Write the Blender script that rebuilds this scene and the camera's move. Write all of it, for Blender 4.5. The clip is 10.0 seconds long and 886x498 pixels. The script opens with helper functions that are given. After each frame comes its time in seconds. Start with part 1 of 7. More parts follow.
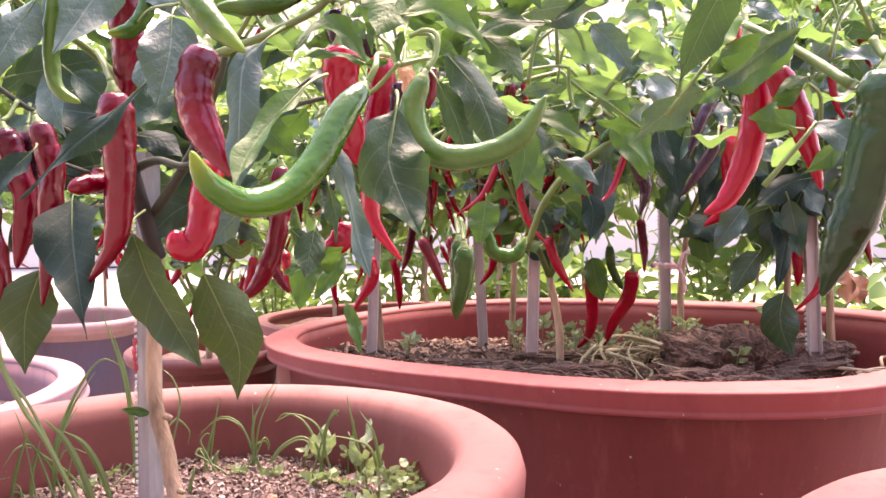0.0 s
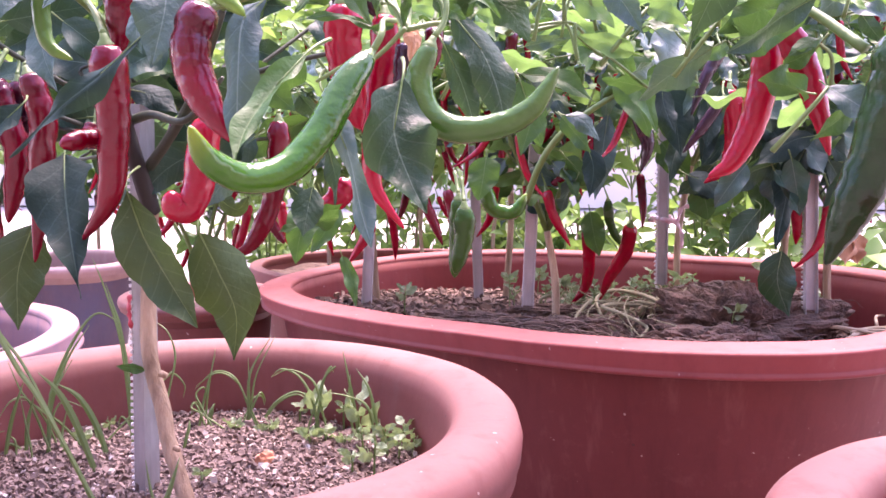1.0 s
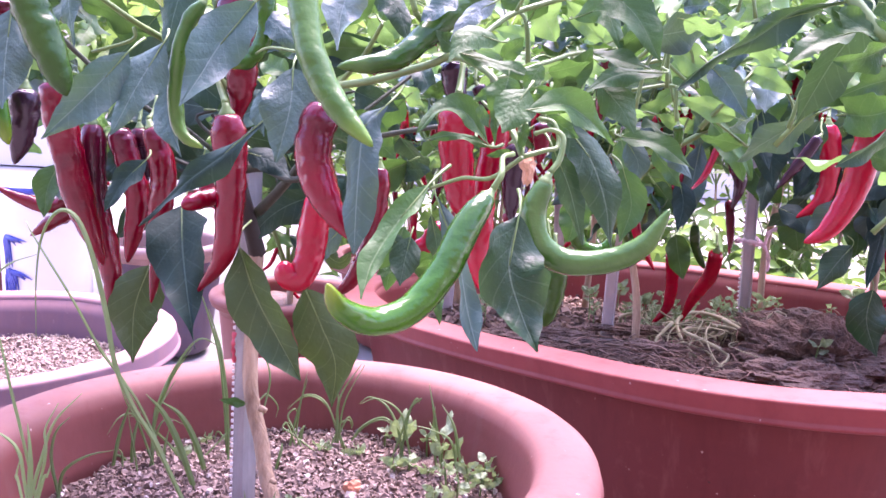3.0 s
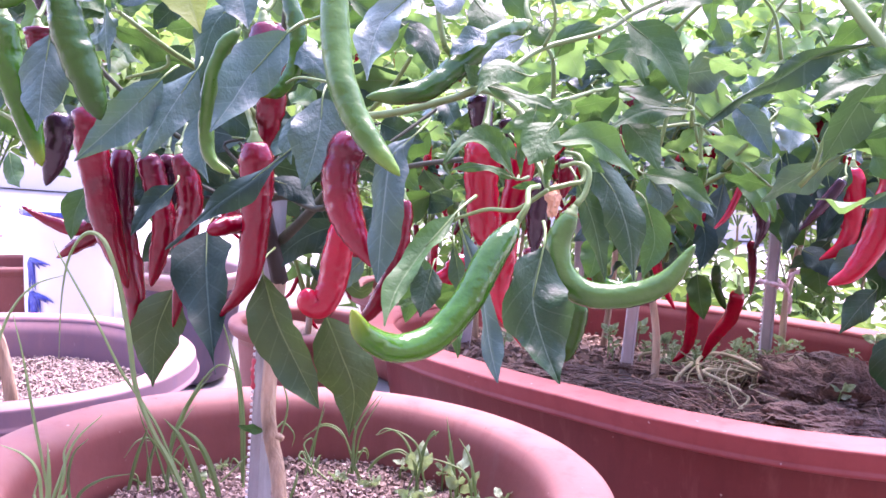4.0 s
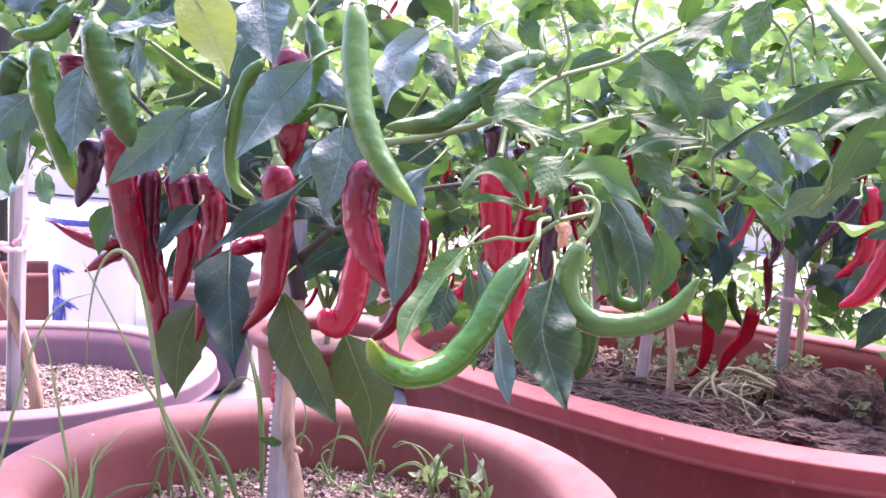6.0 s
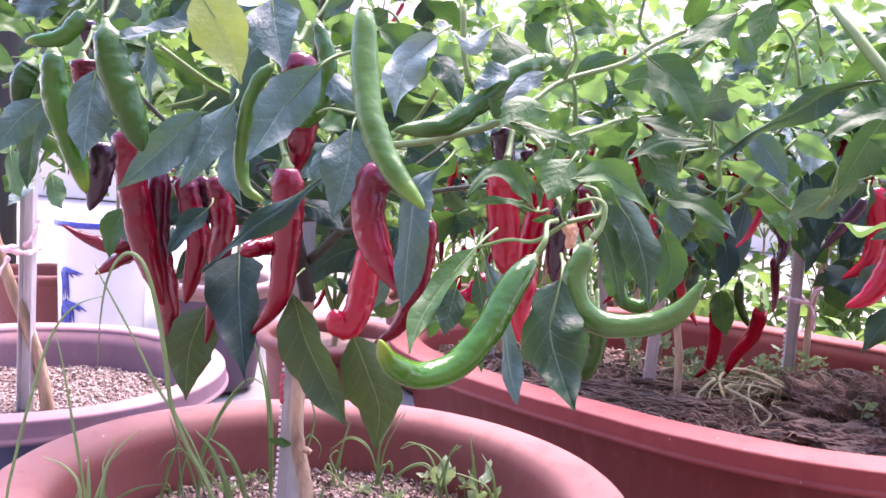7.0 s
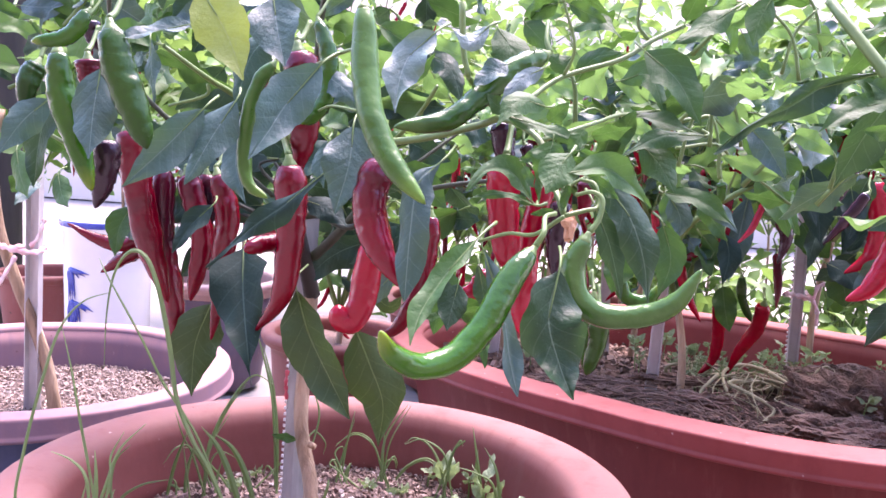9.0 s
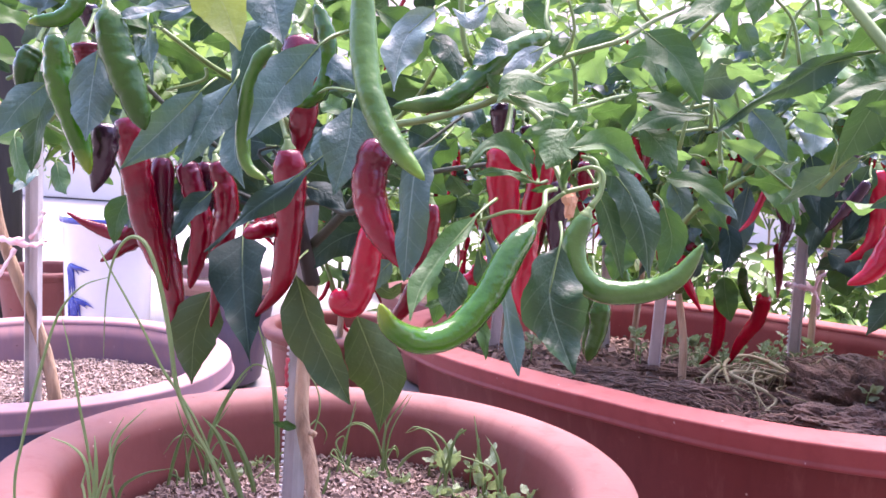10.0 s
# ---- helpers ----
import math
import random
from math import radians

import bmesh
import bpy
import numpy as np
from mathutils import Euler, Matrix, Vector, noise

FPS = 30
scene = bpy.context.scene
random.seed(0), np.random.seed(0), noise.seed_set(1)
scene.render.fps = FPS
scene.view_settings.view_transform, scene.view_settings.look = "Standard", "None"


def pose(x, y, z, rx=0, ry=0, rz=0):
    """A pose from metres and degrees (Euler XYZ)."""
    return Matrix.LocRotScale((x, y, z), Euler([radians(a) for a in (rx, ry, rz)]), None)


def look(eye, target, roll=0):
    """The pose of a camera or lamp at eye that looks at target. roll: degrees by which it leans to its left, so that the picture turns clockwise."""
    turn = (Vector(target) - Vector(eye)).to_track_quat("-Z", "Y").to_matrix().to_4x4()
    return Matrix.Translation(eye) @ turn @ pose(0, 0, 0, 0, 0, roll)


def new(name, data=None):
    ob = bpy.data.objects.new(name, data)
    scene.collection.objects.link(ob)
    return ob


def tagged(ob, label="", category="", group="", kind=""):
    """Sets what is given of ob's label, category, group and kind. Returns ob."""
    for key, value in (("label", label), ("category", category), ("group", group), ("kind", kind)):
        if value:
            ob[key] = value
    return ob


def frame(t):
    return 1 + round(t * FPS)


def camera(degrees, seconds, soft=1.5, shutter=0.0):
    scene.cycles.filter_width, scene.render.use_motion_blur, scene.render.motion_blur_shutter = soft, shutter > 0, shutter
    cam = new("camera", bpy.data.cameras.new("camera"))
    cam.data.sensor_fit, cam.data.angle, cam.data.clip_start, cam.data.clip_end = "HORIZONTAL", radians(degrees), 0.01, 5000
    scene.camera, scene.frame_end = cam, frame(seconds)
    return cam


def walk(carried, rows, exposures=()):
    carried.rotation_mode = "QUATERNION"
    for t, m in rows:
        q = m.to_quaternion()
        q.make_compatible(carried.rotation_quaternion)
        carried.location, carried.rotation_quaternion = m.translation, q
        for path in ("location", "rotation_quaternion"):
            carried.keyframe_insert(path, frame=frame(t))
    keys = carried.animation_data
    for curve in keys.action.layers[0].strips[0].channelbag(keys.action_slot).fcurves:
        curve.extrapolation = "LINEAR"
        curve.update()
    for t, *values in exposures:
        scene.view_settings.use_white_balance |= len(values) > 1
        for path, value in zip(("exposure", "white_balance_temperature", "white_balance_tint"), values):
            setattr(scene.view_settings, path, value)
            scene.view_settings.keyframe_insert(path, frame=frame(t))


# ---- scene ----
cam = camera(52.76, 10.0, soft=1.6)
PATH = [  # t, x, y, z, yaw, pitch, roll
    (0, 0.0047, 0.0066, 0.6326, 0.29, -4.28, 0.67),
    (0.5, -0.0059, 0.0042, 0.6346, -0.08, -5.58, 0.30),
    (1, -0.0001, 0.0186, 0.6449, -0.02, -7.93, -0.28),
    (1.5, -0.0034, 0.0113, 0.6674, 2.35, -9.17, -2.05),
    (2, 0.0043, 0.0166, 0.6613, 3.66, -10.17, -2.61),
    (2.5, 0.0055, 0.0237, 0.6768, 4.13, -10.43, -2.27),
    (3, -0.0170, 0.0076, 0.7114, 5.05, -9.85, -2.21),
    (3.2, -0.0178, 0.0041, 0.7166, 5.46, -8.83, -2.59),
    (4.5, -0.0206, 0.0055, 0.7057, 6.81, -7.61, -3.72),
    (5, -0.0217, -0.0031, 0.7141, 7.18, -7.53, -3.95),
    (5.5, -0.0157, -0.0070, 0.7198, 7.47, -7.39, -3.96),
    (7, -0.0163, -0.0143, 0.7222, 8.14, -7.26, -3.67),
    (7.5, -0.0166, -0.0125, 0.7191, 8.12, -7.13, -3.54),
    (8, -0.0177, -0.0142, 0.7189, 8.16, -7.19, -3.37),
    (8.5, -0.0154, -0.0183, 0.7220, 8.29, -7.26, -3.38),
    (9, -0.0131, -0.0203, 0.7204, 8.40, -7.32, -3.28),
    (9.5, -0.0131, -0.0189, 0.7134, 8.42, -7.39, -3.10),
    (10, -0.0125, -0.0189, 0.7101, 8.39, -7.42, -2.98),
]
walk(cam, [(t, pose(x, y, z, 90 + pitch, roll, yaw)) for t, x, y, z, yaw, pitch, roll in PATH],
     exposures=[(0, 3.24, 8600, 44), (0.5, 3.23, 7500, 51), (1.5, 3.24, 6950, 55), (2.5, 3.27, 6500, 54), (3.2, 3.34, 6400, 56), (4.5, 3.33, 6320, 54), (5.5, 3.31, 6450, 51), (7.0, 3.06, 6650, 46), (8.5, 3.01, 6650, 45), (10, 3.00, 6600, 45)])

# ---- daylight: a bright, thinly overcast sky, the sun high behind the plants ----
SUN_ELEVATION, SUN_AZIMUTH = 66, 15
world = bpy.data.worlds.new("overcast_sky")
scene.world = world
world.use_nodes = True
sky = world.node_tree.nodes.new("ShaderNodeTexSky")
sky.sky_type = "NISHITA"
sky.sun_disc = False
sky.sun_elevation = radians(SUN_ELEVATION)
sky.sun_rotation = radians(SUN_AZIMUTH)
sky.dust_density = 1.0
background = world.node_tree.nodes["Background"]
background.inputs["Strength"].default_value = 0.14
world.node_tree.links.new(sky.outputs[0], background.inputs["Color"])
sun = new("sun", bpy.data.lights.new("sun", "SUN"))
sun.data.energy, sun.data.angle, sun.data.color = 2.2, radians(40), (1.0, 0.96, 0.9)
sun_from = Vector((math.sin(radians(SUN_AZIMUTH)) * math.cos(radians(SUN_ELEVATION)),
                   math.cos(radians(SUN_AZIMUTH)) * math.cos(radians(SUN_ELEVATION)), math.sin(radians(SUN_ELEVATION))))
sun.matrix_world = look(sun_from * 20, (0, 0, 0))


# ---- materials ----
def material(name, build):
    m = bpy.data.materials.new(name)
    m.use_nodes = True
    m.node_tree.nodes.clear()
    build(m.node_tree)
    return m


def node(tree, kind, **values):
    n = tree.nodes.new(kind)
    for key, value in values.items():
        if isinstance(key, str) and key.startswith("i_"):
            n.inputs[key[2:].replace("_", " ")].default_value = value
        elif key == "operation":
            n.operation = value
        elif key == "blend":
            n.blend_type = value
        elif key == "data":
            n.data_type = value
    return n


def noise_of(tree, scale, detail=4.0, rough=0.55, coords="Object"):
    tc = node(tree, "ShaderNodeTexCoord")
    n = node(tree, "ShaderNodeTexNoise", i_Scale=scale, i_Detail=detail, i_Roughness=rough)
    tree.links.new(tc.outputs[coords], n.inputs["Vector"])
    return n.outputs["Fac"]


def ramp(tree, source, stops):
    n = tree.nodes.new("ShaderNodeValToRGB")
    while len(n.color_ramp.elements) < len(stops):
        n.color_ramp.elements.new(0.5)
    for e, (at, colour) in zip(n.color_ramp.elements, stops):
        e.position, e.color = at, (*colour, 1)
    tree.links.new(source, n.inputs["Fac"])
    return n.outputs["Color"]


def mix(tree, fac, a, b, blend="MIX"):
    n = tree.nodes.new("ShaderNodeMix")
    n.data_type, n.blend_type = "RGBA", blend
    for socket, value in ((n.inputs[0], fac), (n.inputs[6], a), (n.inputs[7], b)):
        if isinstance(value, (int, float)):
            socket.default_value = value
        elif isinstance(value, tuple):
            socket.default_value = (*value, 1)
        else:
            tree.links.new(value, socket)
    return n.outputs[2]


def calc(tree, operation, a, b=0.0, c=0.0):
    n = tree.nodes.new("ShaderNodeMath")
    n.operation = operation
    for socket, value in zip(n.inputs, (a, b, c)):
        if isinstance(value, (int, float)):
            socket.default_value = value
        else:
            tree.links.new(value, socket)
    return n.outputs[0]


def surface(tree, colour, rough=0.5, metal=0.0, bump=None, depth=0.002, strength=0.5, coat=0.0, coat_rough=0.1, spec=0.5, through_light=None, through_share=0.0, sheen=0.0, sub=0.0, sub_radius=(0.01, 0.004, 0.002)):
    b = tree.nodes.new("ShaderNodeBsdfPrincipled")
    out = tree.nodes.new("ShaderNodeOutputMaterial")
    for key, value in (("Base Color", colour), ("Roughness", rough), ("Metallic", metal), ("Coat Weight", coat), ("Coat Roughness", coat_rough), ("Specular IOR Level", spec), ("Sheen Weight", sheen), ("Sheen Roughness", 0.4)):
        if isinstance(value, tuple):
            b.inputs[key].default_value = (*value, 1)
        elif isinstance(value, (int, float)):
            b.inputs[key].default_value = value
        else:
            tree.links.new(value, b.inputs[key])
    b.inputs["Sheen Tint"].default_value = (0.55, 0.9, 0.85, 1)
    if sub:
        b.inputs["Subsurface Weight"].default_value = sub
        b.inputs["Subsurface Radius"].default_value = sub_radius
        b.inputs["Subsurface Scale"].default_value = 0.3
    if bump is not None:
        n = tree.nodes.new("ShaderNodeBump")
        n.inputs["Distance"].default_value, n.inputs["Strength"].default_value = depth, strength
        tree.links.new(bump, n.inputs["Height"])
        tree.links.new(n.outputs[0], b.inputs["Normal"])
    shader = b.outputs[0]
    if through_light is not None:
        t = tree.nodes.new("ShaderNodeBsdfTranslucent")
        if isinstance(through_light, tuple):
            t.inputs["Color"].default_value = (*through_light, 1)
        else:
            tree.links.new(through_light, t.inputs["Color"])
        blend = tree.nodes.new("ShaderNodeMixShader")
        blend.inputs[0].default_value = through_share
        tree.links.new(shader, blend.inputs[1])
        tree.links.new(t.outputs[0], blend.inputs[2])
        shader = blend.outputs[0]
    tree.links.new(shader, out.inputs["Surface"])
    return b


def object_random(tree):
    return tree.nodes.new("ShaderNodeObjectInfo").outputs["Random"]


def plastic(name, base, dusty, dark, film):
    """Weathered satin garden plastic: chalky bloom, a film of dust on the upper faces, specks and fine scratches."""
    def build(t):
        big = noise_of(t, 6.0, 5.0, 0.6)
        fine = noise_of(t, 90.0, 3.0, 0.6)
        colour = mix(t, ramp(t, big, [(0.35, (0, 0, 0)), (0.7, (1, 1, 1))]), base, dusty)
        colour = mix(t, calc(t, "MULTIPLY", fine, 0.35), colour, dark)
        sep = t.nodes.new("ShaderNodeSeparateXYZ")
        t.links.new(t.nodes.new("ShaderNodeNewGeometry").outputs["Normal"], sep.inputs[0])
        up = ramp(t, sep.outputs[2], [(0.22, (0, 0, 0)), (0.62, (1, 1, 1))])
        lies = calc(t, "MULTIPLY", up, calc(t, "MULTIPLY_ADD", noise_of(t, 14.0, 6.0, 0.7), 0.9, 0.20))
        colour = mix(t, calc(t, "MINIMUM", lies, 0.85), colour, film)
        streak = ramp(t, noise_of(t, 30.0, 6.0, 0.7), [(0.58, (0, 0, 0)), (0.72, (1, 1, 1))])
        colour = mix(t, calc(t, "MULTIPLY_ADD", streak, 0.18, 0.10), colour, film)
        tc = t.nodes.new("ShaderNodeTexCoord")
        tall = t.nodes.new("ShaderNodeMapping")
        tall.inputs["Scale"].default_value = (1, 1, 0.14)
        t.links.new(tc.outputs["Object"], tall.inputs["Vector"])
        rain = node(t, "ShaderNodeTexNoise", i_Scale=34.0, i_Detail=5.0, i_Roughness=0.62)
        t.links.new(tall.outputs[0], rain.inputs["Vector"])
        colour = mix(t, ramp(t, rain.outputs["Fac"], [(0.52, (0, 0, 0)), (0.70, (0.38, 0.38, 0.38))]), colour, dark)
        colour = mix(t, ramp(t, rain.outputs["Fac"], [(0.30, (0.26, 0.26, 0.26)), (0.42, (0, 0, 0))]), colour, film)
        pits = ramp(t, noise_of(t, 62.0, 1.0), [(0.785, (0, 0, 0)), (0.80, (1, 1, 1))])
        colour = mix(t, calc(t, "MULTIPLY", pits, 0.7), colour, (0.05, 0.028, 0.025))
        specks = ramp(t, noise_of(t, 130.0, 1.0), [(0.775, (0, 0, 0)), (0.81, (1, 1, 1))])
        colour = mix(t, calc(t, "MULTIPLY", specks, 0.45), colour, (0.6, 0.5, 0.45))
        rough = calc(t, "ADD", calc(t, "MULTIPLY_ADD", big, 0.22, 0.46), calc(t, "MULTIPLY", lies, 0.30))
        surface(t, colour, rough, bump=fine, depth=0.0006, strength=0.4, spec=0.24)
    return material(name, build)


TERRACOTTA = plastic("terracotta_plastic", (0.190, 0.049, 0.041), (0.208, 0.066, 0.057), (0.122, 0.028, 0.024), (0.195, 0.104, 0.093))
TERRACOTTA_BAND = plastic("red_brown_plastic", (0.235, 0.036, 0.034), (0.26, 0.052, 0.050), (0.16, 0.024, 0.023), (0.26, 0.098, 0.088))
# deeper, cleaner body plastic; shade under the rim's overhang is also in this colour
TERRACOTTA_BODY = plastic("shaded_terracotta_plastic", (0.125, 0.017, 0.017), (0.15, 0.026, 0.025), (0.075, 0.011, 0.011), (0.26, 0.10, 0.09))
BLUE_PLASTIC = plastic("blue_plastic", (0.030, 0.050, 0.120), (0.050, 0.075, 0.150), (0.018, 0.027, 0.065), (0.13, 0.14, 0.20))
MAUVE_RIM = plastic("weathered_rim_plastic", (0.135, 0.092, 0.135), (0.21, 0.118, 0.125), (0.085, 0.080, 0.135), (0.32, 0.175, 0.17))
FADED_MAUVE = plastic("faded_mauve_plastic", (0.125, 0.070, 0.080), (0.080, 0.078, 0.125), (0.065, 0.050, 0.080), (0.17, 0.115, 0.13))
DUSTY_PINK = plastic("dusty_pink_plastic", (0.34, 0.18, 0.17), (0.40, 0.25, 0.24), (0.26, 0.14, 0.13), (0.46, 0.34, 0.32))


def leaf_material(name, dark, light, veins, thin, share, gloss=0.42, bloom=0.0, shine=0.4):
    """Blade colour by object, paler midrib and arched side veins in the leaf's own measure (x across, y along, length 1)."""
    def build(t):
        own = t.nodes.new("ShaderNodeAttribute")
        own.attribute_name = "leaf_frame"
        sep = t.nodes.new("ShaderNodeSeparateXYZ")
        t.links.new(own.outputs["Vector"], sep.inputs[0])
        across = calc(t, "ABSOLUTE", sep.outputs[0])
        along = sep.outputs[1]
        rib = calc(t, "LESS_THAN", across, calc(t, "MULTIPLY_ADD", along, -0.0055, 0.0075))
        lifted = calc(t, "SUBTRACT", along, calc(t, "MULTIPLY", calc(t, "POWER", across, 0.85), 0.85))
        phase = calc(t, "FRACT", calc(t, "MULTIPLY", lifted, 6.5))
        off = calc(t, "ABSOLUTE", calc(t, "SUBTRACT", phase, 0.5))
        side = calc(t, "LESS_THAN", off, 0.040)
        vein = calc(t, "MAXIMUM", calc(t, "MULTIPLY", rib, 0.62), calc(t, "MULTIPLY", side, 0.18))
        shift = t.nodes.new("ShaderNodeVectorMath")
        shift.operation = "ADD"
        joinxyz = t.nodes.new("ShaderNodeCombineXYZ")
        rand = object_random(t)
        t.links.new(calc(t, "MULTIPLY", rand, 37.0), joinxyz.inputs[2])
        t.links.new(own.outputs["Vector"], shift.inputs[0])
        t.links.new(joinxyz.outputs[0], shift.inputs[1])

        def grain(scale, detail):
            n = node(t, "ShaderNodeTexNoise", i_Scale=scale, i_Detail=detail, i_Roughness=0.6)
            t.links.new(shift.outputs[0], n.inputs["Vector"])
            return n.outputs["Fac"]
        patch, fine = grain(4.5, 4.0), grain(26.0, 3.0)
        colour = mix(t, rand, dark, light)
        colour = mix(t, ramp(t, patch, [(0.40, (0, 0, 0)), (0.68, (0.55, 0.55, 0.55))]), colour, dark)
        colour = mix(t, ramp(t, fine, [(0.50, (0, 0, 0)), (0.75, (0.30, 0.30, 0.30))]), colour, light)
        specks = ramp(t, grain(60.0, 1.0), [(0.72, (0, 0, 0)), (0.77, (0.35, 0.35, 0.35))])
        colour = mix(t, specks, colour, veins)
        colour = mix(t, vein, colour, veins)
        height = calc(t, "ADD", calc(t, "MULTIPLY", off, 0.25), calc(t, "MULTIPLY", patch, 0.7))
        height = calc(t, "ADD", height, calc(t, "MULTIPLY", fine, 0.30))
        height = calc(t, "SUBTRACT", height, calc(t, "MULTIPLY", rib, 0.25))
        glow = mix(t, vein, thin, dark)
        surface(t, colour, calc(t, "MULTIPLY_ADD", patch, 0.25, gloss - 0.12), bump=height, depth=0.004, strength=0.42, spec=shine, sheen=bloom, through_light=glow, through_share=share)
    return material(name, build)


LEAF = leaf_material("pepper_leaf_green", (0.014, 0.054, 0.048), (0.027, 0.084, 0.074), (0.13, 0.21, 0.17), (0.09, 0.20, 0.04), 0.12, 0.54, 0.24, 0.52)
# dark teal leaf; shade inside the crowns is put into this colour too
LEAF_DARK = leaf_material("pepper_leaf_shaded_teal", (0.008, 0.038, 0.024), (0.016, 0.060, 0.037), (0.09, 0.17, 0.11), (0.05, 0.13, 0.03), 0.10, 0.55, 0.12, 0.34)
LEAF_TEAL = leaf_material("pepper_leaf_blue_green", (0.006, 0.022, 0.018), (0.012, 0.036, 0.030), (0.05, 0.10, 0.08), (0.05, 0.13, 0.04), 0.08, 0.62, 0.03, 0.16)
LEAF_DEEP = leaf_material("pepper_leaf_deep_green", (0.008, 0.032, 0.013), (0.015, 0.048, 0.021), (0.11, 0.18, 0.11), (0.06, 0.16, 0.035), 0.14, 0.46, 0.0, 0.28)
LEAF_PALE = leaf_material("pepper_leaf_pale_bloom", (0.06, 0.12, 0.105), (0.11, 0.18, 0.165), (0.22, 0.30, 0.27), (0.12, 0.24, 0.10), 0.12, 0.55, 0.6, 0.8)
LEAF_OLIVE = leaf_material("pepper_leaf_olive", (0.022, 0.050, 0.014), (0.038, 0.078, 0.022), (0.13, 0.19, 0.08), (0.08, 0.15, 0.03), 0.12, 0.52, 0.04, 0.30)
LEAF_GREEN = leaf_material("pepper_leaf_mid_green", (0.017, 0.062, 0.016), (0.034, 0.100, 0.026), (0.12, 0.21, 0.09), (0.09, 0.23, 0.035), 0.20, 0.56, 0.03, 0.26)
# lit copy of the leaf green, its brightness put into the colour
LEAF_LIT = leaf_material("pepper_leaf_lit_green", (0.045, 0.140, 0.028), (0.105, 0.24, 0.052), (0.22, 0.34, 0.16), (0.17, 0.34, 0.08), 0.36, 0.46, 0.06)
LEAF_YELLOW = leaf_material("pepper_leaf_yellowing", (0.13, 0.19, 0.03), (0.16, 0.22, 0.04), (0.24, 0.30, 0.10), (0.26, 0.36, 0.05), 0.35)
LEAF_WEED = leaf_material("weed_leaf_green", (0.13, 0.20, 0.10), (0.25, 0.33, 0.20), (0.28, 0.36, 0.22), (0.22, 0.34, 0.12), 0.28, 0.50)


def fruit_material(name, main, second, blotch, low, high, gloss=0.10, tip=None, shoulder=None, shine=0.40):
    """Waxy pepper skin: mottled colour, fine dimples and cross wrinkles, a clear gloss."""
    def build(t):
        fac = ramp(t, noise_of(t, 14.0, 3.0), [(low, (0, 0, 0)), (high, (1, 1, 1))])
        colour = mix(t, fac, main, second)
        colour = mix(t, calc(t, "MULTIPLY", ramp(t, noise_of(t, 45.0, 4.0), [(0.55, (0, 0, 0)), (0.75, (1, 1, 1))]), 0.5), colour, blotch)
        along = t.nodes.new("ShaderNodeAttribute")
        along.attribute_name = "ripeness"
        where = calc(t, "ADD", along.outputs["Fac"], calc(t, "MULTIPLY", calc(t, "SUBTRACT", noise_of(t, 30.0), 0.5), 0.35))
        if tip:
            colour = mix(t, ramp(t, where, [(0.84, (0, 0, 0)), (1.06, (1, 1, 1))]), colour, tip)
        if shoulder:
            colour = mix(t, ramp(t, where, [(0.08, (1, 1, 1)), (0.42, (0, 0, 0))]), colour, shoulder)
        tc = t.nodes.new("ShaderNodeTexCoord")
        m = t.nodes.new("ShaderNodeMapping")
        t.links.new(tc.outputs["Object"], m.inputs["Vector"])
        m.inputs["Scale"].default_value = (0.8, 0.8, 1.5)
        cross = node(t, "ShaderNodeTexNoise", i_Scale=62.0, i_Detail=3.0)
        t.links.new(m.outputs[0], cross.inputs["Vector"])
        bump = calc(t, "ADD", calc(t, "MULTIPLY", cross.outputs["Fac"], 1.3), calc(t, "MULTIPLY", noise_of(t, 260.0, 2.0), 0.4))
        surface(t, colour, calc(t, "MULTIPLY_ADD", noise_of(t, 40.0), 0.16, gloss), bump=bump, depth=0.0026, strength=0.36, coat=0.0, spec=shine)
    return material(name, build)


RED = fruit_material("ripe_red_skin", (0.140, 0.0009, 0.0085), (0.068, 0.0008, 0.0065), (0.04, 0.0015, 0.006), 0.42, 0.66)
RED_BRIGHT = fruit_material("bright_red_skin", (0.32, 0.002, 0.016), (0.23, 0.002, 0.013), (0.14, 0.002, 0.010), 0.42, 0.68)
RED_DARK = fruit_material("red_turning_skin", (0.135, 0.0012, 0.010), (0.015, 0.0025, 0.008), (0.015, 0.004, 0.009), 0.46, 0.57, shoulder=(0.07, 0.003, 0.012))
PURPLE = fruit_material("purple_black_skin", (0.014, 0.005, 0.012), (0.030, 0.008, 0.016), (0.010, 0.010, 0.010), 0.4, 0.65)
GREEN = fruit_material("green_skin", (0.015, 0.080, 0.003), (0.027, 0.108, 0.005), (0.007, 0.040, 0.003), 0.4, 0.65, 0.08, tip=(0.13, 0.21, 0.012), shoulder=(0.018, 0.066, 0.006), shine=0.36)
GREEN_DARK = fruit_material("dark_green_skin", (0.012, 0.048, 0.006), (0.022, 0.072, 0.009), (0.007, 0.026, 0.005), 0.4, 0.65, 0.18, shine=0.24)
GREEN_MOTTLED = fruit_material("mottled_green_skin", (0.016, 0.066, 0.007), (0.045, 0.115, 0.022), (0.010, 0.040, 0.005), 0.46, 0.60, 0.14, shine=0.32)
GREEN_DEEP = fruit_material("blackish_green_skin", (0.008, 0.032, 0.010), (0.016, 0.050, 0.014), (0.020, 0.012, 0.008), 0.4, 0.65, 0.06, shine=0.30)
GREEN_PALE = fruit_material("pale_green_skin", (0.032, 0.096, 0.012), (0.050, 0.128, 0.018), (0.019, 0.060, 0.008), 0.4, 0.65, 0.22, tip=(0.09, 0.19, 0.02), shine=0.32)


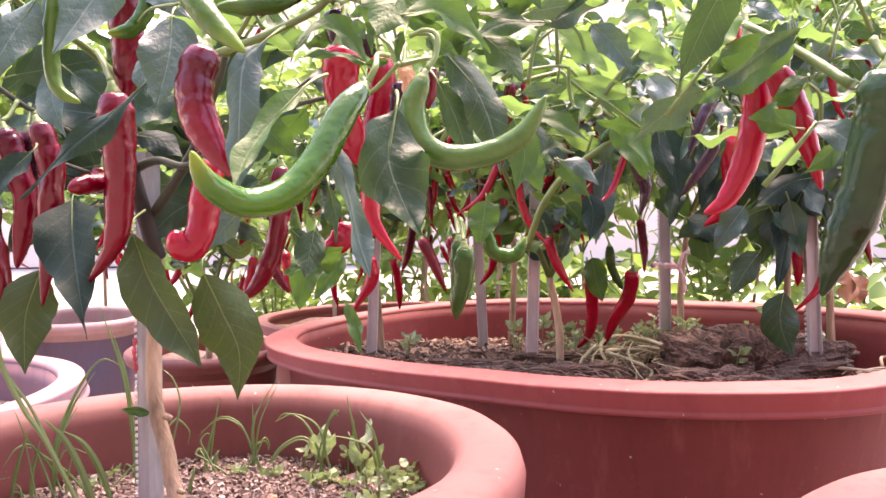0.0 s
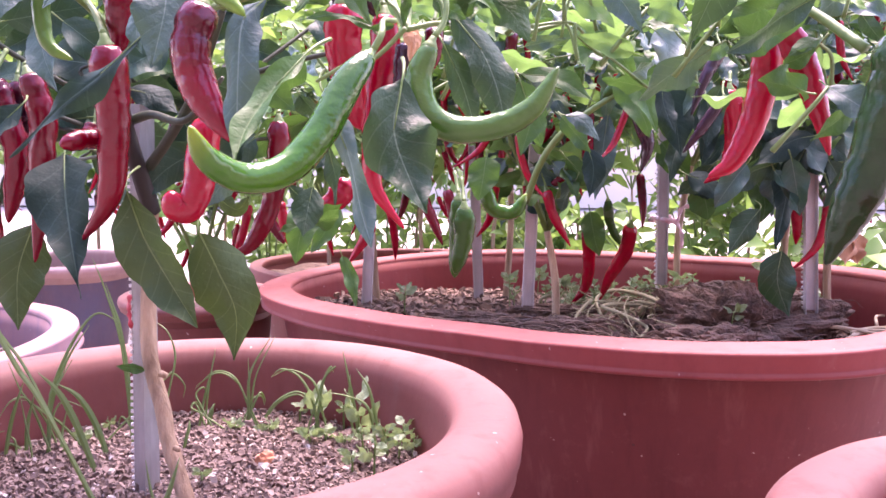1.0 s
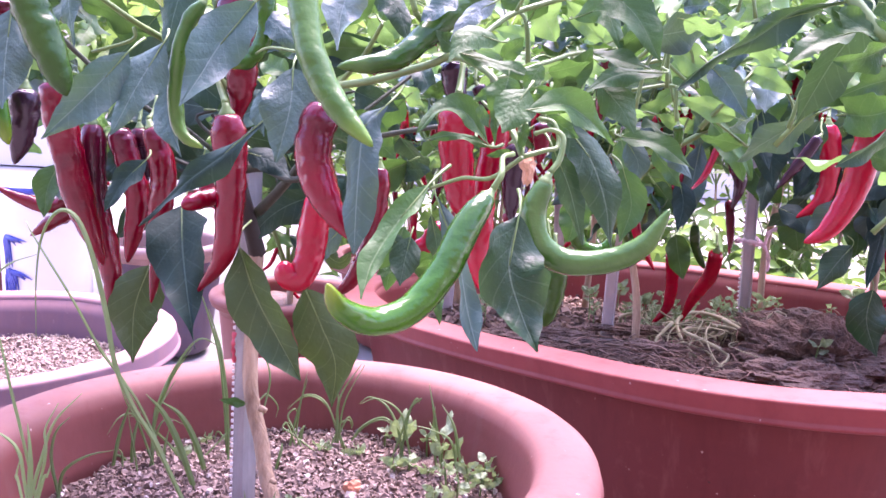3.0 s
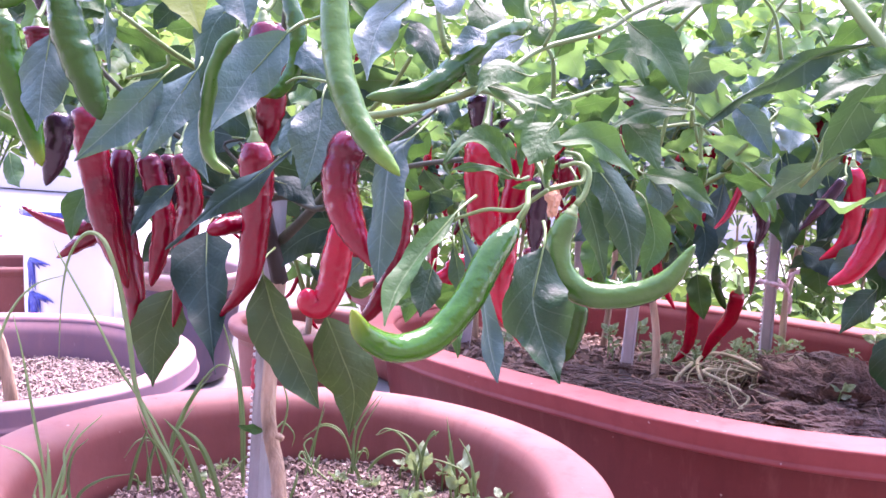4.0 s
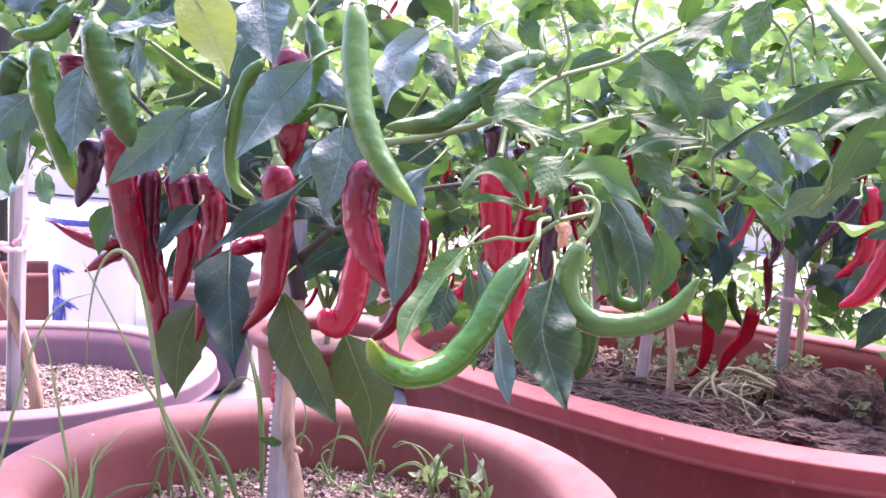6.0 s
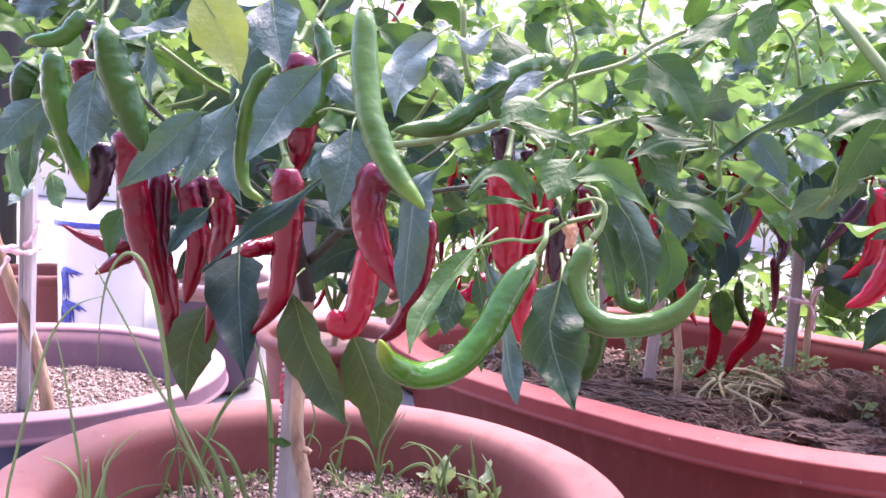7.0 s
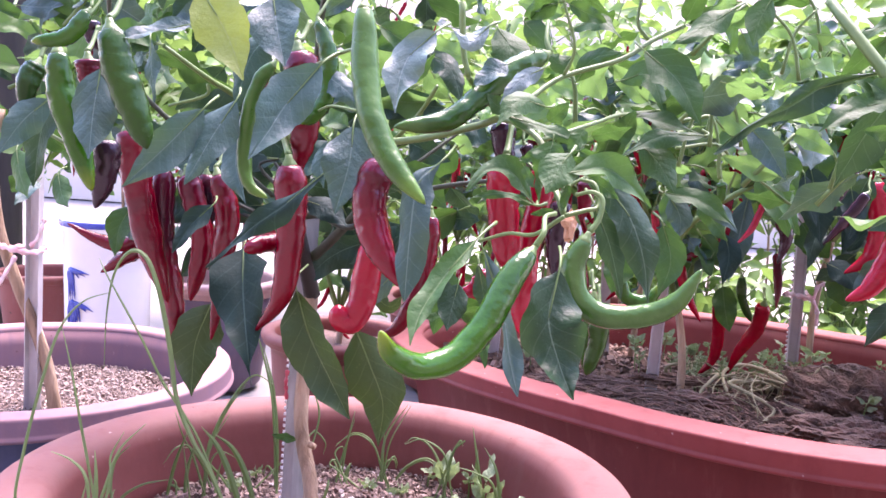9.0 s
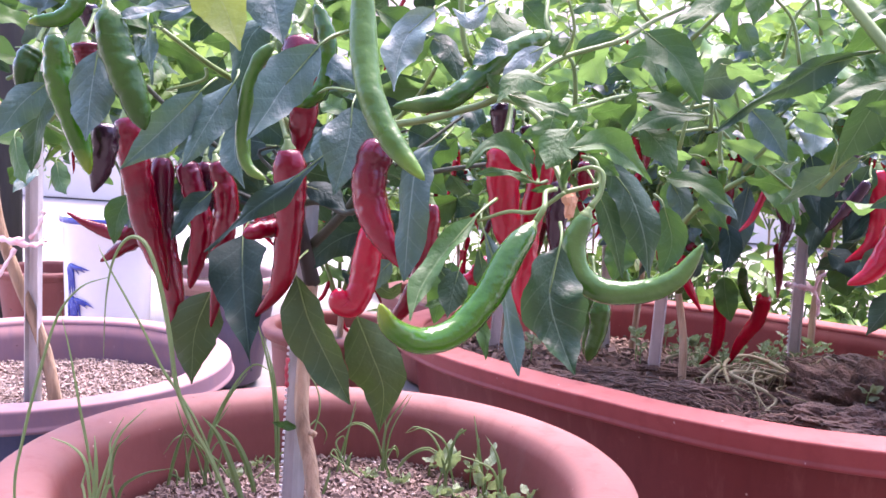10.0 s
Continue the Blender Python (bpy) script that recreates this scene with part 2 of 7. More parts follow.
def simple(name, a, b, scale, rough=0.7, fine=120.0, depth=0.001, strength=0.5, stretch=None, metal=0.0, randomise=0.0, spec=0.5):
    def build(t):
        tc = t.nodes.new("ShaderNodeTexCoord")
        m = t.nodes.new("ShaderNodeMapping")
        t.links.new(tc.outputs["Object"], m.inputs["Vector"])
        m.inputs["Scale"].default_value = stretch or (1, 1, 1)
        n = node(t, "ShaderNodeTexNoise", i_Scale=scale, i_Detail=6.0, i_Roughness=0.6)
        t.links.new(m.outputs[0], n.inputs["Vector"])
        n2 = node(t, "ShaderNodeTexNoise", i_Scale=fine, i_Detail=3.0)
        t.links.new(m.outputs[0], n2.inputs["Vector"])
        fac = calc(t, "MULTIPLY_ADD", calc(t, "SUBTRACT", n.outputs["Fac"], 0.5), 2.4, 0.5)
        if randomise:
            island = t.nodes.new("ShaderNodeNewGeometry").outputs["Random Per Island"]
            fac = calc(t, "ADD", calc(t, "MULTIPLY", fac, 1 - randomise), calc(t, "MULTIPLY", island, randomise))
        fac = calc(t, "MINIMUM", calc(t, "MAXIMUM", fac, 0.0), 1.0)
        colour = mix(t, fac, a, b)
        height = calc(t, "ADD", n2.outputs["Fac"], calc(t, "MULTIPLY", n.outputs["Fac"], 0.6))
        surface(t, colour, calc(t, "MULTIPLY_ADD", n.outputs["Fac"], 0.2, rough - 0.1), metal=metal, bump=height, depth=depth, strength=strength, spec=spec)
    return material(name, build)


STEM = simple("green_stem", (0.065, 0.135, 0.028), (0.12, 0.20, 0.055), 30.0, 0.5)
STEM_DARK = simple("woody_green_stem", (0.017, 0.026, 0.013), (0.036, 0.054, 0.024), 40.0, 0.6)
BARK = simple("tan_bark", (0.15, 0.095, 0.055), (0.46, 0.33, 0.215), 75.0, 0.8, 260.0, stretch=(1, 1, 0.14), depth=0.003, strength=0.8)
BARK_GREY = simple("grey_bark", (0.013, 0.013, 0.011), (0.034, 0.031, 0.025), 30.0, 0.8, stretch=(1, 1, 0.25), depth=0.0015)
ZINC = simple("galvanised_steel", (0.18, 0.174, 0.165), (0.34, 0.332, 0.316), 55.0, 0.5, 120.0, 0.0004, 0.3, (1, 1, 0.3), metal=0.25)
ZINC_CLEAN = simple("clean_galvanised_steel", (0.40, 0.39, 0.39), (0.60, 0.59, 0.585), 55.0, 0.45, 120.0, 0.0004, 0.3, (1, 1, 0.3), metal=0.2)
ZINC_PALE = simple("pale_galvanised_steel", (0.66, 0.65, 0.64), (0.76, 0.75, 0.74), 40.0, 0.6)
GRIT = simple("bark_chip_soil", (0.07, 0.042, 0.035), (0.17, 0.11, 0.09), 60.0, 0.9, 240.0, 0.004, 0.9)
CHIPS = simple("soil_chips", (0.082, 0.052, 0.043), (0.235, 0.17, 0.142), 60.0, 0.85, 400.0, 0.0006, 0.5, randomise=0.9)
CHIPS_PALE = simple("pale_soil_chips", (0.155, 0.115, 0.095), (0.30, 0.235, 0.20), 60.0, 0.85, 400.0, 0.0006, 0.5, randomise=0.9)
PERLITE = simple("pale_grit", (0.34, 0.29, 0.26), (0.50, 0.45, 0.41), 60.0, 0.8, 400.0, 0.0006, 0.5, randomise=0.9)
LOAM = simple("dark_loam", (0.034, 0.021, 0.015), (0.19, 0.118, 0.086), 40.0, 0.95, 200.0, 0.006, 1.0)
ROOT = simple("dry_roots", (0.05, 0.030, 0.021), (0.24, 0.150, 0.108), 40.0, 0.9, randomise=0.9)
STRAW = simple("dry_straw", (0.34, 0.24, 0.15), (0.5, 0.38, 0.26), 40.0, 0.8, randomise=0.5)
VINE = simple("pale_creeping_stem", (0.14, 0.135, 0.070), (0.33, 0.305, 0.175), 40.0, 0.6)
BRICK = simple("broken_brick", (0.32, 0.12, 0.06), (0.45, 0.2, 0.12), 80.0, 0.9)
CONCRETE = simple("pale_concrete", (0.235, 0.218, 0.205), (0.31, 0.288, 0.27), 3.0, 0.85, 40.0, 0.002, 0.4)
PORCELAIN = simple("white_glazed_ceramic", (0.62, 0.62, 0.62), (0.68, 0.67, 0.66), 12.0, 0.2, 20.0, 0.0003, 0.1)
COBALT = simple("cobalt_brushwork", (0.02, 0.03, 0.22), (0.05, 0.09, 0.38), 60.0, 0.25)
RIBBON_RED = simple("red_ribbon", (0.42, 0.03, 0.05), (0.55, 0.10, 0.13), 50.0, 0.5)
RIBBON_PINK = simple("pink_white_ribbon", (0.68, 0.30, 0.33), (0.78, 0.70, 0.70), 60.0, 0.5)
GRASS = material("grass_blade", lambda t: surface(t, mix(t, noise_of(t, 25.0), (0.11, 0.20, 0.062), (0.20, 0.29, 0.125)), 0.5, through_light=(0.20, 0.33, 0.09), through_share=0.4))
WITHERED = simple("withered_flower", (0.42, 0.22, 0.12), (0.55, 0.32, 0.2), 60.0, 0.8)
WALL_PEACH = simple("peach_render", (0.76, 0.58, 0.48), (0.82, 0.64, 0.54), 2.0, 0.9)
WALL_WHITE = simple("white_render", (0.52, 0.465, 0.41), (0.58, 0.525, 0.47), 2.0, 0.9)
PAVING = simple("bounce_cutting_paving", (0.14, 0.125, 0.115), (0.22, 0.20, 0.19), 5.0, 0.7, 60.0, 0.002, 0.4)
WALL_BLOCKER = simple("light_blocking_render", (0.20, 0.165, 0.15), (0.28, 0.235, 0.21), 3.0, 0.9)
FAR_LEAF = material("far_leaf_green", lambda t: surface(t, mix(t, t.nodes.new("ShaderNodeNewGeometry").outputs["Random Per Island"], (0.056, 0.142, 0.028), (0.150, 0.280, 0.066)), 0.5, through_light=(0.225, 0.385, 0.08), through_share=0.35))


# ---- mesh helpers ----
def mesh_of(name, verts, faces, mats, smooth=True, index=None):
    me = bpy.data.meshes.new(name)
    me.from_pydata(verts, [], faces)
    for m in mats if isinstance(mats, (list, tuple)) else [mats]:
        me.materials.append(m)
    if index:
        me.polygons.foreach_set("material_index", index)
    if smooth:
        me.polygons.foreach_set("use_smooth", [True] * len(me.polygons))
    me.update()
    return me


def thing(name, at, label, category, group="", kind=""):
    ob = new(name)
    ob.location = at
    ob.empty_display_size = 0.05
    return tagged(ob, label, category, group, kind)


def part(name, me, parent, label=""):
    """One mesh, in world coordinates, as a part of a thing."""
    ob = new(name, me)
    ob.parent = parent
    if parent.parent is None:
        ob.matrix_parent_inverse = Matrix.Translation(-parent.location)
    return tagged(ob, label)


def smooth_line(points, steps=6):
    """Catmull-Rom through a few points."""
    p = [Vector(q) for q in points]
    p = [2 * p[0] - p[1]] + p + [2 * p[-1] - p[-2]]
    out = []
    for i in range(1, len(p) - 2):
        for k in range(steps):
            t = k / steps
            out.append(0.5 * ((2 * p[i]) + (p[i + 1] - p[i - 1]) * t + (2 * p[i - 1] - 5 * p[i] + 4 * p[i + 1] - p[i + 2]) * t * t
                              + (3 * p[i] - p[i - 1] - 3 * p[i + 1] + p[i + 2]) * t ** 3))
    out.append(p[-2])
    return out


def tube(line, radii, sides=8, wobble=0.0, seed=0, squash=1.0):
    """Verts and faces of a closed tube along a line."""
    verts, faces = [], []
    side = Vector((1, 0, 0))
    rng = random.Random(seed)
    lobes = rng.uniform(0, 6.28)
    for i, p in enumerate(line):
        along = (line[min(i + 1, len(line) - 1)] - line[max(i - 1, 0)]).normalized()
        side = side - along * side.dot(along)
        if side.length < 1e-4:
            side = along.orthogonal()
        side.normalize()
        up = along.cross(side)
        for k in range(sides):
            a = 2 * math.pi * k / sides
            r = radii[i]
            if wobble:
                r *= 1 + wobble * (0.14 * math.sin(3 * a + lobes + i * 0.12) + 1.1 * noise.noise(Vector((i * 0.30 + seed, math.cos(a) * 1.1, math.sin(a) * 1.1))) + 0.5 * noise.noise(Vector((i * 0.75 + seed, math.cos(a) * 2.2, math.sin(a) * 2.2))))
            verts.append(p + side * (math.cos(a) * r) + up * (math.sin(a) * r * squash))
    n = len(line)
    for i in range(n - 1):
        for k in range(sides):
            a, b = i * sides + k, i * sides + (k + 1) % sides
            faces.append((a, b, b + sides, a + sides))
    faces.append(tuple(range(sides - 1, -1, -1)))
    faces.append(tuple((n - 1) * sides + k for k in range(sides)))
    return verts, faces


def join(*pieces):
    verts, faces = [], []
    for v, f in pieces:
        o = len(verts)
        verts += list(v)
        faces += [tuple(i + o for i in q) for q in f]
    return verts, faces


# ---- pots ----
def ring_mesh(name, outline, profile, mat, closed_profile=True, count=128, lean=None):
    """outline(k, out): a point of the pot's plan, pushed out by `out`; profile: (out, z) loop; lean: centre, height and slope of a pot that leans."""
    verts, faces = [], []
    m = len(profile)
    for k in range(count):
        for out, z in profile:
            x, y = outline(k / count, out)
            slope = (lean[3] * (x - lean[0]) + lean[4] * (y - lean[1])) * z / lean[2] if lean else 0.0
            verts.append((x, y, z + slope + 0.0012 * noise.noise(Vector((x * 9, y * 9, z * 20)))))
    for k in range(count):
        for j in range(m if closed_profile else m - 1):
            a, b = k * m + j, k * m + (j + 1) % m
            c, d = ((k + 1) % count) * m + (j + 1) % m, ((k + 1) % count) * m + j
            faces.append((a, d, c, b))
    return mesh_of(name, verts, faces, mat)


def round_plan(cx, cy, r):
    def at(u, out):
        a = 2 * math.pi * u
        w = 1 + 0.006 * math.sin(2 * a + cx * 9) + 0.004 * math.sin(3 * a + cy * 7)
        return cx + (r * w + out) * math.cos(a), cy + (r * w + out) * math.sin(a)
    return at


def oval_plan(cx, cy, a, b, turn):
    def at(u, out):
        t = 2 * math.pi * u
        x, y = a * math.cos(t), b * math.sin(t)
        nx, ny = math.cos(t) / a, math.sin(t) / b
        n = math.hypot(nx, ny)
        x, y = x + nx / n * out, y + ny / n * out
        return cx + x * math.cos(turn) - y * math.sin(turn), cy + x * math.sin(turn) + y * math.cos(turn)
    return at


def oblong_plan(cx, cy, a, b, turn, square):
    """A long oval with flattened sides: a superellipse of the given power."""
    def at(u, out):
        t = 2 * math.pi * u
        c, s = math.cos(t), math.sin(t)
        x, y = a * math.copysign(abs(c) ** (2 / square), c), b * math.copysign(abs(s) ** (2 / square), s)
        nx, ny = math.copysign(abs(x / a) ** (square - 1), x) / a, math.copysign(abs(y / b) ** (square - 1), y) / b
        n = math.hypot(nx, ny)
        x, y = x + nx / n * out, y + ny / n * out
        return cx + x * math.cos(turn) - y * math.sin(turn), cy + x * math.sin(turn) + y * math.cos(turn)
    return at


def rolled_rim(z, width, drop):
    """A thick rounded lip: closed loop from the inner wall over the top to the skirt."""
    w = width
    return [(-w - 0.0105, z - 0.098), (-w - 0.0060, z - 0.062), (-w - 0.0035, z - 0.045), (-w - 0.0012, z - drop * 0.62), (-w - 0.0004, z - drop * 0.38), (-w * 0.94, z - drop * 0.15), (-w * 0.80, z - drop * 0.03), (-w * 0.50, z),
            (-w * 0.20, z - drop * 0.03), (-w * 0.06, z - drop * 0.14), (0, z - drop * 0.36), (-0.001, z - drop * 0.62), (-0.0035, z - drop * 0.66), (-0.004, z - drop * 0.9),
            (-0.007, z - drop), (-w * 0.55, z - drop * 0.98)]


def band_rim(z, width, drop, foot=0.0055):
    """A flat-topped lip with a deep band; its lower edge stands out by `foot` and ends in a small bead."""
    w = width
    return [(-w, z - drop * 0.6), (-w, z - 0.006), (-w + 0.002, z - 0.0015), (-w + 0.006, z), (-0.010, z - 0.0012), (-0.0052, z - 0.0010), (-0.0028, z - 0.0014), (-0.0014, z - 0.0026), (-0.0010, z - 0.005),
            (foot, z - drop + 0.0085), (foot + 0.0006, z - drop + 0.006), (foot + 0.0026, z - drop + 0.0042), (foot + 0.0027, z - drop + 0.0015), (foot + 0.0008, z - drop), (foot - 0.016, z - drop + 0.001)]


def pot(name, label, plan, top, rim, inner, soil_z, taper, floor_z, mat, rim_mat, soil_mat, wall=0.006, at=(0, 0), group="planters", lining=None, lean=(0.0, 0.0)):
    """A planter: rim, body (outer and inner wall, bottom) and the bed of soil in it."""
    body_top = top - 0.012
    base = thing(name, (*at, floor_z), label, "planter", group)
    lean = (*at, top, *lean)
    part("rim", ring_mesh("rim", plan, rim, rim_mat, lean=lean), base)
    h = body_top - floor_z
    outer = [(-inner + 0.012 - taper * s, body_top - h * s) for s in (0, 0.05, 0.1, 0.2, 0.35, 0.5, 0.7, 0.85, 0.97)] + [(-inner + 0.004 - taper, floor_z)]
    inside = [(o - wall - 0.004, z + 0.004) for o, z in reversed(outer)]
    if lining:
        half = wall * 0.5 + 0.002
        part("body", ring_mesh("body", plan, outer + [(o - half, z + 0.002) for o, z in reversed(outer)], mat, lean=lean), base)
        part("lining", ring_mesh("lining", plan, [(o - half - 0.0005, z + 0.003) for o, z in outer] + inside, lining, lean=lean), base, "inner wall in the rim's colour")
    else:
        part("body", ring_mesh("body", plan, outer + inside, mat, lean=lean), base)
    return base


def no_fall(x, y):
    return 0.0


def trough_fall(x, y):
    """The soil of the trough lies a little lower towards its far side."""
    v = 0.285 * (x - 0.334) + 0.958 * (y - 1.435)
    u = min(1.0, max(0.0, (v - 0.11) / 0.08))
    return -0.020 * u * u * (3 - 2 * u)


def soil_bed(name, label, plan, inset, z, mat, bumps, cells=70, kind="stuff", fall=no_fall):
    """A lumpy disc of soil that fills the plan, inset from its edge."""
    verts, faces = [], []
    rings = 26
    cx = sum(plan(k / 24, 0)[0] for k in range(24)) / 24
    cy = sum(plan(k / 24, 0)[1] for k in range(24)) / 24
    verts.append((cx, cy, z))
    for i in range(1, rings + 1):
        for k in range(cells):
            x, y = plan(k / cells, -inset)
            x, y = cx + (x - cx) * i / rings, cy + (y - cy) * i / rings
            lift = bumps * (noise.noise(Vector((x * 14, y * 14, 1.3))) + 0.6 * noise.noise(Vector((x * 40, y * 40, 4.1))))
            verts.append((x, y, z + lift + fall(x, y)))
    for k in range(cells):
        faces.append((0, 1 + k, 1 + (k + 1) % cells))
    for i in range(rings - 1):
        for k in range(cells):
            a, b = 1 + i * cells + k, 1 + i * cells + (k + 1) % cells
            faces.append((a, a + cells, b + cells, b))
    ob = new(name, mesh_of(name, verts, faces, mat))
    return tagged(ob, label, "soil", kind=kind)


A_PLAN = round_plan(-0.2015, 0.683, 0.266)
A_TOP, A_SOIL = 0.432, 0.352
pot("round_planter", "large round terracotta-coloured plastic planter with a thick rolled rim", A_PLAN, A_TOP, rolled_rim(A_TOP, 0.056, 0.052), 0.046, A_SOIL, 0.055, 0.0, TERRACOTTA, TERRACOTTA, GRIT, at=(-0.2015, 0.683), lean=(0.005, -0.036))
B_TOP, B_SOIL = 0.4005, 0.325
B_PLAN = oblong_plan(0.2106, 1.397, 0.546, 0.374, -0.70, 2.68)
# lining paler than the body: light on the inner wall is put into its colour
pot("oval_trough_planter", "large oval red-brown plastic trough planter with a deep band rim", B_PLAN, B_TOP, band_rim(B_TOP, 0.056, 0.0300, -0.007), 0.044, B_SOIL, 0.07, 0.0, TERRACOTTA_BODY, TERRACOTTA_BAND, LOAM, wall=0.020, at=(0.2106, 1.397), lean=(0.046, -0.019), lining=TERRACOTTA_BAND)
R_PLAN = round_plan(0.412, 0.42, 0.249)
R_TOP = 0.424
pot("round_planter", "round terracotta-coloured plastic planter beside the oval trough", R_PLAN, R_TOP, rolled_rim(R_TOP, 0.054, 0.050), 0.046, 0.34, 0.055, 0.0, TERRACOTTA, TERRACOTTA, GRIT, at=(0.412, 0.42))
L_PLAN = round_plan(-0.683, 1.029, 0.243)
L_TOP = 0.398
pot("round_planter", "round dark blue plastic planter with a faded mauve rim", L_PLAN, L_TOP, band_rim(L_TOP, 0.034, 0.0265, 0.001), 0.036, 0.335, 0.05, 0.0, BLUE_PLASTIC, MAUVE_RIM, GRIT, at=(-0.675, 1.029), lining=MAUVE_RIM)
K_PLAN = round_plan(-0.425, 1.57, 0.140)
K_TOP = 0.348
pot("round_planter", "small round terracotta-coloured planter standing behind the large one", K_PLAN, K_TOP, rolled_rim(K_TOP, 0.026, 0.024), 0.028, 0.306, 0.03, 0.0, TERRACOTTA, TERRACOTTA, GRIT, at=(-0.425, 1.57))
F_PLAN = round_plan(-0.95, 2.30, 0.172)
F_TOP = 0.30
pot("round_planter", "dusty round terracotta-coloured planter on the pale ground", F_PLAN, F_TOP, rolled_rim(F_TOP, 0.03, 0.028), 0.03, 0.245, 0.04, 0.0, FADED_MAUVE, DUSTY_PINK, GRIT, at=(-0.95, 2.30))
G_PLAN = oval_plan(-0.10, 2.55, 0.45, 0.33, -0.05)
G_TOP = 0.25
pot("oval_trough_planter", "oval terracotta-coloured trough planter full of low leafy plants", G_PLAN, G_TOP, band_rim(G_TOP, 0.036, 0.036), 0.034, 0.21, 0.04, 0.0, TERRACOTTA, TERRACOTTA, LOAM, at=(-0.10, 2.55))
soil_bed("potting_soil", "brown gritty potting soil with bark chips", A_PLAN, 0.058, A_SOIL, GRIT, 0.006)
soil_bed("trough_soil", "dark crumbly soil with dry plant litter", B_PLAN, 0.060, B_SOIL, LOAM, 0.010, fall=trough_fall)
soil_bed("potting_soil", "brown gritty potting soil", R_PLAN, 0.058, 0.34, GRIT, 0.006)
soil_bed("potting_soil", "pale brown gritty potting soil", L_PLAN, 0.040, 0.335, GRIT, 0.006)
soil_bed("potting_soil", "brown potting soil", K_PLAN, 0.032, 0.321, GRIT, 0.005)
soil_bed("potting_soil", "brown potting soil", F_PLAN, 0.036, 0.262, GRIT, 0.005)
soil_bed("trough_soil", "dark soil under low leafy plants", G_PLAN, 0.04, 0.215, LOAM, 0.01)

# ground to the horizon, added dark paving under the planters, added wall behind the camera, walls in the distance
gv, gf, N = [], [], 40
for i in range(N + 1):
    for j in range(N + 1):
        x, y = ((i / N) * 2 - 1), ((j / N) * 2 - 1)
        x, y = 400 * x * abs(x) ** 3, 400 * y * abs(y) ** 3
        gv.append((x, y + 2, -0.012 + 0.004 * noise.noise(Vector((x * 0.6, y * 0.6, 0)))))
for i in range(N):
    for j in range(N):
        gf.append((i * (N + 1) + j, (i + 1) * (N + 1) + j, (i + 1) * (N + 1) + j + 1, i * (N + 1) + j + 1))
tagged(new("ground", mesh_of("ground", gv, gf, CONCRETE)), "pale sunlit concrete paving", "ground", kind="structure")


def slab(x0, x1, y0, y1, z0, z1, mat, name, label, category, bevel=0.004, kind="structure"):
    bm = bmesh.new()
    bmesh.ops.create_cube(bm, size=1.0)
    for v in bm.verts:
        v.co = Vector(((x0 + x1) / 2 + v.co.x * (x1 - x0), (y0 + y1) / 2 + v.co.y * (y1 - y0), (z0 + z1) / 2 + v.co.z * (z1 - z0)))
    bmesh.ops.bevel(bm, geom=bm.edges[:], offset=bevel, segments=2, affect="EDGES")
    me = bpy.data.meshes.new(name)
    bm.to_mesh(me)
    bm.free()
    me.materials.append(mat)
    return tagged(new(name, me), label, category, kind=kind)


# dark slab is an unseen addition that keeps bounced light off the pot bodies
slab(-9.0, 10.0, -3.0, 1.72, -0.03, 0.0, PAVING, "pavement", "added dark paving under the planters, cuts bounced light", "paving")
# unseen wall, added to hold back light from behind the camera
slab(-9.0, 10.0, -3.25, -3.0, 0.0, 3.6, WALL_BLOCKER, "wall_south", "added plain wall behind the camera, blocks front light", "wall")
slab(-9.0, 10.0, 7.0, 7.25, 0.0, 1.15, WALL_WHITE, "wall_north", "low white garden wall in the distance", "wall")
slab(-9.0, 10.0, 10.0, 10.4, 0.0, 1.95, WALL_WHITE, "wall_far_lower", "white rendered base of a distant house", "wall")
slab(-3.2, 5.0, 10.03, 10.4, 1.954, 4.6, WALL_PEACH, "wall_far_upper", "peach rendered upper wall of a distant house", "wall")


# ---- pepper plants ----
def mark_leaf(me, frames):
    """Stores each point's place in its leaf's own frame."""
    held = me.attributes.new("leaf_frame", "FLOAT_VECTOR", "POINT")
    flat = [c for f in frames for c in f]
    held.data.foreach_set("vector", flat + [0.5, 0.5, 0.0] * (len(me.vertices) - len(frames)))
    return me


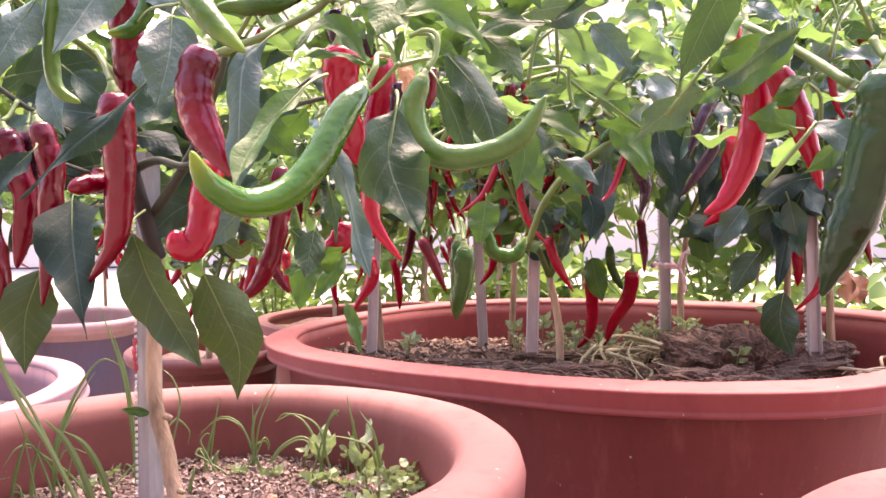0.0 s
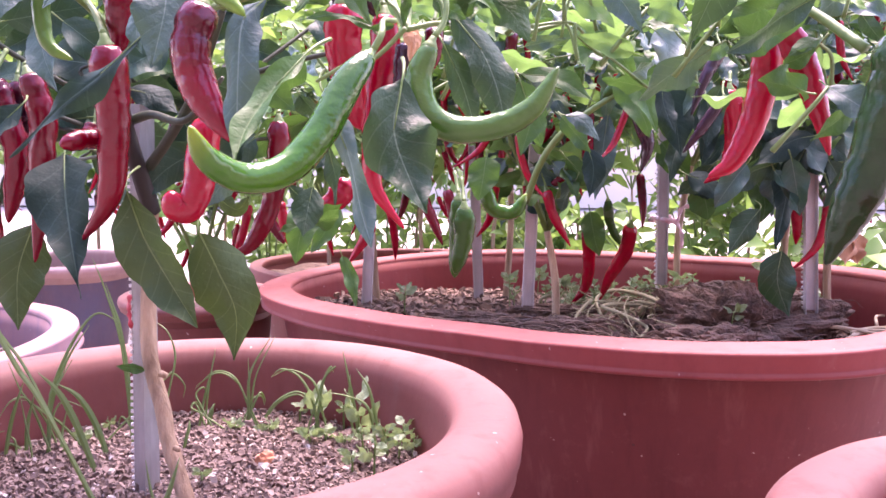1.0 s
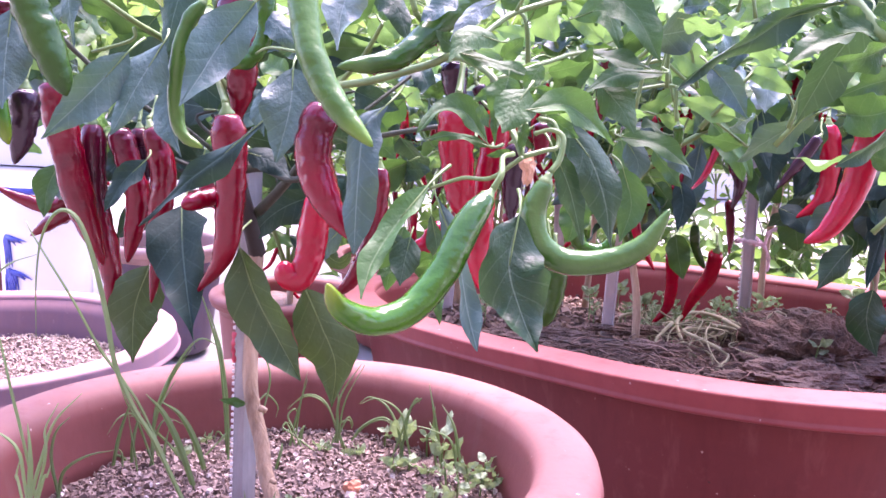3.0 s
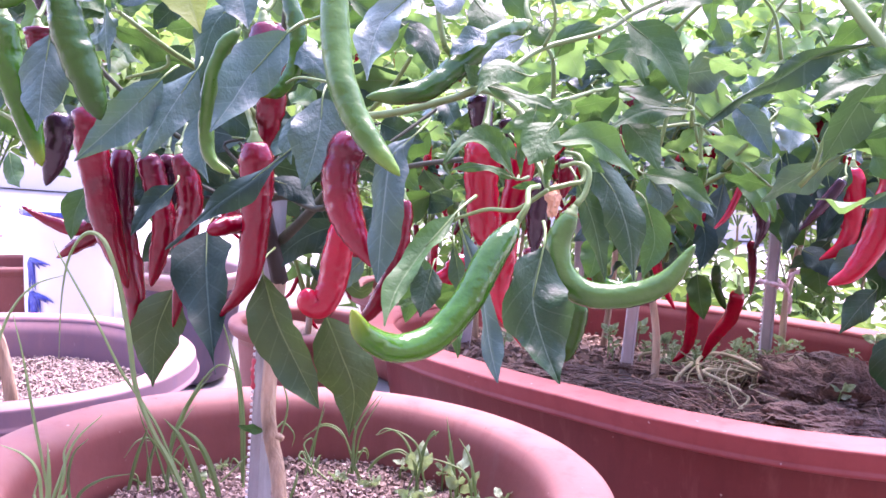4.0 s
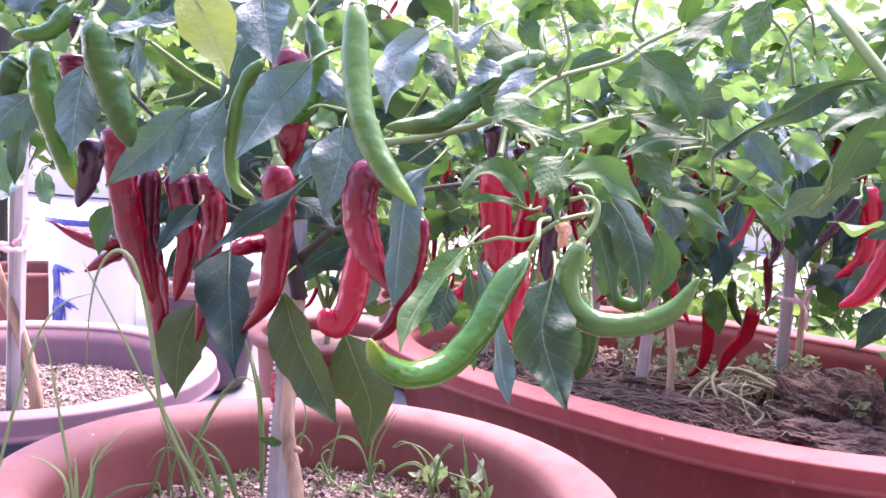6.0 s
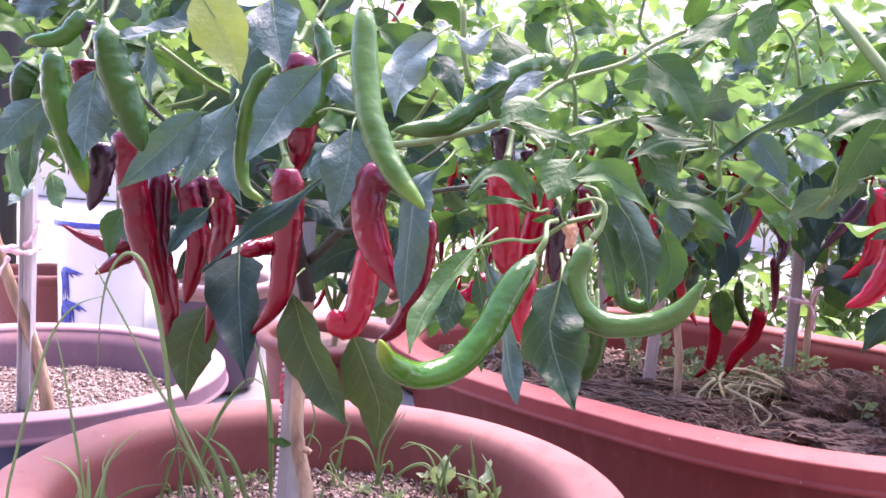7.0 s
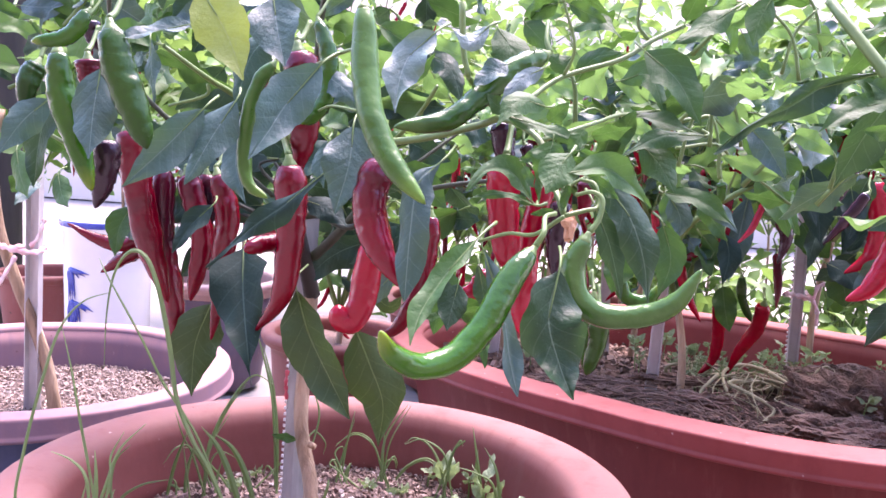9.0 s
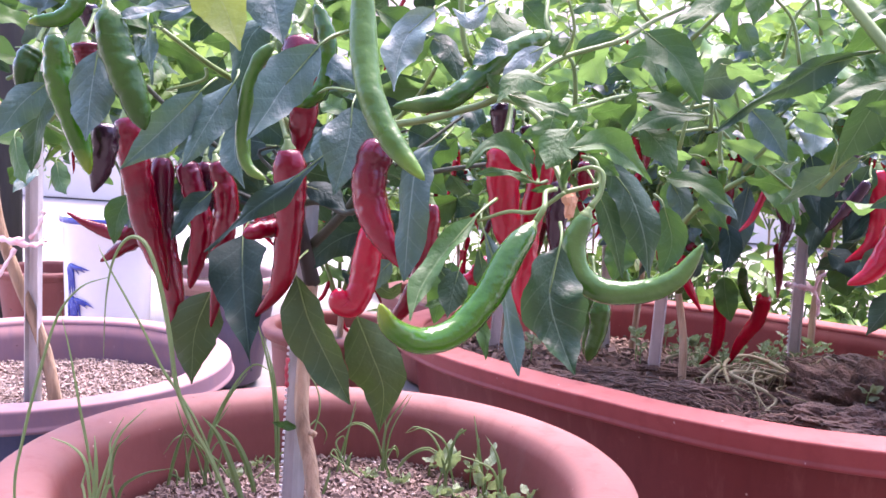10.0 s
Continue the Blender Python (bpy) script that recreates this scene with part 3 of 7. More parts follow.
def leaf_mesh(seed, width=0.46, fold=0.25, droop=0.35, wave=0.03, mat=LEAF, stalk=0.16):
    """A leaf of length 1 along y, on a short stalk, pointed, folded along the midrib, drooping towards the tip."""
    rng = random.Random(seed)
    ph = rng.uniform(0, 6)
    lean = rng.uniform(-0.06, 0.06)
    n, m = 14, 8
    frames = []
    curl, hook = rng.uniform(-0.25, 0.45), rng.uniform(-0.10, 0.10)
    verts, faces = [], []
    for i in range(n + 1):
        u = i / n
        w = width * 0.5 * u ** 0.62 * (1 - u) ** 0.95 / 0.378 + 0.004 * (1 - u)
        for j in range(m + 1):
            v = 2 * j / m - 1
            edge = 1 + 0.055 * math.sin(ph * (2 + (v > 0)) + u * 17) * abs(v)
            x = v * w * edge + lean * math.sin(math.pi * u) + hook * u ** 3
            z = abs(v) * w * fold * (1 - 0.5 * u) - curl * w * v * abs(v) * u - droop * u * u * 0.55
            z += wave * math.sin(ph + u * 11 + (1.9 if v > 0 else 0)) * abs(v) ** 1.5 * math.sin(math.pi * u) ** 0.5 + 0.010 * math.sin(u * 40) * abs(v) * (1 - abs(v))
            verts.append((x, u - 0.12 * droop * u * u, z))
            frames.append((v * w, u, 0.0))
    for i in range(n):
        for j in range(m):
            a = i * (m + 1) + j
            faces.append((a, a + 1, a + m + 2, a + m + 1))
    count = len(faces)
    sv, sf = tube([Vector((0, -stalk, 0.03)), Vector((0, -stalk * 0.5, 0.012)), Vector((0, 0.0, -0.004)), Vector((0, 0.25, -0.004 - droop * 0.035))], [0.013, 0.011, 0.010, 0.004], 5)
    verts, faces = join((verts, faces), (sv, sf))
    return mark_leaf(mesh_of("leaf", verts, faces, [mat, STEM], index=[0] * count + [1] * (len(faces) - count)), frames)


def long_leaf(plant, spine, width, mat, twist=0.0, cup=0.25, wave=0.05, belly=0.4, seed=0, label=""):
    """A large leaf along a bent midrib: broad at `belly`, drawn out to a point, bowed across, quilted between its veins, with a wavy edge and a stalk."""
    rng = random.Random(seed)
    rib = smooth_line(spine, 10)
    n, m = len(rib) - 1, 12
    run = [0.0]
    for i in range(n):
        run.append(run[-1] + (rib[i + 1] - rib[i]).length)
    size = run[-1]
    p1, p2, wind = rng.uniform(0, 6), rng.uniform(0, 6), rng.uniform(-16, 16)
    bow = cup * (1 if rng.random() < 0.35 else -1)
    skew = rng.uniform(-0.10, 0.10)
    a = 0.92
    b = a * (1 - belly) / belly
    top = belly ** a * (1 - belly) ** b
    verts, faces, frames = [], [], []
    for i, p in enumerate(rib):
        u = run[i] / size
        along = (rib[min(i + 1, n)] - rib[max(i - 1, 0)]).normalized()
        face = Vector((0.1, -1, 0.12))
        face = (face - along * face.dot(along)).normalized()
        face = Matrix.Rotation(radians(twist + wind * (u - 0.4)), 3, along) @ face
        side = along.cross(face)
        w = width * 0.5 * (u ** a * (1 - u) ** b / top if 0 < u < 1 else 0.0) + 0.0004
        for j in range(m + 1):
            v = 2 * j / m - 1
            q = abs(v)
            edge = 1 + skew * v + (0.7 * wave if wave > 0.1 else 0.0) * math.sin(p2 + u * 17 + (1.5 if v > 0 else 0)) * q + 0.045 * math.sin(p1 + u * 21 + (2.0 if v > 0 else 0)) * q + 0.03 * math.sin(p2 + u * 43) * q
            arch = 6.5 * (u - 0.85 * (q * w / size) ** 0.85)
            quilt = 0.012 * size * (abs(math.sin(math.pi * arch)) - 0.6) * q * (1.25 - q) * min(1.0, 6 * u * (1 - u))
            rise = bow * w * q ** 1.4 + quilt - 0.010 * size * math.exp(-(v / 0.16) ** 2)
            rise += wave * size * q * q * math.sin(p1 + u * 10.5 + (2.4 if v > 0 else 0)) * math.sin(math.pi * u) ** 0.6
            verts.append(p + side * (v * w * edge) + face * rise)
            frames.append((v * w / size, u, 0.0))
    for i in range(n):
        for j in range(m):
            k = i * (m + 1) + j
            faces.append((k, k + 1, k + m + 2, k + m + 1))
    count = len(faces)
    back = (rib[0] - rib[1]).normalized()
    hook = Vector((rng.uniform(-0.5, 0.5), 1.0, 0.25)).normalized()
    stalk = smooth_line([rib[0] + back * 0.10 * size + hook * 0.24 * size, rib[0] + back * 0.09 * size + hook * 0.09 * size, rib[0] + back * 0.04 * size + hook * 0.015 * size, rib[1], rib[n // 3] + Vector((0, 0.0006, 0))], 4)
    sv, sf = tube(stalk, [0.0009 - 0.0007 * k / len(stalk) for k in range(len(stalk))], 6)
    verts, faces = join((verts, faces), (sv, sf))
    me = mark_leaf(mesh_of("leaf", verts, faces, [mat, STEM], index=[0] * count + [1] * (len(faces) - count)), frames)
    return part("leaf", me, plant, label)


def leaf_set(mat, seed):
    return [leaf_mesh(seed + k, width=w, fold=f, droop=d, wave=0.085, mat=mat) for k, (w, f, d) in enumerate(
        [(0.46, 0.2, 0.2), (0.50, 0.35, 0.3), (0.42, 0.15, 0.10), (0.48, 0.45, 0.5), (0.44, 0.3, -0.15), (0.52, 0.25, 0.35), (0.40, 0.6, 0.3)])]


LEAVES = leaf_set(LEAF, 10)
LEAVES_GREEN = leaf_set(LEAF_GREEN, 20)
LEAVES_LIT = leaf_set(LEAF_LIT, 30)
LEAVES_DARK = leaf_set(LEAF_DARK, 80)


def put_leaf(plant, base, tip, width, twist=0.0, kind=0, meshes=None, name="leaf", label=""):
    """One leaf from its base to its tip, `width` wide, its face turned to -y and then twisted about its length by degrees."""
    base, tip = Vector(base), Vector(tip)
    along = tip - base
    size = along.length
    along.normalize()
    face = Vector((0, -1, 0.0)) - along * Vector((0, -1, 0.0)).dot(along)
    if face.length < 0.05:
        face = Vector((0, 0, 1)) - along * along.z
    face.normalize()
    face = Matrix.Rotation(radians(twist), 3, along) @ face
    side = along.cross(face)
    meshes = meshes or LEAVES
    me = meshes[kind % len(meshes)]
    own = (0.46, 0.50, 0.42, 0.48, 0.44, 0.52, 0.40)[kind % 7]
    s = size
    sx = width / own
    m = Matrix(((side.x * sx, along.x * s, face.x * s, base.x), (side.y * sx, along.y * s, face.y * s, base.y), (side.z * sx, along.z * s, face.z * s, base.z), (0, 0, 0, 1)))
    ob = new(name, me)
    ob.parent = plant
    ob.matrix_parent_inverse = Matrix.Translation(-plant.location)
    ob.matrix_basis = m
    return tagged(ob, label)


def pepper_mesh(line, radius, mat, seed, sides=22, wrinkle=0.10, blunt=0.0, name="pepper", neck=0.11):
    pts = smooth_line(line, 12)
    n = len(pts)
    rng = random.Random(seed * 7 + 3)
    p1, p2, p3, kink = rng.uniform(0, 6), rng.uniform(0, 6), rng.uniform(0, 6), rng.uniform(0.6, 1.2)
    radii = []
    for i in range(n):
        u = i / (n - 1)
        shoulder = 0.34 + 0.66 * math.sqrt(1 - (1 - u / neck) ** 2) if u < neck else 1.0
        taper = (1 - 0.30 * u ** 1.3) * (1 - 0.84 * max(0, (u - 0.5) / 0.5) ** (2.0 + blunt))
        lumps = 1 + wrinkle * kink * (0.35 * math.sin(p1 + u * 11) + 0.35 * math.sin(p2 + u * 23) * (1 - u))
        radii.append(max(radius * shoulder * taper * lumps, radius * 0.10))
    radii[-1] *= 0.5
    v, f = tube(pts, radii, sides, wrinkle * 0.55, seed)
    # broad hollows and cross creases that break up the sheen
    for i in range(n):
        u = i / (n - 1)
        for k in range(sides):
            q = v[i * sides + k]
            out = q - pts[i]
            d = noise.noise(Vector((math.cos(k * 6.283 / sides) * 0.9 + seed, math.sin(k * 6.283 / sides) * 0.9, u * 17 + p3)))
            crease = max(0.0, noise.noise(Vector((math.cos(k * 6.283 / sides) * 0.7, seed * 1.7, u * 26)))) * (1 - u)
            v[i * sides + k] = pts[i] + out * (1 + wrinkle * (0.9 * d - 1.5 * crease))
    me = mesh_of(name, v, f, mat)
    ripe = me.attributes.new("ripeness", "FLOAT", "POINT")
    ripe.data.foreach_set("value", [min(1.0, (i // sides) / (n - 1)) for i in range(len(v))])
    return me


def calyx_mesh(line, radius, stalk, seed):
    """The green cap on a pepper's shoulder and the stalk that it hangs by."""
    pts = smooth_line(line, 7)
    top = pts[0]
    down = (pts[1] - pts[0]).normalized()
    cap = [top - down * radius * 0.55, top - down * radius * 0.30, top - down * 0.08 * radius, top + down * radius * 0.12, top + down * radius * 0.26]
    v, f = tube(cap, [radius * 0.20, radius * 0.25, radius * 0.38, radius * 0.52, radius * 0.48], 10, 0.12, seed)
    s = smooth_line([cap[0]] + [Vector(q) for q in stalk], 5)
    k = len(s)
    sv, sf = tube(s, [radius * 0.22 * (1 - 0.35 * i / k) for i in range(k - 1)] + [radius * 0.2], 6)
    return mesh_of("calyx", *join((v, f), (sv, sf)), STEM)


FRUIT = {"red": RED, "bright": RED_BRIGHT, "turning": RED_DARK, "purple": PURPLE, "green": GREEN, "dark": GREEN_DARK, "deep": GREEN_DEEP, "mottled": GREEN_MOTTLED, "pale": GREEN_PALE}
FRUIT_LABEL = {"red": "glossy ripe red pepper", "bright": "glossy bright red pepper", "turning": "red pepper with dark unripe patches", "purple": "purple-black unripe pepper",
               "green": "shiny light green pepper", "dark": "dark green pepper", "deep": "large blackish-green pepper", "mottled": "curved green pepper with paler mottling", "pale": "pale green pepper"}


def put_pepper(plant, colour, radius, line, stalk=None, seed=0, wrinkle=0.10, blunt=0.0):
    """One pepper along a few points from its shoulder to its tip."""
    line = [Vector(q) for q in line]
    ob = part("pepper", pepper_mesh(line, radius, FRUIT[colour], seed, wrinkle=wrinkle, blunt=blunt, neck=0.30 if colour in ("green", "pale", "dark", "mottled") else 0.13), plant, FRUIT_LABEL[colour])
    if stalk is None:
        lean = random.Random(seed).uniform(-1, 1)
        stalk = [line[0] + Vector((0.002 * lean, 0.006, 0.010)), line[0] + Vector((0.006 * lean, 0.016, 0.022))]
    part("calyx", calyx_mesh(line, radius, stalk, seed), ob, "green calyx and stalk")
    return ob


def put_branch(plant, points, r0, r1, mat=STEM, name="branch", sides=7, wobble=0.06, label="", steps=5):
    pts = smooth_line(points, steps)
    n = len(pts)
    v, f = tube(pts, [r0 + (r1 - r0) * i / (n - 1) * (1.0 if i < n - 1 else 1.25) for i in range(n)], sides, wobble, len(pts) + int(abs(points[0][0]) * 100))
    return part(name, mesh_of(name, v, f, mat), plant, label)


# small hanging peppers shared by the plants further off
SMALL = []
for k, (colour, size, bend) in enumerate([("bright", 0.0075, 0.25), ("bright", 0.007, -0.5), ("red", 0.0085, 0.15), ("turning", 0.008, -0.2), ("green", 0.008, 0.35), ("dark", 0.0085, -0.15), ("bright", 0.0065, 0.9)]):
    L = 0.095
    line = [Vector((0, 0, 0)), Vector((0.006 * bend, 0, -L * 0.35)), Vector((0.02 * bend, 0.003, -L * 0.7)), Vector((0.055 * bend, 0.006, -L))]
    SMALL.append((colour, pepper_mesh(line, size, FRUIT[colour], k, sides=9), calyx_mesh(line, size, [(0.002, 0.002, 0.014), (0.005, 0.004, 0.026)], k)))


def small_pepper(plant, at, which, turn, size=1.0, tilt=0.0):
    colour, me, cap = SMALL[which % len(SMALL)]
    ob = new("pepper", me)
    ob.parent = plant
    ob.matrix_parent_inverse = Matrix.Translation(-plant.location)
    ob.matrix_basis = Matrix.Translation(at) @ Euler((tilt, tilt * 0.5, turn)).to_matrix().to_4x4() @ Matrix.Scale(size, 4)
    tagged(ob, FRUIT_LABEL[colour])
    c = new("calyx", cap)
    c.parent = ob
    return ob


def bushy_plant(at, fork, top, spread, leaves, peppers, seed, lit=0.4, size=0.075, label="", pick=(0, 1, 2, 6), low=0.0, keep=None, group="pepper plants", joined=0, deep=0.15):
    """A staked pepper plant: woody trunk, forked branches, drooping leaves along them and hanging fruit."""
    rng = random.Random(seed)
    plant = thing("pepper_plant", at, label or "bushy green pepper plant hung with small red peppers", "plant", group)
    base = Vector(at)
    crotch = base + Vector((rng.uniform(-0.02, 0.02), rng.uniform(-0.02, 0.02), fork))
    put_branch(plant, [base - Vector((0, 0, 0.03)), base.lerp(crotch, 0.5) + Vector((rng.uniform(-0.012, 0.012), 0, 0)), crotch], 0.0065, 0.0055, BARK, "trunk", label="tan woody trunk")
    nodes = []
    for b in range(5):
        a = 6.283 * b / 5 + rng.uniform(-0.5, 0.5)
        reach = spread * rng.uniform(0.6, 1.0)
        end = crotch + Vector((math.cos(a) * reach, math.sin(a) * reach, (top - fork) * rng.uniform(0.55, 1.0)))
        mid = crotch.lerp(end, 0.5) + Vector((rng.uniform(-0.03, 0.03), rng.uniform(-0.03, 0.03), 0.02))
        pts = smooth_line([crotch, mid, end], 6)
        put_branch(plant, [crotch, mid, end], 0.0042, 0.0022)
        nodes += pts[2:]
        for s in range(5):
            start = pts[rng.randrange(3, len(pts) - 1)]
            a2 = rng.uniform(0, 6.283)
            out = start + Vector((math.cos(a2) * spread * 0.5, math.sin(a2) * spread * 0.5, rng.uniform(-0.02, 0.10)))
            m2 = start.lerp(out, 0.5) + Vector((0, 0, 0.02))
            put_branch(plant, [start, m2, out], 0.0021, 0.0011, sides=5, wobble=0, steps=4)
            nodes += smooth_line([start, m2, out], 5)[1:]
    if joined:
        far_foliage(plant, nodes, joined, size, seed)
    for k in range(leaves):
        n = rng.choice(nodes)
        a = rng.uniform(0, 6.283)
        s = size * rng.uniform(0.55, 1.25)
        d = Vector((math.cos(a), math.sin(a), rng.uniform(-1.0, 0.35))).normalized()
        b = n + Vector((rng.uniform(-1, 1), rng.uniform(-1, 1), rng.uniform(-0.5, 0.6))) * 0.03
        if keep and not keep(b + d * s * 0.5):
            continue
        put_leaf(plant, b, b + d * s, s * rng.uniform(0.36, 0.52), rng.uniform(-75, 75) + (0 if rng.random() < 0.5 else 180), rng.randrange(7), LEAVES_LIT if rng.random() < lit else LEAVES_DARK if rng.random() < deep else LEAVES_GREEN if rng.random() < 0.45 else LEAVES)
    for k in range(peppers):
        n = rng.choice(nodes)
        p = n + Vector((rng.uniform(-0.04, 0.04), rng.uniform(-0.04, 0.04), rng.uniform(-0.06 - low, -0.01)))
        if keep and not keep(p):
            continue
        small_pepper(plant, p, rng.choice(pick), rng.uniform(0, 6.283), rng.uniform(0.65, 1.2), rng.uniform(-0.4, 0.4))
    return plant


def far_foliage(plant, nodes, count, size, seed, jitter=0.06):
    """The leaves of a plant too far off to tell singly: small folded blades, all real geometry in one mesh."""
    rng = random.Random(seed)
    verts, faces = [], []
    for k in range(count):
        n = rng.choice(nodes) + Vector((rng.gauss(0, 1), rng.gauss(0, 1), rng.gauss(0, 0.8))) * jitter
        a = rng.uniform(0, 6.283)
        s = size * rng.uniform(0.5, 1.25)
        d = Vector((math.cos(a), math.sin(a), rng.uniform(-1.0, 0.4))).normalized()
        up = Matrix.Rotation(rng.uniform(-1.2, 1.2), 3, d) @ (Vector((0, 0, 1)) - d * d.z).normalized()
        side = d.cross(up)
        w = s * rng.uniform(0.18, 0.26)
        o = len(verts)
        verts += [n, n + d * s * 0.35 + side * w + up * w * 0.35, n + d * s * 0.35 - up * s * 0.02, n + d * s * 0.35 - side * w + up * w * 0.35,
                  n + d * s * 0.7 + side * w * 0.7 - up * s * 0.04, n + d * s * 0.7 - up * s * 0.10, n + d * s * 0.7 - side * w * 0.7 - up * s * 0.04, n + d * s - up * s * 0.2]
        faces += [(o, o + 1, o + 2), (o, o + 2, o + 3), (o + 1, o + 4, o + 5, o + 2), (o + 2, o + 5, o + 6, o + 3), (o + 4, o + 7, o + 5), (o + 5, o + 7, o + 6)]
    ob = part("foliage", mesh_of("foliage", verts, faces, FAR_LEAF), plant, "light green leaves")
    return tagged(ob, kind="stuff")


def stake_mesh(foot, head, wide=0.017, teeth=True, turn=0.0):
    """A folded galvanised channel with a notched flange."""
    foot, head = Vector(foot), Vector(head)
    along = (head - foot).normalized()
    side = Vector((math.cos(turn), math.sin(turn), 0))
    side = (side - along * side.dot(along)).normalized()
    back = along.cross(side) * -1
    w, d, t = wide / 2, wide * 0.55, 0.0011
    loop = [(-w, -0.0), (-w + 0.002, -0.002), (w - 0.002, -0.002), (w, 0.0), (w, d), (w - t, d), (w - t, 0.001), (w - 0.003, 0.0), (-w + 0.003, 0.0), (-w + t, 0.001), (-w + t, d), (-w, d)]
    verts, faces = [], []
    for p in (foot, head):
        verts += [p + side * x - back * y * -1 for x, y in loop]
    n = len(loop)
    for k in range(n):
        faces.append((k, (k + 1) % n, n + (k + 1) % n, n + k))
    faces += [tuple(range(n - 1, -1, -1)), tuple(range(n, 2 * n))]
    pieces = [(verts, faces)]
    if teeth:
        length = (head - foot).length
        for i in range(int(length / 0.0075)):
            c = foot + along * (i * 0.0075 + 0.003) - side * (w + 0.0008)
            q = [c + along * a + side * b + back * e for e in (0.001, -0.003) for a, b in ((-0.0022, 0.001), (-0.0015, -0.0012), (0.0015, -0.0012), (0.0022, 0.001))]
            pieces.append((q, [(0, 1, 2, 3), (7, 6, 5, 4), (0, 4, 5, 1), (1, 5, 6, 2), (2, 6, 7, 3), (3, 7, 4, 0)]))
    v, f = join(*pieces)
    return mesh_of("stake", v, f, ZINC_CLEAN, smooth=False)


def put_stake(foot, head, label, wide=0.017, tie=None, tie_mat=RIBBON_RED, turn=0.0, teeth=True):
    st = thing("plant_stake", foot, label, "stake", "plant stakes")
    part("channel", stake_mesh(foot, head, wide, teeth, turn), st)
    return st


# ---- plants in the oval trough, each on a galvanised stake ----
S = B_SOIL
for foot, head, w in (((0.131, 1.382, S - 0.02), (0.142, 1.382, 0.70), 0.018), ((0.542, 1.3, S - 0.02), (0.518, 1.3, 0.70), 0.018), ((-0.133, 1.553, S - 0.02), (-0.112, 1.553, 0.70), 0.018), ((0.069, 1.641, S - 0.02), (0.051, 1.641, 0.70), 0.018)):
    put_stake(foot, head, "galvanised steel channel stake holding a pepper plant", w, teeth=foot[0] > 0.5)
TB = bushy_plant((0.174, 1.355, S), 0.16, 0.55, 0.22, 320, 20, 1, lit=0.4, size=0.064, low=0.05)
TC = bushy_plant((0.42, 1.582, S), 0.25, 0.60, 0.26, 250, 26, 2, lit=0.5, size=0.062, low=0.03)
TD = bushy_plant((0.582, 1.330, S), 0.20, 0.55, 0.24, 230, 14, 3, deep=0.35, lit=0.2, size=0.066, low=0.0)
TE = bushy_plant((-0.115, 1.609, S), 0.18, 0.55, 0.24, 300, 30, 4, lit=0.5, size=0.062, low=0.06)
bushy_plant((0.121, 1.705, S), 0.27, 0.55, 0.26, 320, 26, 5, lit=0.6, size=0.062, low=0.05)
bushy_plant((0.55, 1.45, S), 0.20, 0.60, 0.26, 180, 16, 6, deep=0.35, lit=0.3, size=0.064)
# the next trough and further rows
for k, (x, y) in enumerate([(-0.32, 2.52), (-0.05, 2.66), (0.15, 2.48)]):
    bushy_plant((x, y, 0.22), 0.20, 0.83, 0.30, 40, 26, 7 + k, lit=0.8, joined=480, size=0.075)
for k, (x, y) in enumerate([(1.25, 2.35), (1.75, 2.6), (1.1, 3.2), (0.5, 3.4), (-0.1, 3.5), (1.7, 3.4), (-0.85, 3.5), (2.3, 3.0), (0.9, 4.2), (0.1, 4.4), (1.9, 4.4), (2.9, 3.8), (-0.7, 4.8)]):
    bushy_plant((x, y, 0.0), 0.35, 1.45, 0.45, 0, 22, 20 + k, label="pepper plant with light green leaves in the next row", joined=900, size=0.095)
bushy_plant((-0.425, 1.57, 0.321), 0.06, 0.45, 0.2, 260, 16, 12, lit=0.5, size=0.055, low=0.03)
bushy_plant((-0.95, 2.30, 0.262), 0.12, 0.55, 0.26, 200, 18, 13, lit=0.7, size=0.065)
bushy_plant((-1.55, 2.9, 0.0), 0.5, 1.35, 0.4, 0, 18, 14, joined=620, size=0.095)
bushy_plant((-2.3, 3.4, 0.0), 0.5, 1.45, 0.45, 0, 18, 40, joined=620, size=0.10)
for k, (x, y) in enumerate([(-1.05, 2.75), (-1.35, 3.3), (-1.9, 2.9)]):
    bushy_plant((x, y, 0.0), 0.45, 1.3, 0.38, 0, 14, 60 + k, label="pepper plant with light green leaves in the next row", joined=620, size=0.085)
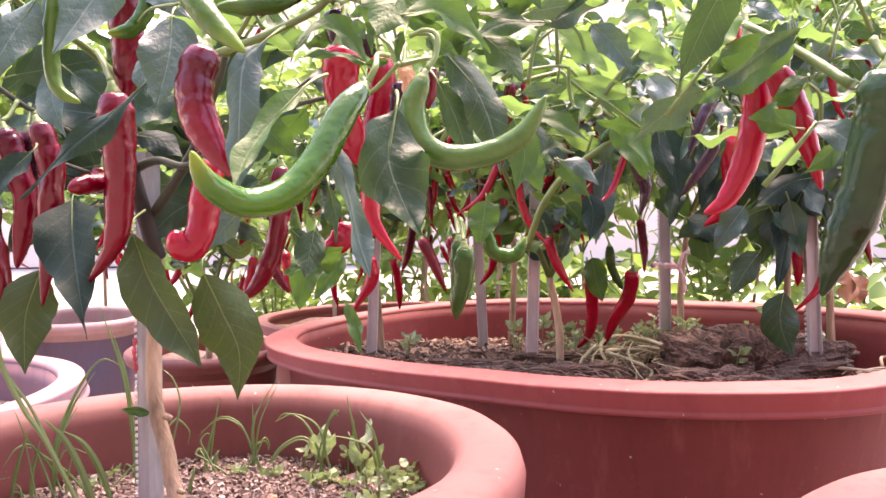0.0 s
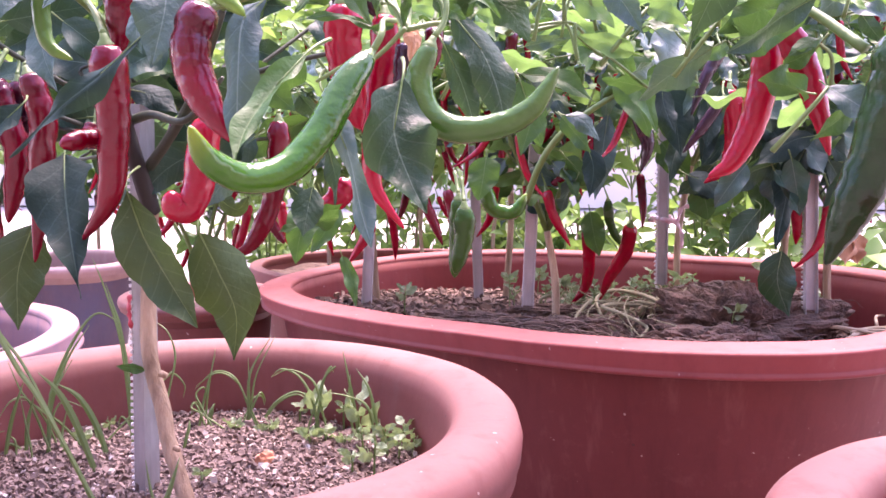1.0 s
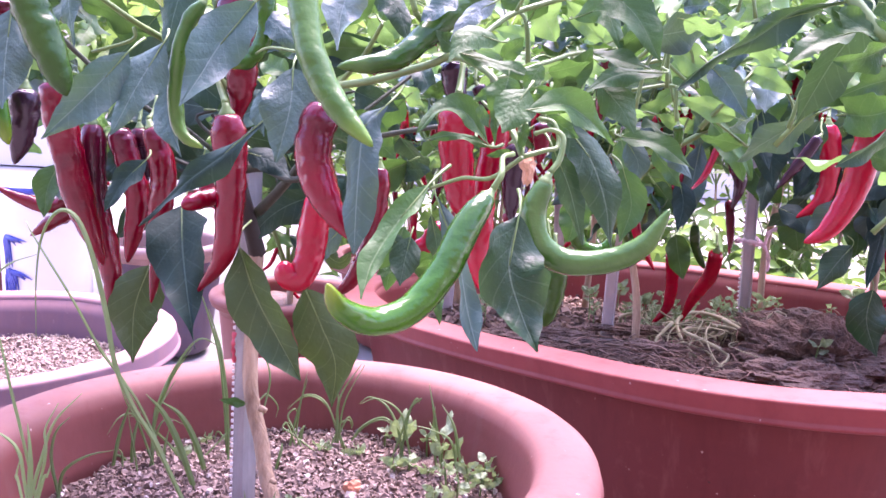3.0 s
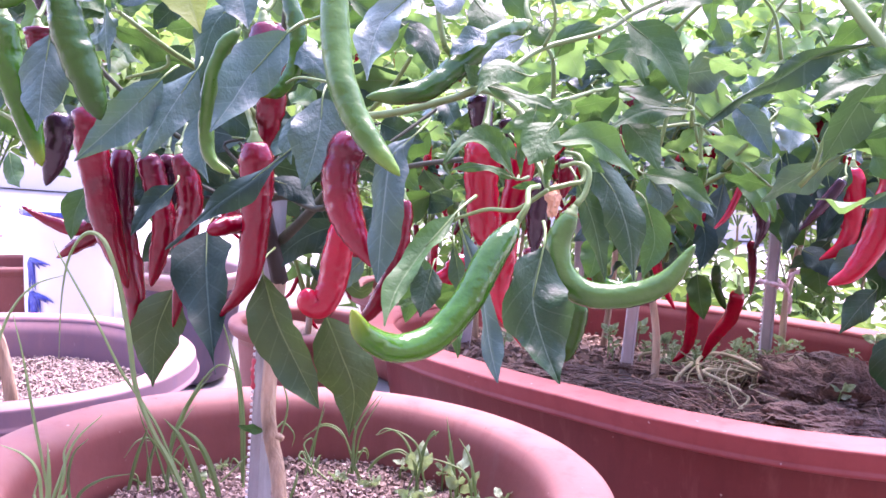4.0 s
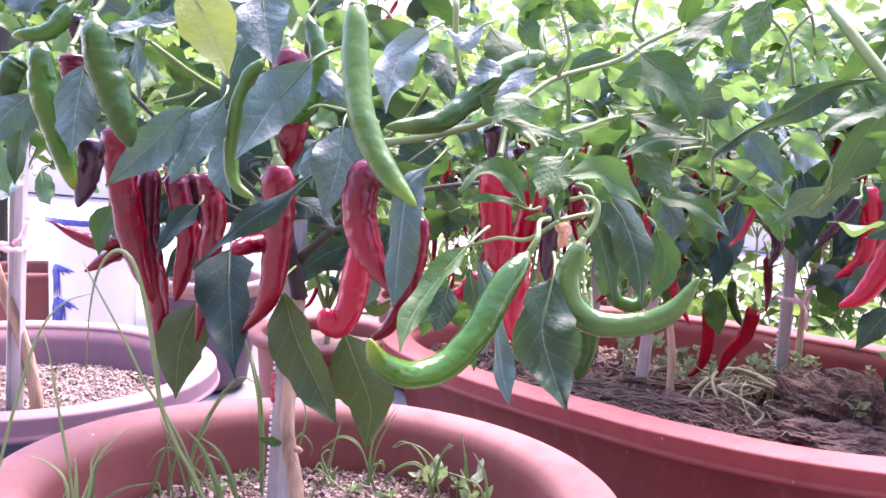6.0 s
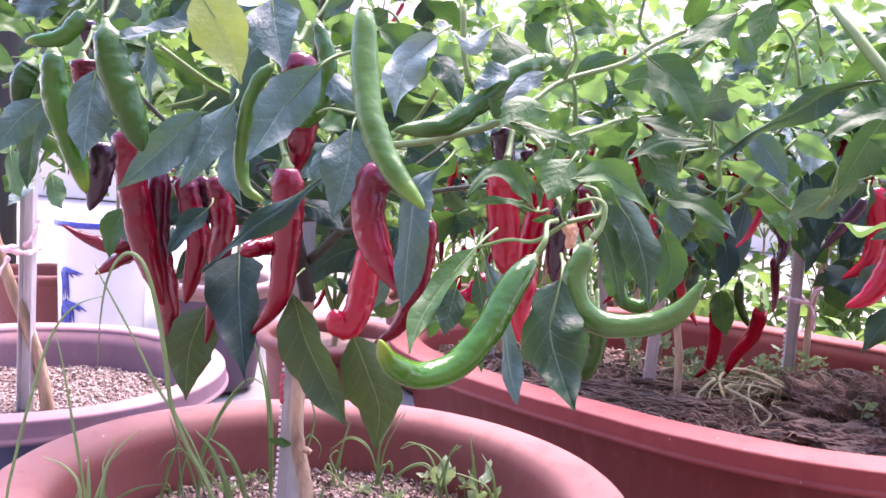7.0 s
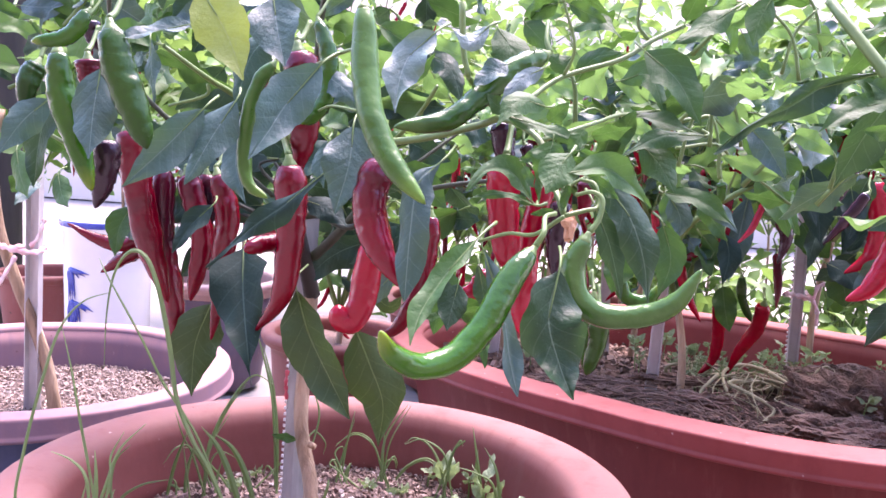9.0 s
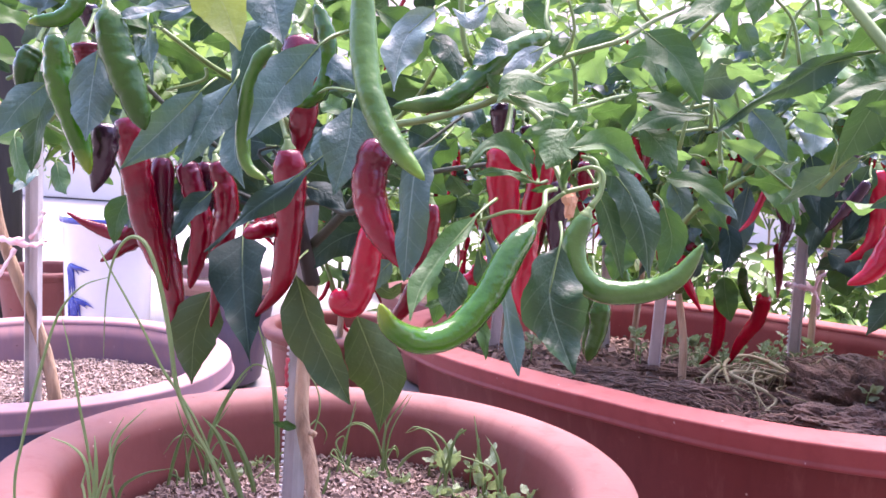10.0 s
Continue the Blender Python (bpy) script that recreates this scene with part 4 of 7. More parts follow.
# low leafy weeds on the pale ground behind the troughs
for k, (x, y) in enumerate([(0.55, 2.16), (0.78, 2.08), (0.98, 1.98), (1.12, 2.30), (0.30, 2.22), (0.75, 3.0), (1.25, 2.95), (1.0, 3.5), (1.6, 3.0), (0.55, 3.15), (1.45, 3.7), (2.0, 3.5), (0.2, 3.9), (-0.6, 3.1), (-0.2, 3.2), (0.35, 3.15), (0.95, 3.2), (1.9, 3.1), (2.4, 3.2), (-0.42, 3.45), (-0.05, 3.6), (0.30, 3.65), (-0.75, 3.9)]):
    weed = thing("leafy_weed", (x, y, 0.0), "low spreading leafy green weed on the pale ground", "weed", "leafy weeds")
    stems = random.Random(600 + k)
    tips = []
    for b in range(7):
        a = stems.uniform(0, 6.283)
        end = (x + 0.20 * math.cos(a), y + 0.16 * math.sin(a), stems.uniform(0.14, 0.44) + (0.30 if 12 < k < 19 else 0.0))
        mid = (x + 0.10 * math.cos(a), y + 0.10 * math.sin(a), end[2] * 0.7)
        put_branch(weed, [(x, y, -0.01), mid, end], 0.004, 0.002, sides=5, wobble=0, steps=3)
        tips += smooth_line([(x, y, 0.05), mid, end], 4)[1:]
    far_foliage(weed, tips, 190, 0.08, 620 + k, 0.05)


# ---- the pepper plant in the large round planter, and fruit of its neighbours ----
A = thing("pepper_plant", (-0.235, 0.73, A_SOIL), "staked pepper plant loaded with long red and green peppers", "plant", "pepper plants")
R = thing("pepper_plant", (0.43, 0.45, 0.32), "pepper plant with large glossy red peppers beside the trough", "plant", "pepper plants")
put_branch(R, [(0.43, 0.45, 0.29), (0.44, 0.46, 0.45), (0.42, 0.47, 0.60), (0.40, 0.49, 0.70)], 0.009, 0.006, BARK, "trunk", label="tan woody trunk")

# the inner and upper canopy of the same plant, behind the hanging fruit
canopy_rng = random.Random(77)
for k in range(190):
    x, y, z = canopy_rng.uniform(-0.55, 0.34), canopy_rng.uniform(0.64, 0.95), canopy_rng.uniform(0.66, 0.98)
    if z < 0.70 and canopy_rng.random() < 0.6 or (-0.42 < x < -0.12 and z < 0.72):
        continue
    turn, long = canopy_rng.uniform(0, 6.283), canopy_rng.uniform(0.035, 0.075)
    way = Vector((math.cos(turn), math.sin(turn) * 0.7, canopy_rng.uniform(-0.9, 0.4))).normalized()
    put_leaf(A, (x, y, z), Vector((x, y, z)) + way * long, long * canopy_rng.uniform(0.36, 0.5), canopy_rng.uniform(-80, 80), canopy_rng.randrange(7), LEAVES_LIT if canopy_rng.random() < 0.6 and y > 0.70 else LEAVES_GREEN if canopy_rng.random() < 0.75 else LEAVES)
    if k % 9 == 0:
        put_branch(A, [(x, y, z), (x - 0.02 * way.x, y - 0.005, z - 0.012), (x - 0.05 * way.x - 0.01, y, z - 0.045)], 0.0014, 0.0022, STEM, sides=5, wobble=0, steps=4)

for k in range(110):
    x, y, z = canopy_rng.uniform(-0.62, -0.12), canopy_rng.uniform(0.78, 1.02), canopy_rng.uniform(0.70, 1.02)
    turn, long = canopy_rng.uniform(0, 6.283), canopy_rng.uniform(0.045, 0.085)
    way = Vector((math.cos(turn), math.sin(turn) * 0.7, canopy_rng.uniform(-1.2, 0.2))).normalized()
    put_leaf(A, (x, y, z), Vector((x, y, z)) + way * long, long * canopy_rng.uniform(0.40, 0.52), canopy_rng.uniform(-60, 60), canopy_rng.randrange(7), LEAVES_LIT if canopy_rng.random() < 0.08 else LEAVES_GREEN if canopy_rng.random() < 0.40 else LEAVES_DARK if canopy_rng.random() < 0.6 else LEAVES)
    if k % 6 == 0:
        put_branch(A, [(x, y, z), (x - 0.02 * way.x, y, z - 0.012), (x - 0.06 * way.x, y - 0.01, z - 0.06)], 0.0014, 0.0022, STEM, sides=5, wobble=0, steps=4)

for k in range(90):
    x, y, z = canopy_rng.uniform(0.0, 0.36), canopy_rng.uniform(0.60, 0.95), canopy_rng.uniform(0.72, 0.96)
    turn, long = canopy_rng.uniform(0, 6.283), canopy_rng.uniform(0.022, 0.045)
    way = Vector((math.cos(turn), math.sin(turn) * 0.7, canopy_rng.uniform(-0.8, 0.6))).normalized()
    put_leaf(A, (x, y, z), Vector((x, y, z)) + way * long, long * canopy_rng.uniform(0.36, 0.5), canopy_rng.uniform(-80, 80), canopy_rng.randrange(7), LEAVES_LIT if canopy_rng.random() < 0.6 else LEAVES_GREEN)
    if k % 4 == 0:
        put_branch(A, [(x, y, z), (x - 0.02 * way.x, y, z - 0.02), (x - 0.03 * way.x, y, z - 0.055)], 0.0012, 0.0018, STEM, sides=5, wobble=0, steps=4)


# inner leaves, mostly the dark copy: the crown's deep shade set by colour
inner_rng = random.Random(431)
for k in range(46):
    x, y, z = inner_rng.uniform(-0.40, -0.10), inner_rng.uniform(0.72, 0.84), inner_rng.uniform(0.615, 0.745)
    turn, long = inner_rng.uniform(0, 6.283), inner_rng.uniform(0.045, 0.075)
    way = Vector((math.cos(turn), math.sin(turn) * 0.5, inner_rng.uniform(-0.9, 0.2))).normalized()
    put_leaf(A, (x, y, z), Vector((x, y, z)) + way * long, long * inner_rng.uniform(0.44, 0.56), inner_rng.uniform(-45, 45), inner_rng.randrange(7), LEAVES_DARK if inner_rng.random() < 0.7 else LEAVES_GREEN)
    if k % 3 == 0:
        put_branch(A, [(x, y, z), (x - 0.02 * way.x, y, z - 0.008), (0.5 * x - 0.117, 0.5 * y + 0.36, 0.5 * z + 0.31)], 0.0012, 0.0020, STEM_DARK, sides=5, wobble=0, steps=4)


def end_spray(plant, at, count, size, seed, meshes):
    """Small leaves at the end of a shoot."""
    rng = random.Random(seed)
    for k in range(count):
        a = rng.uniform(0, 6.283)
        s = size * rng.uniform(0.6, 1.2)
        d = Vector((math.cos(a), math.sin(a) * 0.6, rng.uniform(-0.5, 0.8))).normalized()
        put_leaf(plant, Vector(at) + d * 0.004, Vector(at) + d * s, s * 0.4, rng.uniform(-70, 70), rng.randrange(7), meshes)



# branches
put_branch(A, [(-0.183, 0.655, 0.342), (-0.192, 0.660, 0.365), (-0.201, 0.668, 0.387), (-0.209, 0.675, 0.407), (-0.214, 0.682, 0.428), (-0.222, 0.690, 0.448), (-0.228, 0.698, 0.469), (-0.230, 0.705, 0.495), (-0.230, 0.710, 0.522), (-0.230, 0.715, 0.549), (-0.229, 0.720, 0.580)], 0.0064, 0.0062, BARK)
put_branch(A, [(-0.229, 0.720, 0.576), (-0.231, 0.705, 0.604), (-0.233, 0.690, 0.632), (-0.233, 0.675, 0.665), (-0.225, 0.660, 0.702)], 0.0075, 0.0041, BARK_GREY)
put_branch(A, [(-0.235, 0.720, 0.604), (-0.201, 0.673, 0.631), (-0.168, 0.627, 0.663), (-0.135, 0.580, 0.714)], 0.0045, 0.0027, STEM_DARK)
put_branch(A, [(-0.240, 0.700, 0.645), (-0.209, 0.667, 0.651), (-0.175, 0.633, 0.647), (-0.141, 0.600, 0.674)], 0.0039, 0.0018, STEM_DARK)
put_branch(A, [(-0.135, 0.560, 0.713), (-0.104, 0.535, 0.718), (-0.070, 0.510, 0.727), (-0.053, 0.485, 0.731), (-0.032, 0.460, 0.720), (-0.022, 0.435, 0.698), (-0.016, 0.410, 0.685)], 0.0025, 0.0014, STEM)
put_branch(A, [(-0.016, 0.410, 0.685), (-0.006, 0.415, 0.688), (0.000, 0.420, 0.690), (-0.002, 0.425, 0.700), (-0.009, 0.430, 0.702)], 0.0012, 0.0010, STEM)
put_branch(A, [(-0.016, 0.410, 0.685), (-0.020, 0.417, 0.694), (-0.025, 0.423, 0.699), (-0.036, 0.430, 0.709)], 0.0011, 0.0007, STEM)
put_branch(A, [(-0.016, 0.405, 0.685), (-0.030, 0.420, 0.674), (-0.044, 0.435, 0.672), (-0.060, 0.450, 0.665)], 0.0011, 0.0009, STEM)
put_branch(A, [(-0.225, 0.660, 0.700), (-0.239, 0.625, 0.725), (-0.260, 0.590, 0.743), (-0.258, 0.555, 0.748), (-0.274, 0.520, 0.766)], 0.0029, 0.0015, STEM)
put_branch(A, [(-0.225, 0.660, 0.700), (-0.210, 0.640, 0.757), (-0.201, 0.620, 0.800), (-0.189, 0.600, 0.832)], 0.0032, 0.0021, STEM_DARK)
put_branch(A, [(-0.135, 0.580, 0.714), (-0.113, 0.550, 0.733), (-0.098, 0.520, 0.749)], 0.0018, 0.0012, STEM)
put_branch(A, [(-0.077, 0.500, 0.754), (-0.073, 0.507, 0.749), (-0.063, 0.513, 0.738), (-0.057, 0.520, 0.733)], 0.0018, 0.0016, STEM)
put_branch(A, [(-0.083, 0.500, 0.796), (-0.081, 0.500, 0.770), (-0.077, 0.500, 0.754)], 0.0020, 0.0017, STEM)
put_branch(A, [(-0.057, 0.520, 0.733), (-0.042, 0.540, 0.746), (-0.024, 0.560, 0.761), (0.012, 0.580, 0.775), (0.032, 0.600, 0.790), (0.054, 0.620, 0.803)], 0.0017, 0.0017, STEM)
put_branch(A, [(-0.024, 0.560, 0.761), (-0.018, 0.555, 0.779), (-0.027, 0.550, 0.806)], 0.0013, 0.0009, STEM)
put_branch(A, [(0.032, 0.600, 0.788), (0.022, 0.600, 0.801), (0.024, 0.600, 0.823)], 0.0014, 0.0010, STEM)
put_branch(A, [(-0.033, 0.500, 0.720), (-0.001, 0.540, 0.733), (0.013, 0.580, 0.739), (0.043, 0.620, 0.745)], 0.0013, 0.0012, STEM)
put_branch(A, [(0.013, 0.600, 0.739), (0.013, 0.600, 0.723), (0.005, 0.600, 0.707)], 0.0014, 0.0008, STEM)
put_branch(A, [(0.067, 0.720, 0.720), (0.100, 0.740, 0.725), (0.118, 0.760, 0.714), (0.144, 0.780, 0.698), (0.177, 0.800, 0.677)], 0.0014, 0.0011, STEM)
put_branch(A, [(0.104, 0.740, 0.725), (0.104, 0.740, 0.710), (0.106, 0.740, 0.697)], 0.0015, 0.0017, STEM)
put_branch(A, [(-0.290, 0.735, 0.670), (-0.335, 0.700, 0.705), (-0.372, 0.660, 0.755), (-0.370, 0.630, 0.800), (-0.356, 0.610, 0.840)], 0.0023, 0.0017, STEM_DARK)
put_branch(A, [(-0.260, 0.560, 0.745), (-0.262, 0.560, 0.737), (-0.288, 0.560, 0.729)], 0.0014, 0.0010, STEM)
put_branch(A, [(-0.142, 0.500, 0.768), (-0.161, 0.520, 0.765), (-0.181, 0.540, 0.759), (-0.196, 0.560, 0.755)], 0.0012, 0.0010, STEM)
put_branch(A, [(-0.140, 0.500, 0.731), (-0.166, 0.530, 0.734), (-0.185, 0.560, 0.730)], 0.0009, 0.0008, STEM)
put_branch(A, [(-0.122, 0.620, 0.679), (-0.098, 0.610, 0.685), (-0.066, 0.600, 0.691)], 0.0021, 0.0016, STEM_DARK)
put_branch(A, [(-0.125, 0.750, 0.623), (-0.119, 0.750, 0.599), (-0.112, 0.750, 0.564)], 0.0012, 0.0008, STEM)
put_branch(R, [(0.122, 0.520, 0.807), (0.128, 0.507, 0.794), (0.144, 0.493, 0.770), (0.161, 0.480, 0.745)], 0.0029, 0.0037, STEM)
put_branch(R, [(0.247, 0.740, 0.756), (0.276, 0.700, 0.728), (0.297, 0.660, 0.699)], 0.0035, 0.0041, STEM)
put_branch(TB, [(0.110, 1.200, 0.543), (0.127, 1.175, 0.597), (0.153, 1.150, 0.638), (0.204, 1.125, 0.678), (0.237, 1.100, 0.698)], 0.0049, 0.0032, STEM)
put_branch(TB, [(0.147, 1.100, 0.760), (0.176, 1.100, 0.736), (0.210, 1.100, 0.714), (0.230, 1.100, 0.705)], 0.0021, 0.0021, STEM)
put_branch(TB, [(0.091, 1.050, 0.747), (0.122, 1.050, 0.755), (0.141, 1.050, 0.755), (0.153, 1.050, 0.713)], 0.0027, 0.0017, STEM)
put_branch(A, [(-0.216, 0.684, 0.455), (-0.212, 0.683, 0.454), (-0.210, 0.683, 0.453)], 0.0030, 0.0021, BARK)
put_branch(A, [(-0.201, 0.664, 0.403), (-0.198, 0.663, 0.402), (-0.196, 0.663, 0.402)], 0.0023, 0.0016, BARK)
put_branch(A, [(-0.016, 0.410, 0.685), (-0.015, 0.423, 0.696), (-0.013, 0.437, 0.709), (-0.008, 0.450, 0.721)], 0.0008, 0.0006, STEM)
put_branch(A, [(-0.016, 0.410, 0.685), (-0.018, 0.413, 0.699), (-0.021, 0.417, 0.709), (-0.024, 0.420, 0.719)], 0.0008, 0.0006, STEM)
put_branch(A, [(-0.057, 0.520, 0.733), (-0.054, 0.520, 0.745), (-0.043, 0.520, 0.758), (-0.041, 0.520, 0.774)], 0.0012, 0.0007, STEM)
# leaves
long_leaf(A, [(-0.141, 0.489, 0.722), (-0.140, 0.479, 0.701), (-0.145, 0.470, 0.672)], 0.0299, LEAF, 0, 0.2, 0.05, 0.4, 1)
long_leaf(A, [(-0.165, 0.500, 0.757), (-0.181, 0.488, 0.733), (-0.188, 0.477, 0.716), (-0.195, 0.465, 0.700)], 0.0286, LEAF, -12, 0.25, 0.05, 0.4, 2)
long_leaf(A, [(-0.213, 0.490, 0.733), (-0.224, 0.480, 0.710), (-0.235, 0.470, 0.683)], 0.0240, LEAF, 10, 0.25, 0.05, 0.4, 3)
long_leaf(A, [(-0.231, 0.485, 0.727), (-0.248, 0.473, 0.704), (-0.268, 0.460, 0.680)], 0.0228, LEAF, -20, 0.25, 0.05, 0.4, 4)
long_leaf(A, [(-0.290, 0.475, 0.747), (-0.289, 0.465, 0.722), (-0.286, 0.455, 0.695)], 0.0282, LEAF, 0, 0.25, 0.05, 0.4, 5)
long_leaf(A, [(-0.091, 0.460, 0.774), (-0.103, 0.453, 0.761), (-0.107, 0.447, 0.747), (-0.107, 0.440, 0.730)], 0.0211, LEAF_PALE, 15, 0.25, 0.09, 0.4, 6)
long_leaf(A, [(-0.171, 0.430, 0.785), (-0.165, 0.420, 0.768), (-0.157, 0.410, 0.749)], 0.0261, LEAF, 0, 0.25, 0.05, 0.4, 7)
long_leaf(A, [(-0.219, 0.570, 0.781), (-0.233, 0.565, 0.765), (-0.241, 0.560, 0.729)], 0.0277, LEAF_DARK, 15, 0.25, 0.05, 0.4, 8)
long_leaf(A, [(-0.085, 0.460, 0.705), (-0.095, 0.453, 0.694), (-0.097, 0.447, 0.669), (-0.097, 0.440, 0.631)], 0.0192, LEAF, 20, 0.35, 0.05, 0.5, 9)
long_leaf(A, [(-0.055, 0.385, 0.673), (-0.065, 0.372, 0.660), (-0.074, 0.358, 0.644), (-0.076, 0.345, 0.631)], 0.0108, LEAF_GREEN, 25, 0.4, 0.05, 0.45, 10)
long_leaf(A, [(-0.058, 0.455, 0.660), (-0.046, 0.447, 0.633), (-0.039, 0.438, 0.605), (-0.033, 0.430, 0.588)], 0.0119, LEAF, 35, 0.45, 0.05, 0.55, 11)
long_leaf(A, [(-0.016, 0.378, 0.663), (-0.019, 0.369, 0.643), (-0.013, 0.361, 0.625), (-0.006, 0.352, 0.612)], 0.0266, LEAF_DEEP, 0, 0.15, 0.13, 0.42, 12)
long_leaf(A, [(0.004, 0.475, 0.700), (0.019, 0.472, 0.682), (0.028, 0.468, 0.660), (0.032, 0.465, 0.636)], 0.0217, LEAF_DEEP, -15, 0.3, 0.05, 0.4, 13)
long_leaf(A, [(-0.000, 0.485, 0.686), (0.010, 0.480, 0.664), (0.018, 0.475, 0.636)], 0.0140, LEAF_DEEP, 25, 0.35, 0.05, 0.4, 14)
long_leaf(A, [(0.046, 0.560, 0.671), (0.052, 0.555, 0.649), (0.046, 0.550, 0.627)], 0.0206, LEAF_GREEN, 10, 0.25, 0.05, 0.4, 15)
long_leaf(A, [(-0.015, 0.410, 0.715), (-0.021, 0.402, 0.706), (-0.025, 0.395, 0.696)], 0.0181, LEAF_GREEN, 10, 0.25, 0.05, 0.4, 16)
long_leaf(A, [(-0.014, 0.405, 0.706), (0.001, 0.410, 0.709), (0.014, 0.415, 0.702), (0.025, 0.420, 0.691)], 0.0149, LEAF_GREEN, -30, 0.35, 0.05, 0.4, 17)
long_leaf(A, [(-0.033, 0.440, 0.689), (-0.043, 0.433, 0.703), (-0.056, 0.427, 0.704), (-0.065, 0.420, 0.693)], 0.0130, LEAF_GREEN, 40, 0.3, 0.05, 0.4, 18)
long_leaf(A, [(-0.032, 0.430, 0.688), (-0.047, 0.425, 0.693), (-0.063, 0.420, 0.690)], 0.0042, LEAF_GREEN, 30, 0.25, 0.05, 0.4, 19)
long_leaf(A, [(-0.030, 0.460, 0.738), (-0.044, 0.450, 0.740), (-0.054, 0.440, 0.726)], 0.0143, LEAF_GREEN, 25, 0.25, 0.05, 0.4, 20)
long_leaf(A, [(-0.050, 0.460, 0.732), (-0.030, 0.455, 0.727), (-0.006, 0.450, 0.719)], 0.0090, LEAF_GREEN, -35, 0.25, 0.05, 0.4, 21)
long_leaf(A, [(0.066, 0.560, 0.729), (0.039, 0.550, 0.727), (0.014, 0.540, 0.713)], 0.0123, LEAF_GREEN, 35, 0.25, 0.05, 0.4, 22)
long_leaf(A, [(0.026, 0.570, 0.780), (0.047, 0.560, 0.762), (0.062, 0.550, 0.735)], 0.0266, LEAF_GREEN, -15, 0.25, 0.05, 0.4, 23)
long_leaf(A, [(0.028, 0.560, 0.721), (0.041, 0.552, 0.708), (0.050, 0.545, 0.692)], 0.0210, LEAF_GREEN, -10, 0.25, 0.05, 0.4, 24)
long_leaf(A, [(0.020, 0.600, 0.741), (0.038, 0.590, 0.738), (0.066, 0.580, 0.730)], 0.0155, LEAF_GREEN, -45, 0.25, 0.05, 0.4, 25)
long_leaf(A, [(0.014, 0.620, 0.764), (0.033, 0.610, 0.768), (0.045, 0.600, 0.742)], 0.0200, LEAF_GREEN, -20, 0.25, 0.05, 0.4, 26)
long_leaf(R, [(0.156, 0.520, 0.769), (0.127, 0.512, 0.762), (0.103, 0.505, 0.746), (0.082, 0.498, 0.735), (0.063, 0.490, 0.718)], 0.0122, LEAF_DEEP, -35, 0.35, 0.05, 0.45, 27)
long_leaf(R, [(0.195, 0.600, 0.770), (0.181, 0.615, 0.742), (0.165, 0.630, 0.699)], 0.0319, LEAF_DEEP, -10, 0.25, 0.05, 0.4, 28)
long_leaf(R, [(0.167, 0.540, 0.755), (0.143, 0.530, 0.747), (0.124, 0.520, 0.734)], 0.0159, LEAF_GREEN, 35, 0.25, 0.05, 0.4, 29)
long_leaf(TB, [(0.284, 1.100, 0.736), (0.262, 1.090, 0.723), (0.242, 1.080, 0.707)], 0.0280, LEAF_PALE, 20, 0.25, 0.05, 0.4, 30)
long_leaf(TB, [(0.270, 1.140, 0.695), (0.273, 1.130, 0.667), (0.285, 1.120, 0.635)], 0.0319, LEAF_TEAL, -10, 0.25, 0.05, 0.4, 31)
long_leaf(TD, [(0.332, 1.160, 0.681), (0.336, 1.150, 0.651), (0.329, 1.140, 0.618)], 0.0299, LEAF_TEAL, 15, 0.25, 0.05, 0.4, 32)
long_leaf(TB, [(0.212, 1.060, 0.723), (0.229, 1.055, 0.704), (0.241, 1.050, 0.673)], 0.0309, LEAF_GREEN, -15, 0.25, 0.05, 0.4, 33)
long_leaf(TB, [(0.140, 1.050, 0.656), (0.158, 1.045, 0.651), (0.179, 1.040, 0.627)], 0.0210, LEAF, -15, 0.25, 0.05, 0.4, 34)
long_leaf(TB, [(0.178, 1.120, 0.618), (0.184, 1.110, 0.592), (0.178, 1.100, 0.558)], 0.0280, LEAF_TEAL, 15, 0.25, 0.05, 0.4, 35)
long_leaf(R, [(0.080, 0.580, 0.810), (0.061, 0.570, 0.796), (0.042, 0.560, 0.784)], 0.0174, LEAF_GREEN, 30, 0.25, 0.05, 0.4, 36)
long_leaf(R, [(0.102, 0.580, 0.817), (0.095, 0.575, 0.802), (0.092, 0.570, 0.786)], 0.0170, LEAF_GREEN, 10, 0.25, 0.05, 0.4, 37)
long_leaf(R, [(0.103, 0.615, 0.737), (0.115, 0.607, 0.723), (0.127, 0.600, 0.703)], 0.0186, LEAF, 20, 0.25, 0.05, 0.4, 38)
long_leaf(A, [(-0.300, 0.670, 0.571), (-0.311, 0.665, 0.536), (-0.311, 0.660, 0.494)], 0.0397, LEAF_OLIVE, -15, 0.4, 0.05, 0.4, 39)
long_leaf(A, [(-0.209, 0.610, 0.600), (-0.197, 0.603, 0.570), (-0.177, 0.595, 0.539), (-0.159, 0.588, 0.513)], 0.0350, LEAF_OLIVE, 10, 0.35, 0.05, 0.45, 40)
long_leaf(A, [(-0.163, 0.614, 0.572), (-0.153, 0.618, 0.547), (-0.142, 0.622, 0.516), (-0.145, 0.626, 0.481)], 0.0414, LEAF_OLIVE, -10, 0.35, 0.05, 0.4, 41)
long_leaf(A, [(-0.264, 0.645, 0.623), (-0.256, 0.623, 0.600), (-0.244, 0.600, 0.569), (-0.230, 0.578, 0.534)], 0.0462, LEAF_TEAL, 5, 0.25, 0.07, 0.3, 42)
long_leaf(A, [(-0.166, 0.523, 0.693), (-0.191, 0.525, 0.672), (-0.216, 0.526, 0.653), (-0.246, 0.528, 0.625)], 0.0148, LEAF_TEAL, 30, 0.4, 0.05, 0.4, 43)
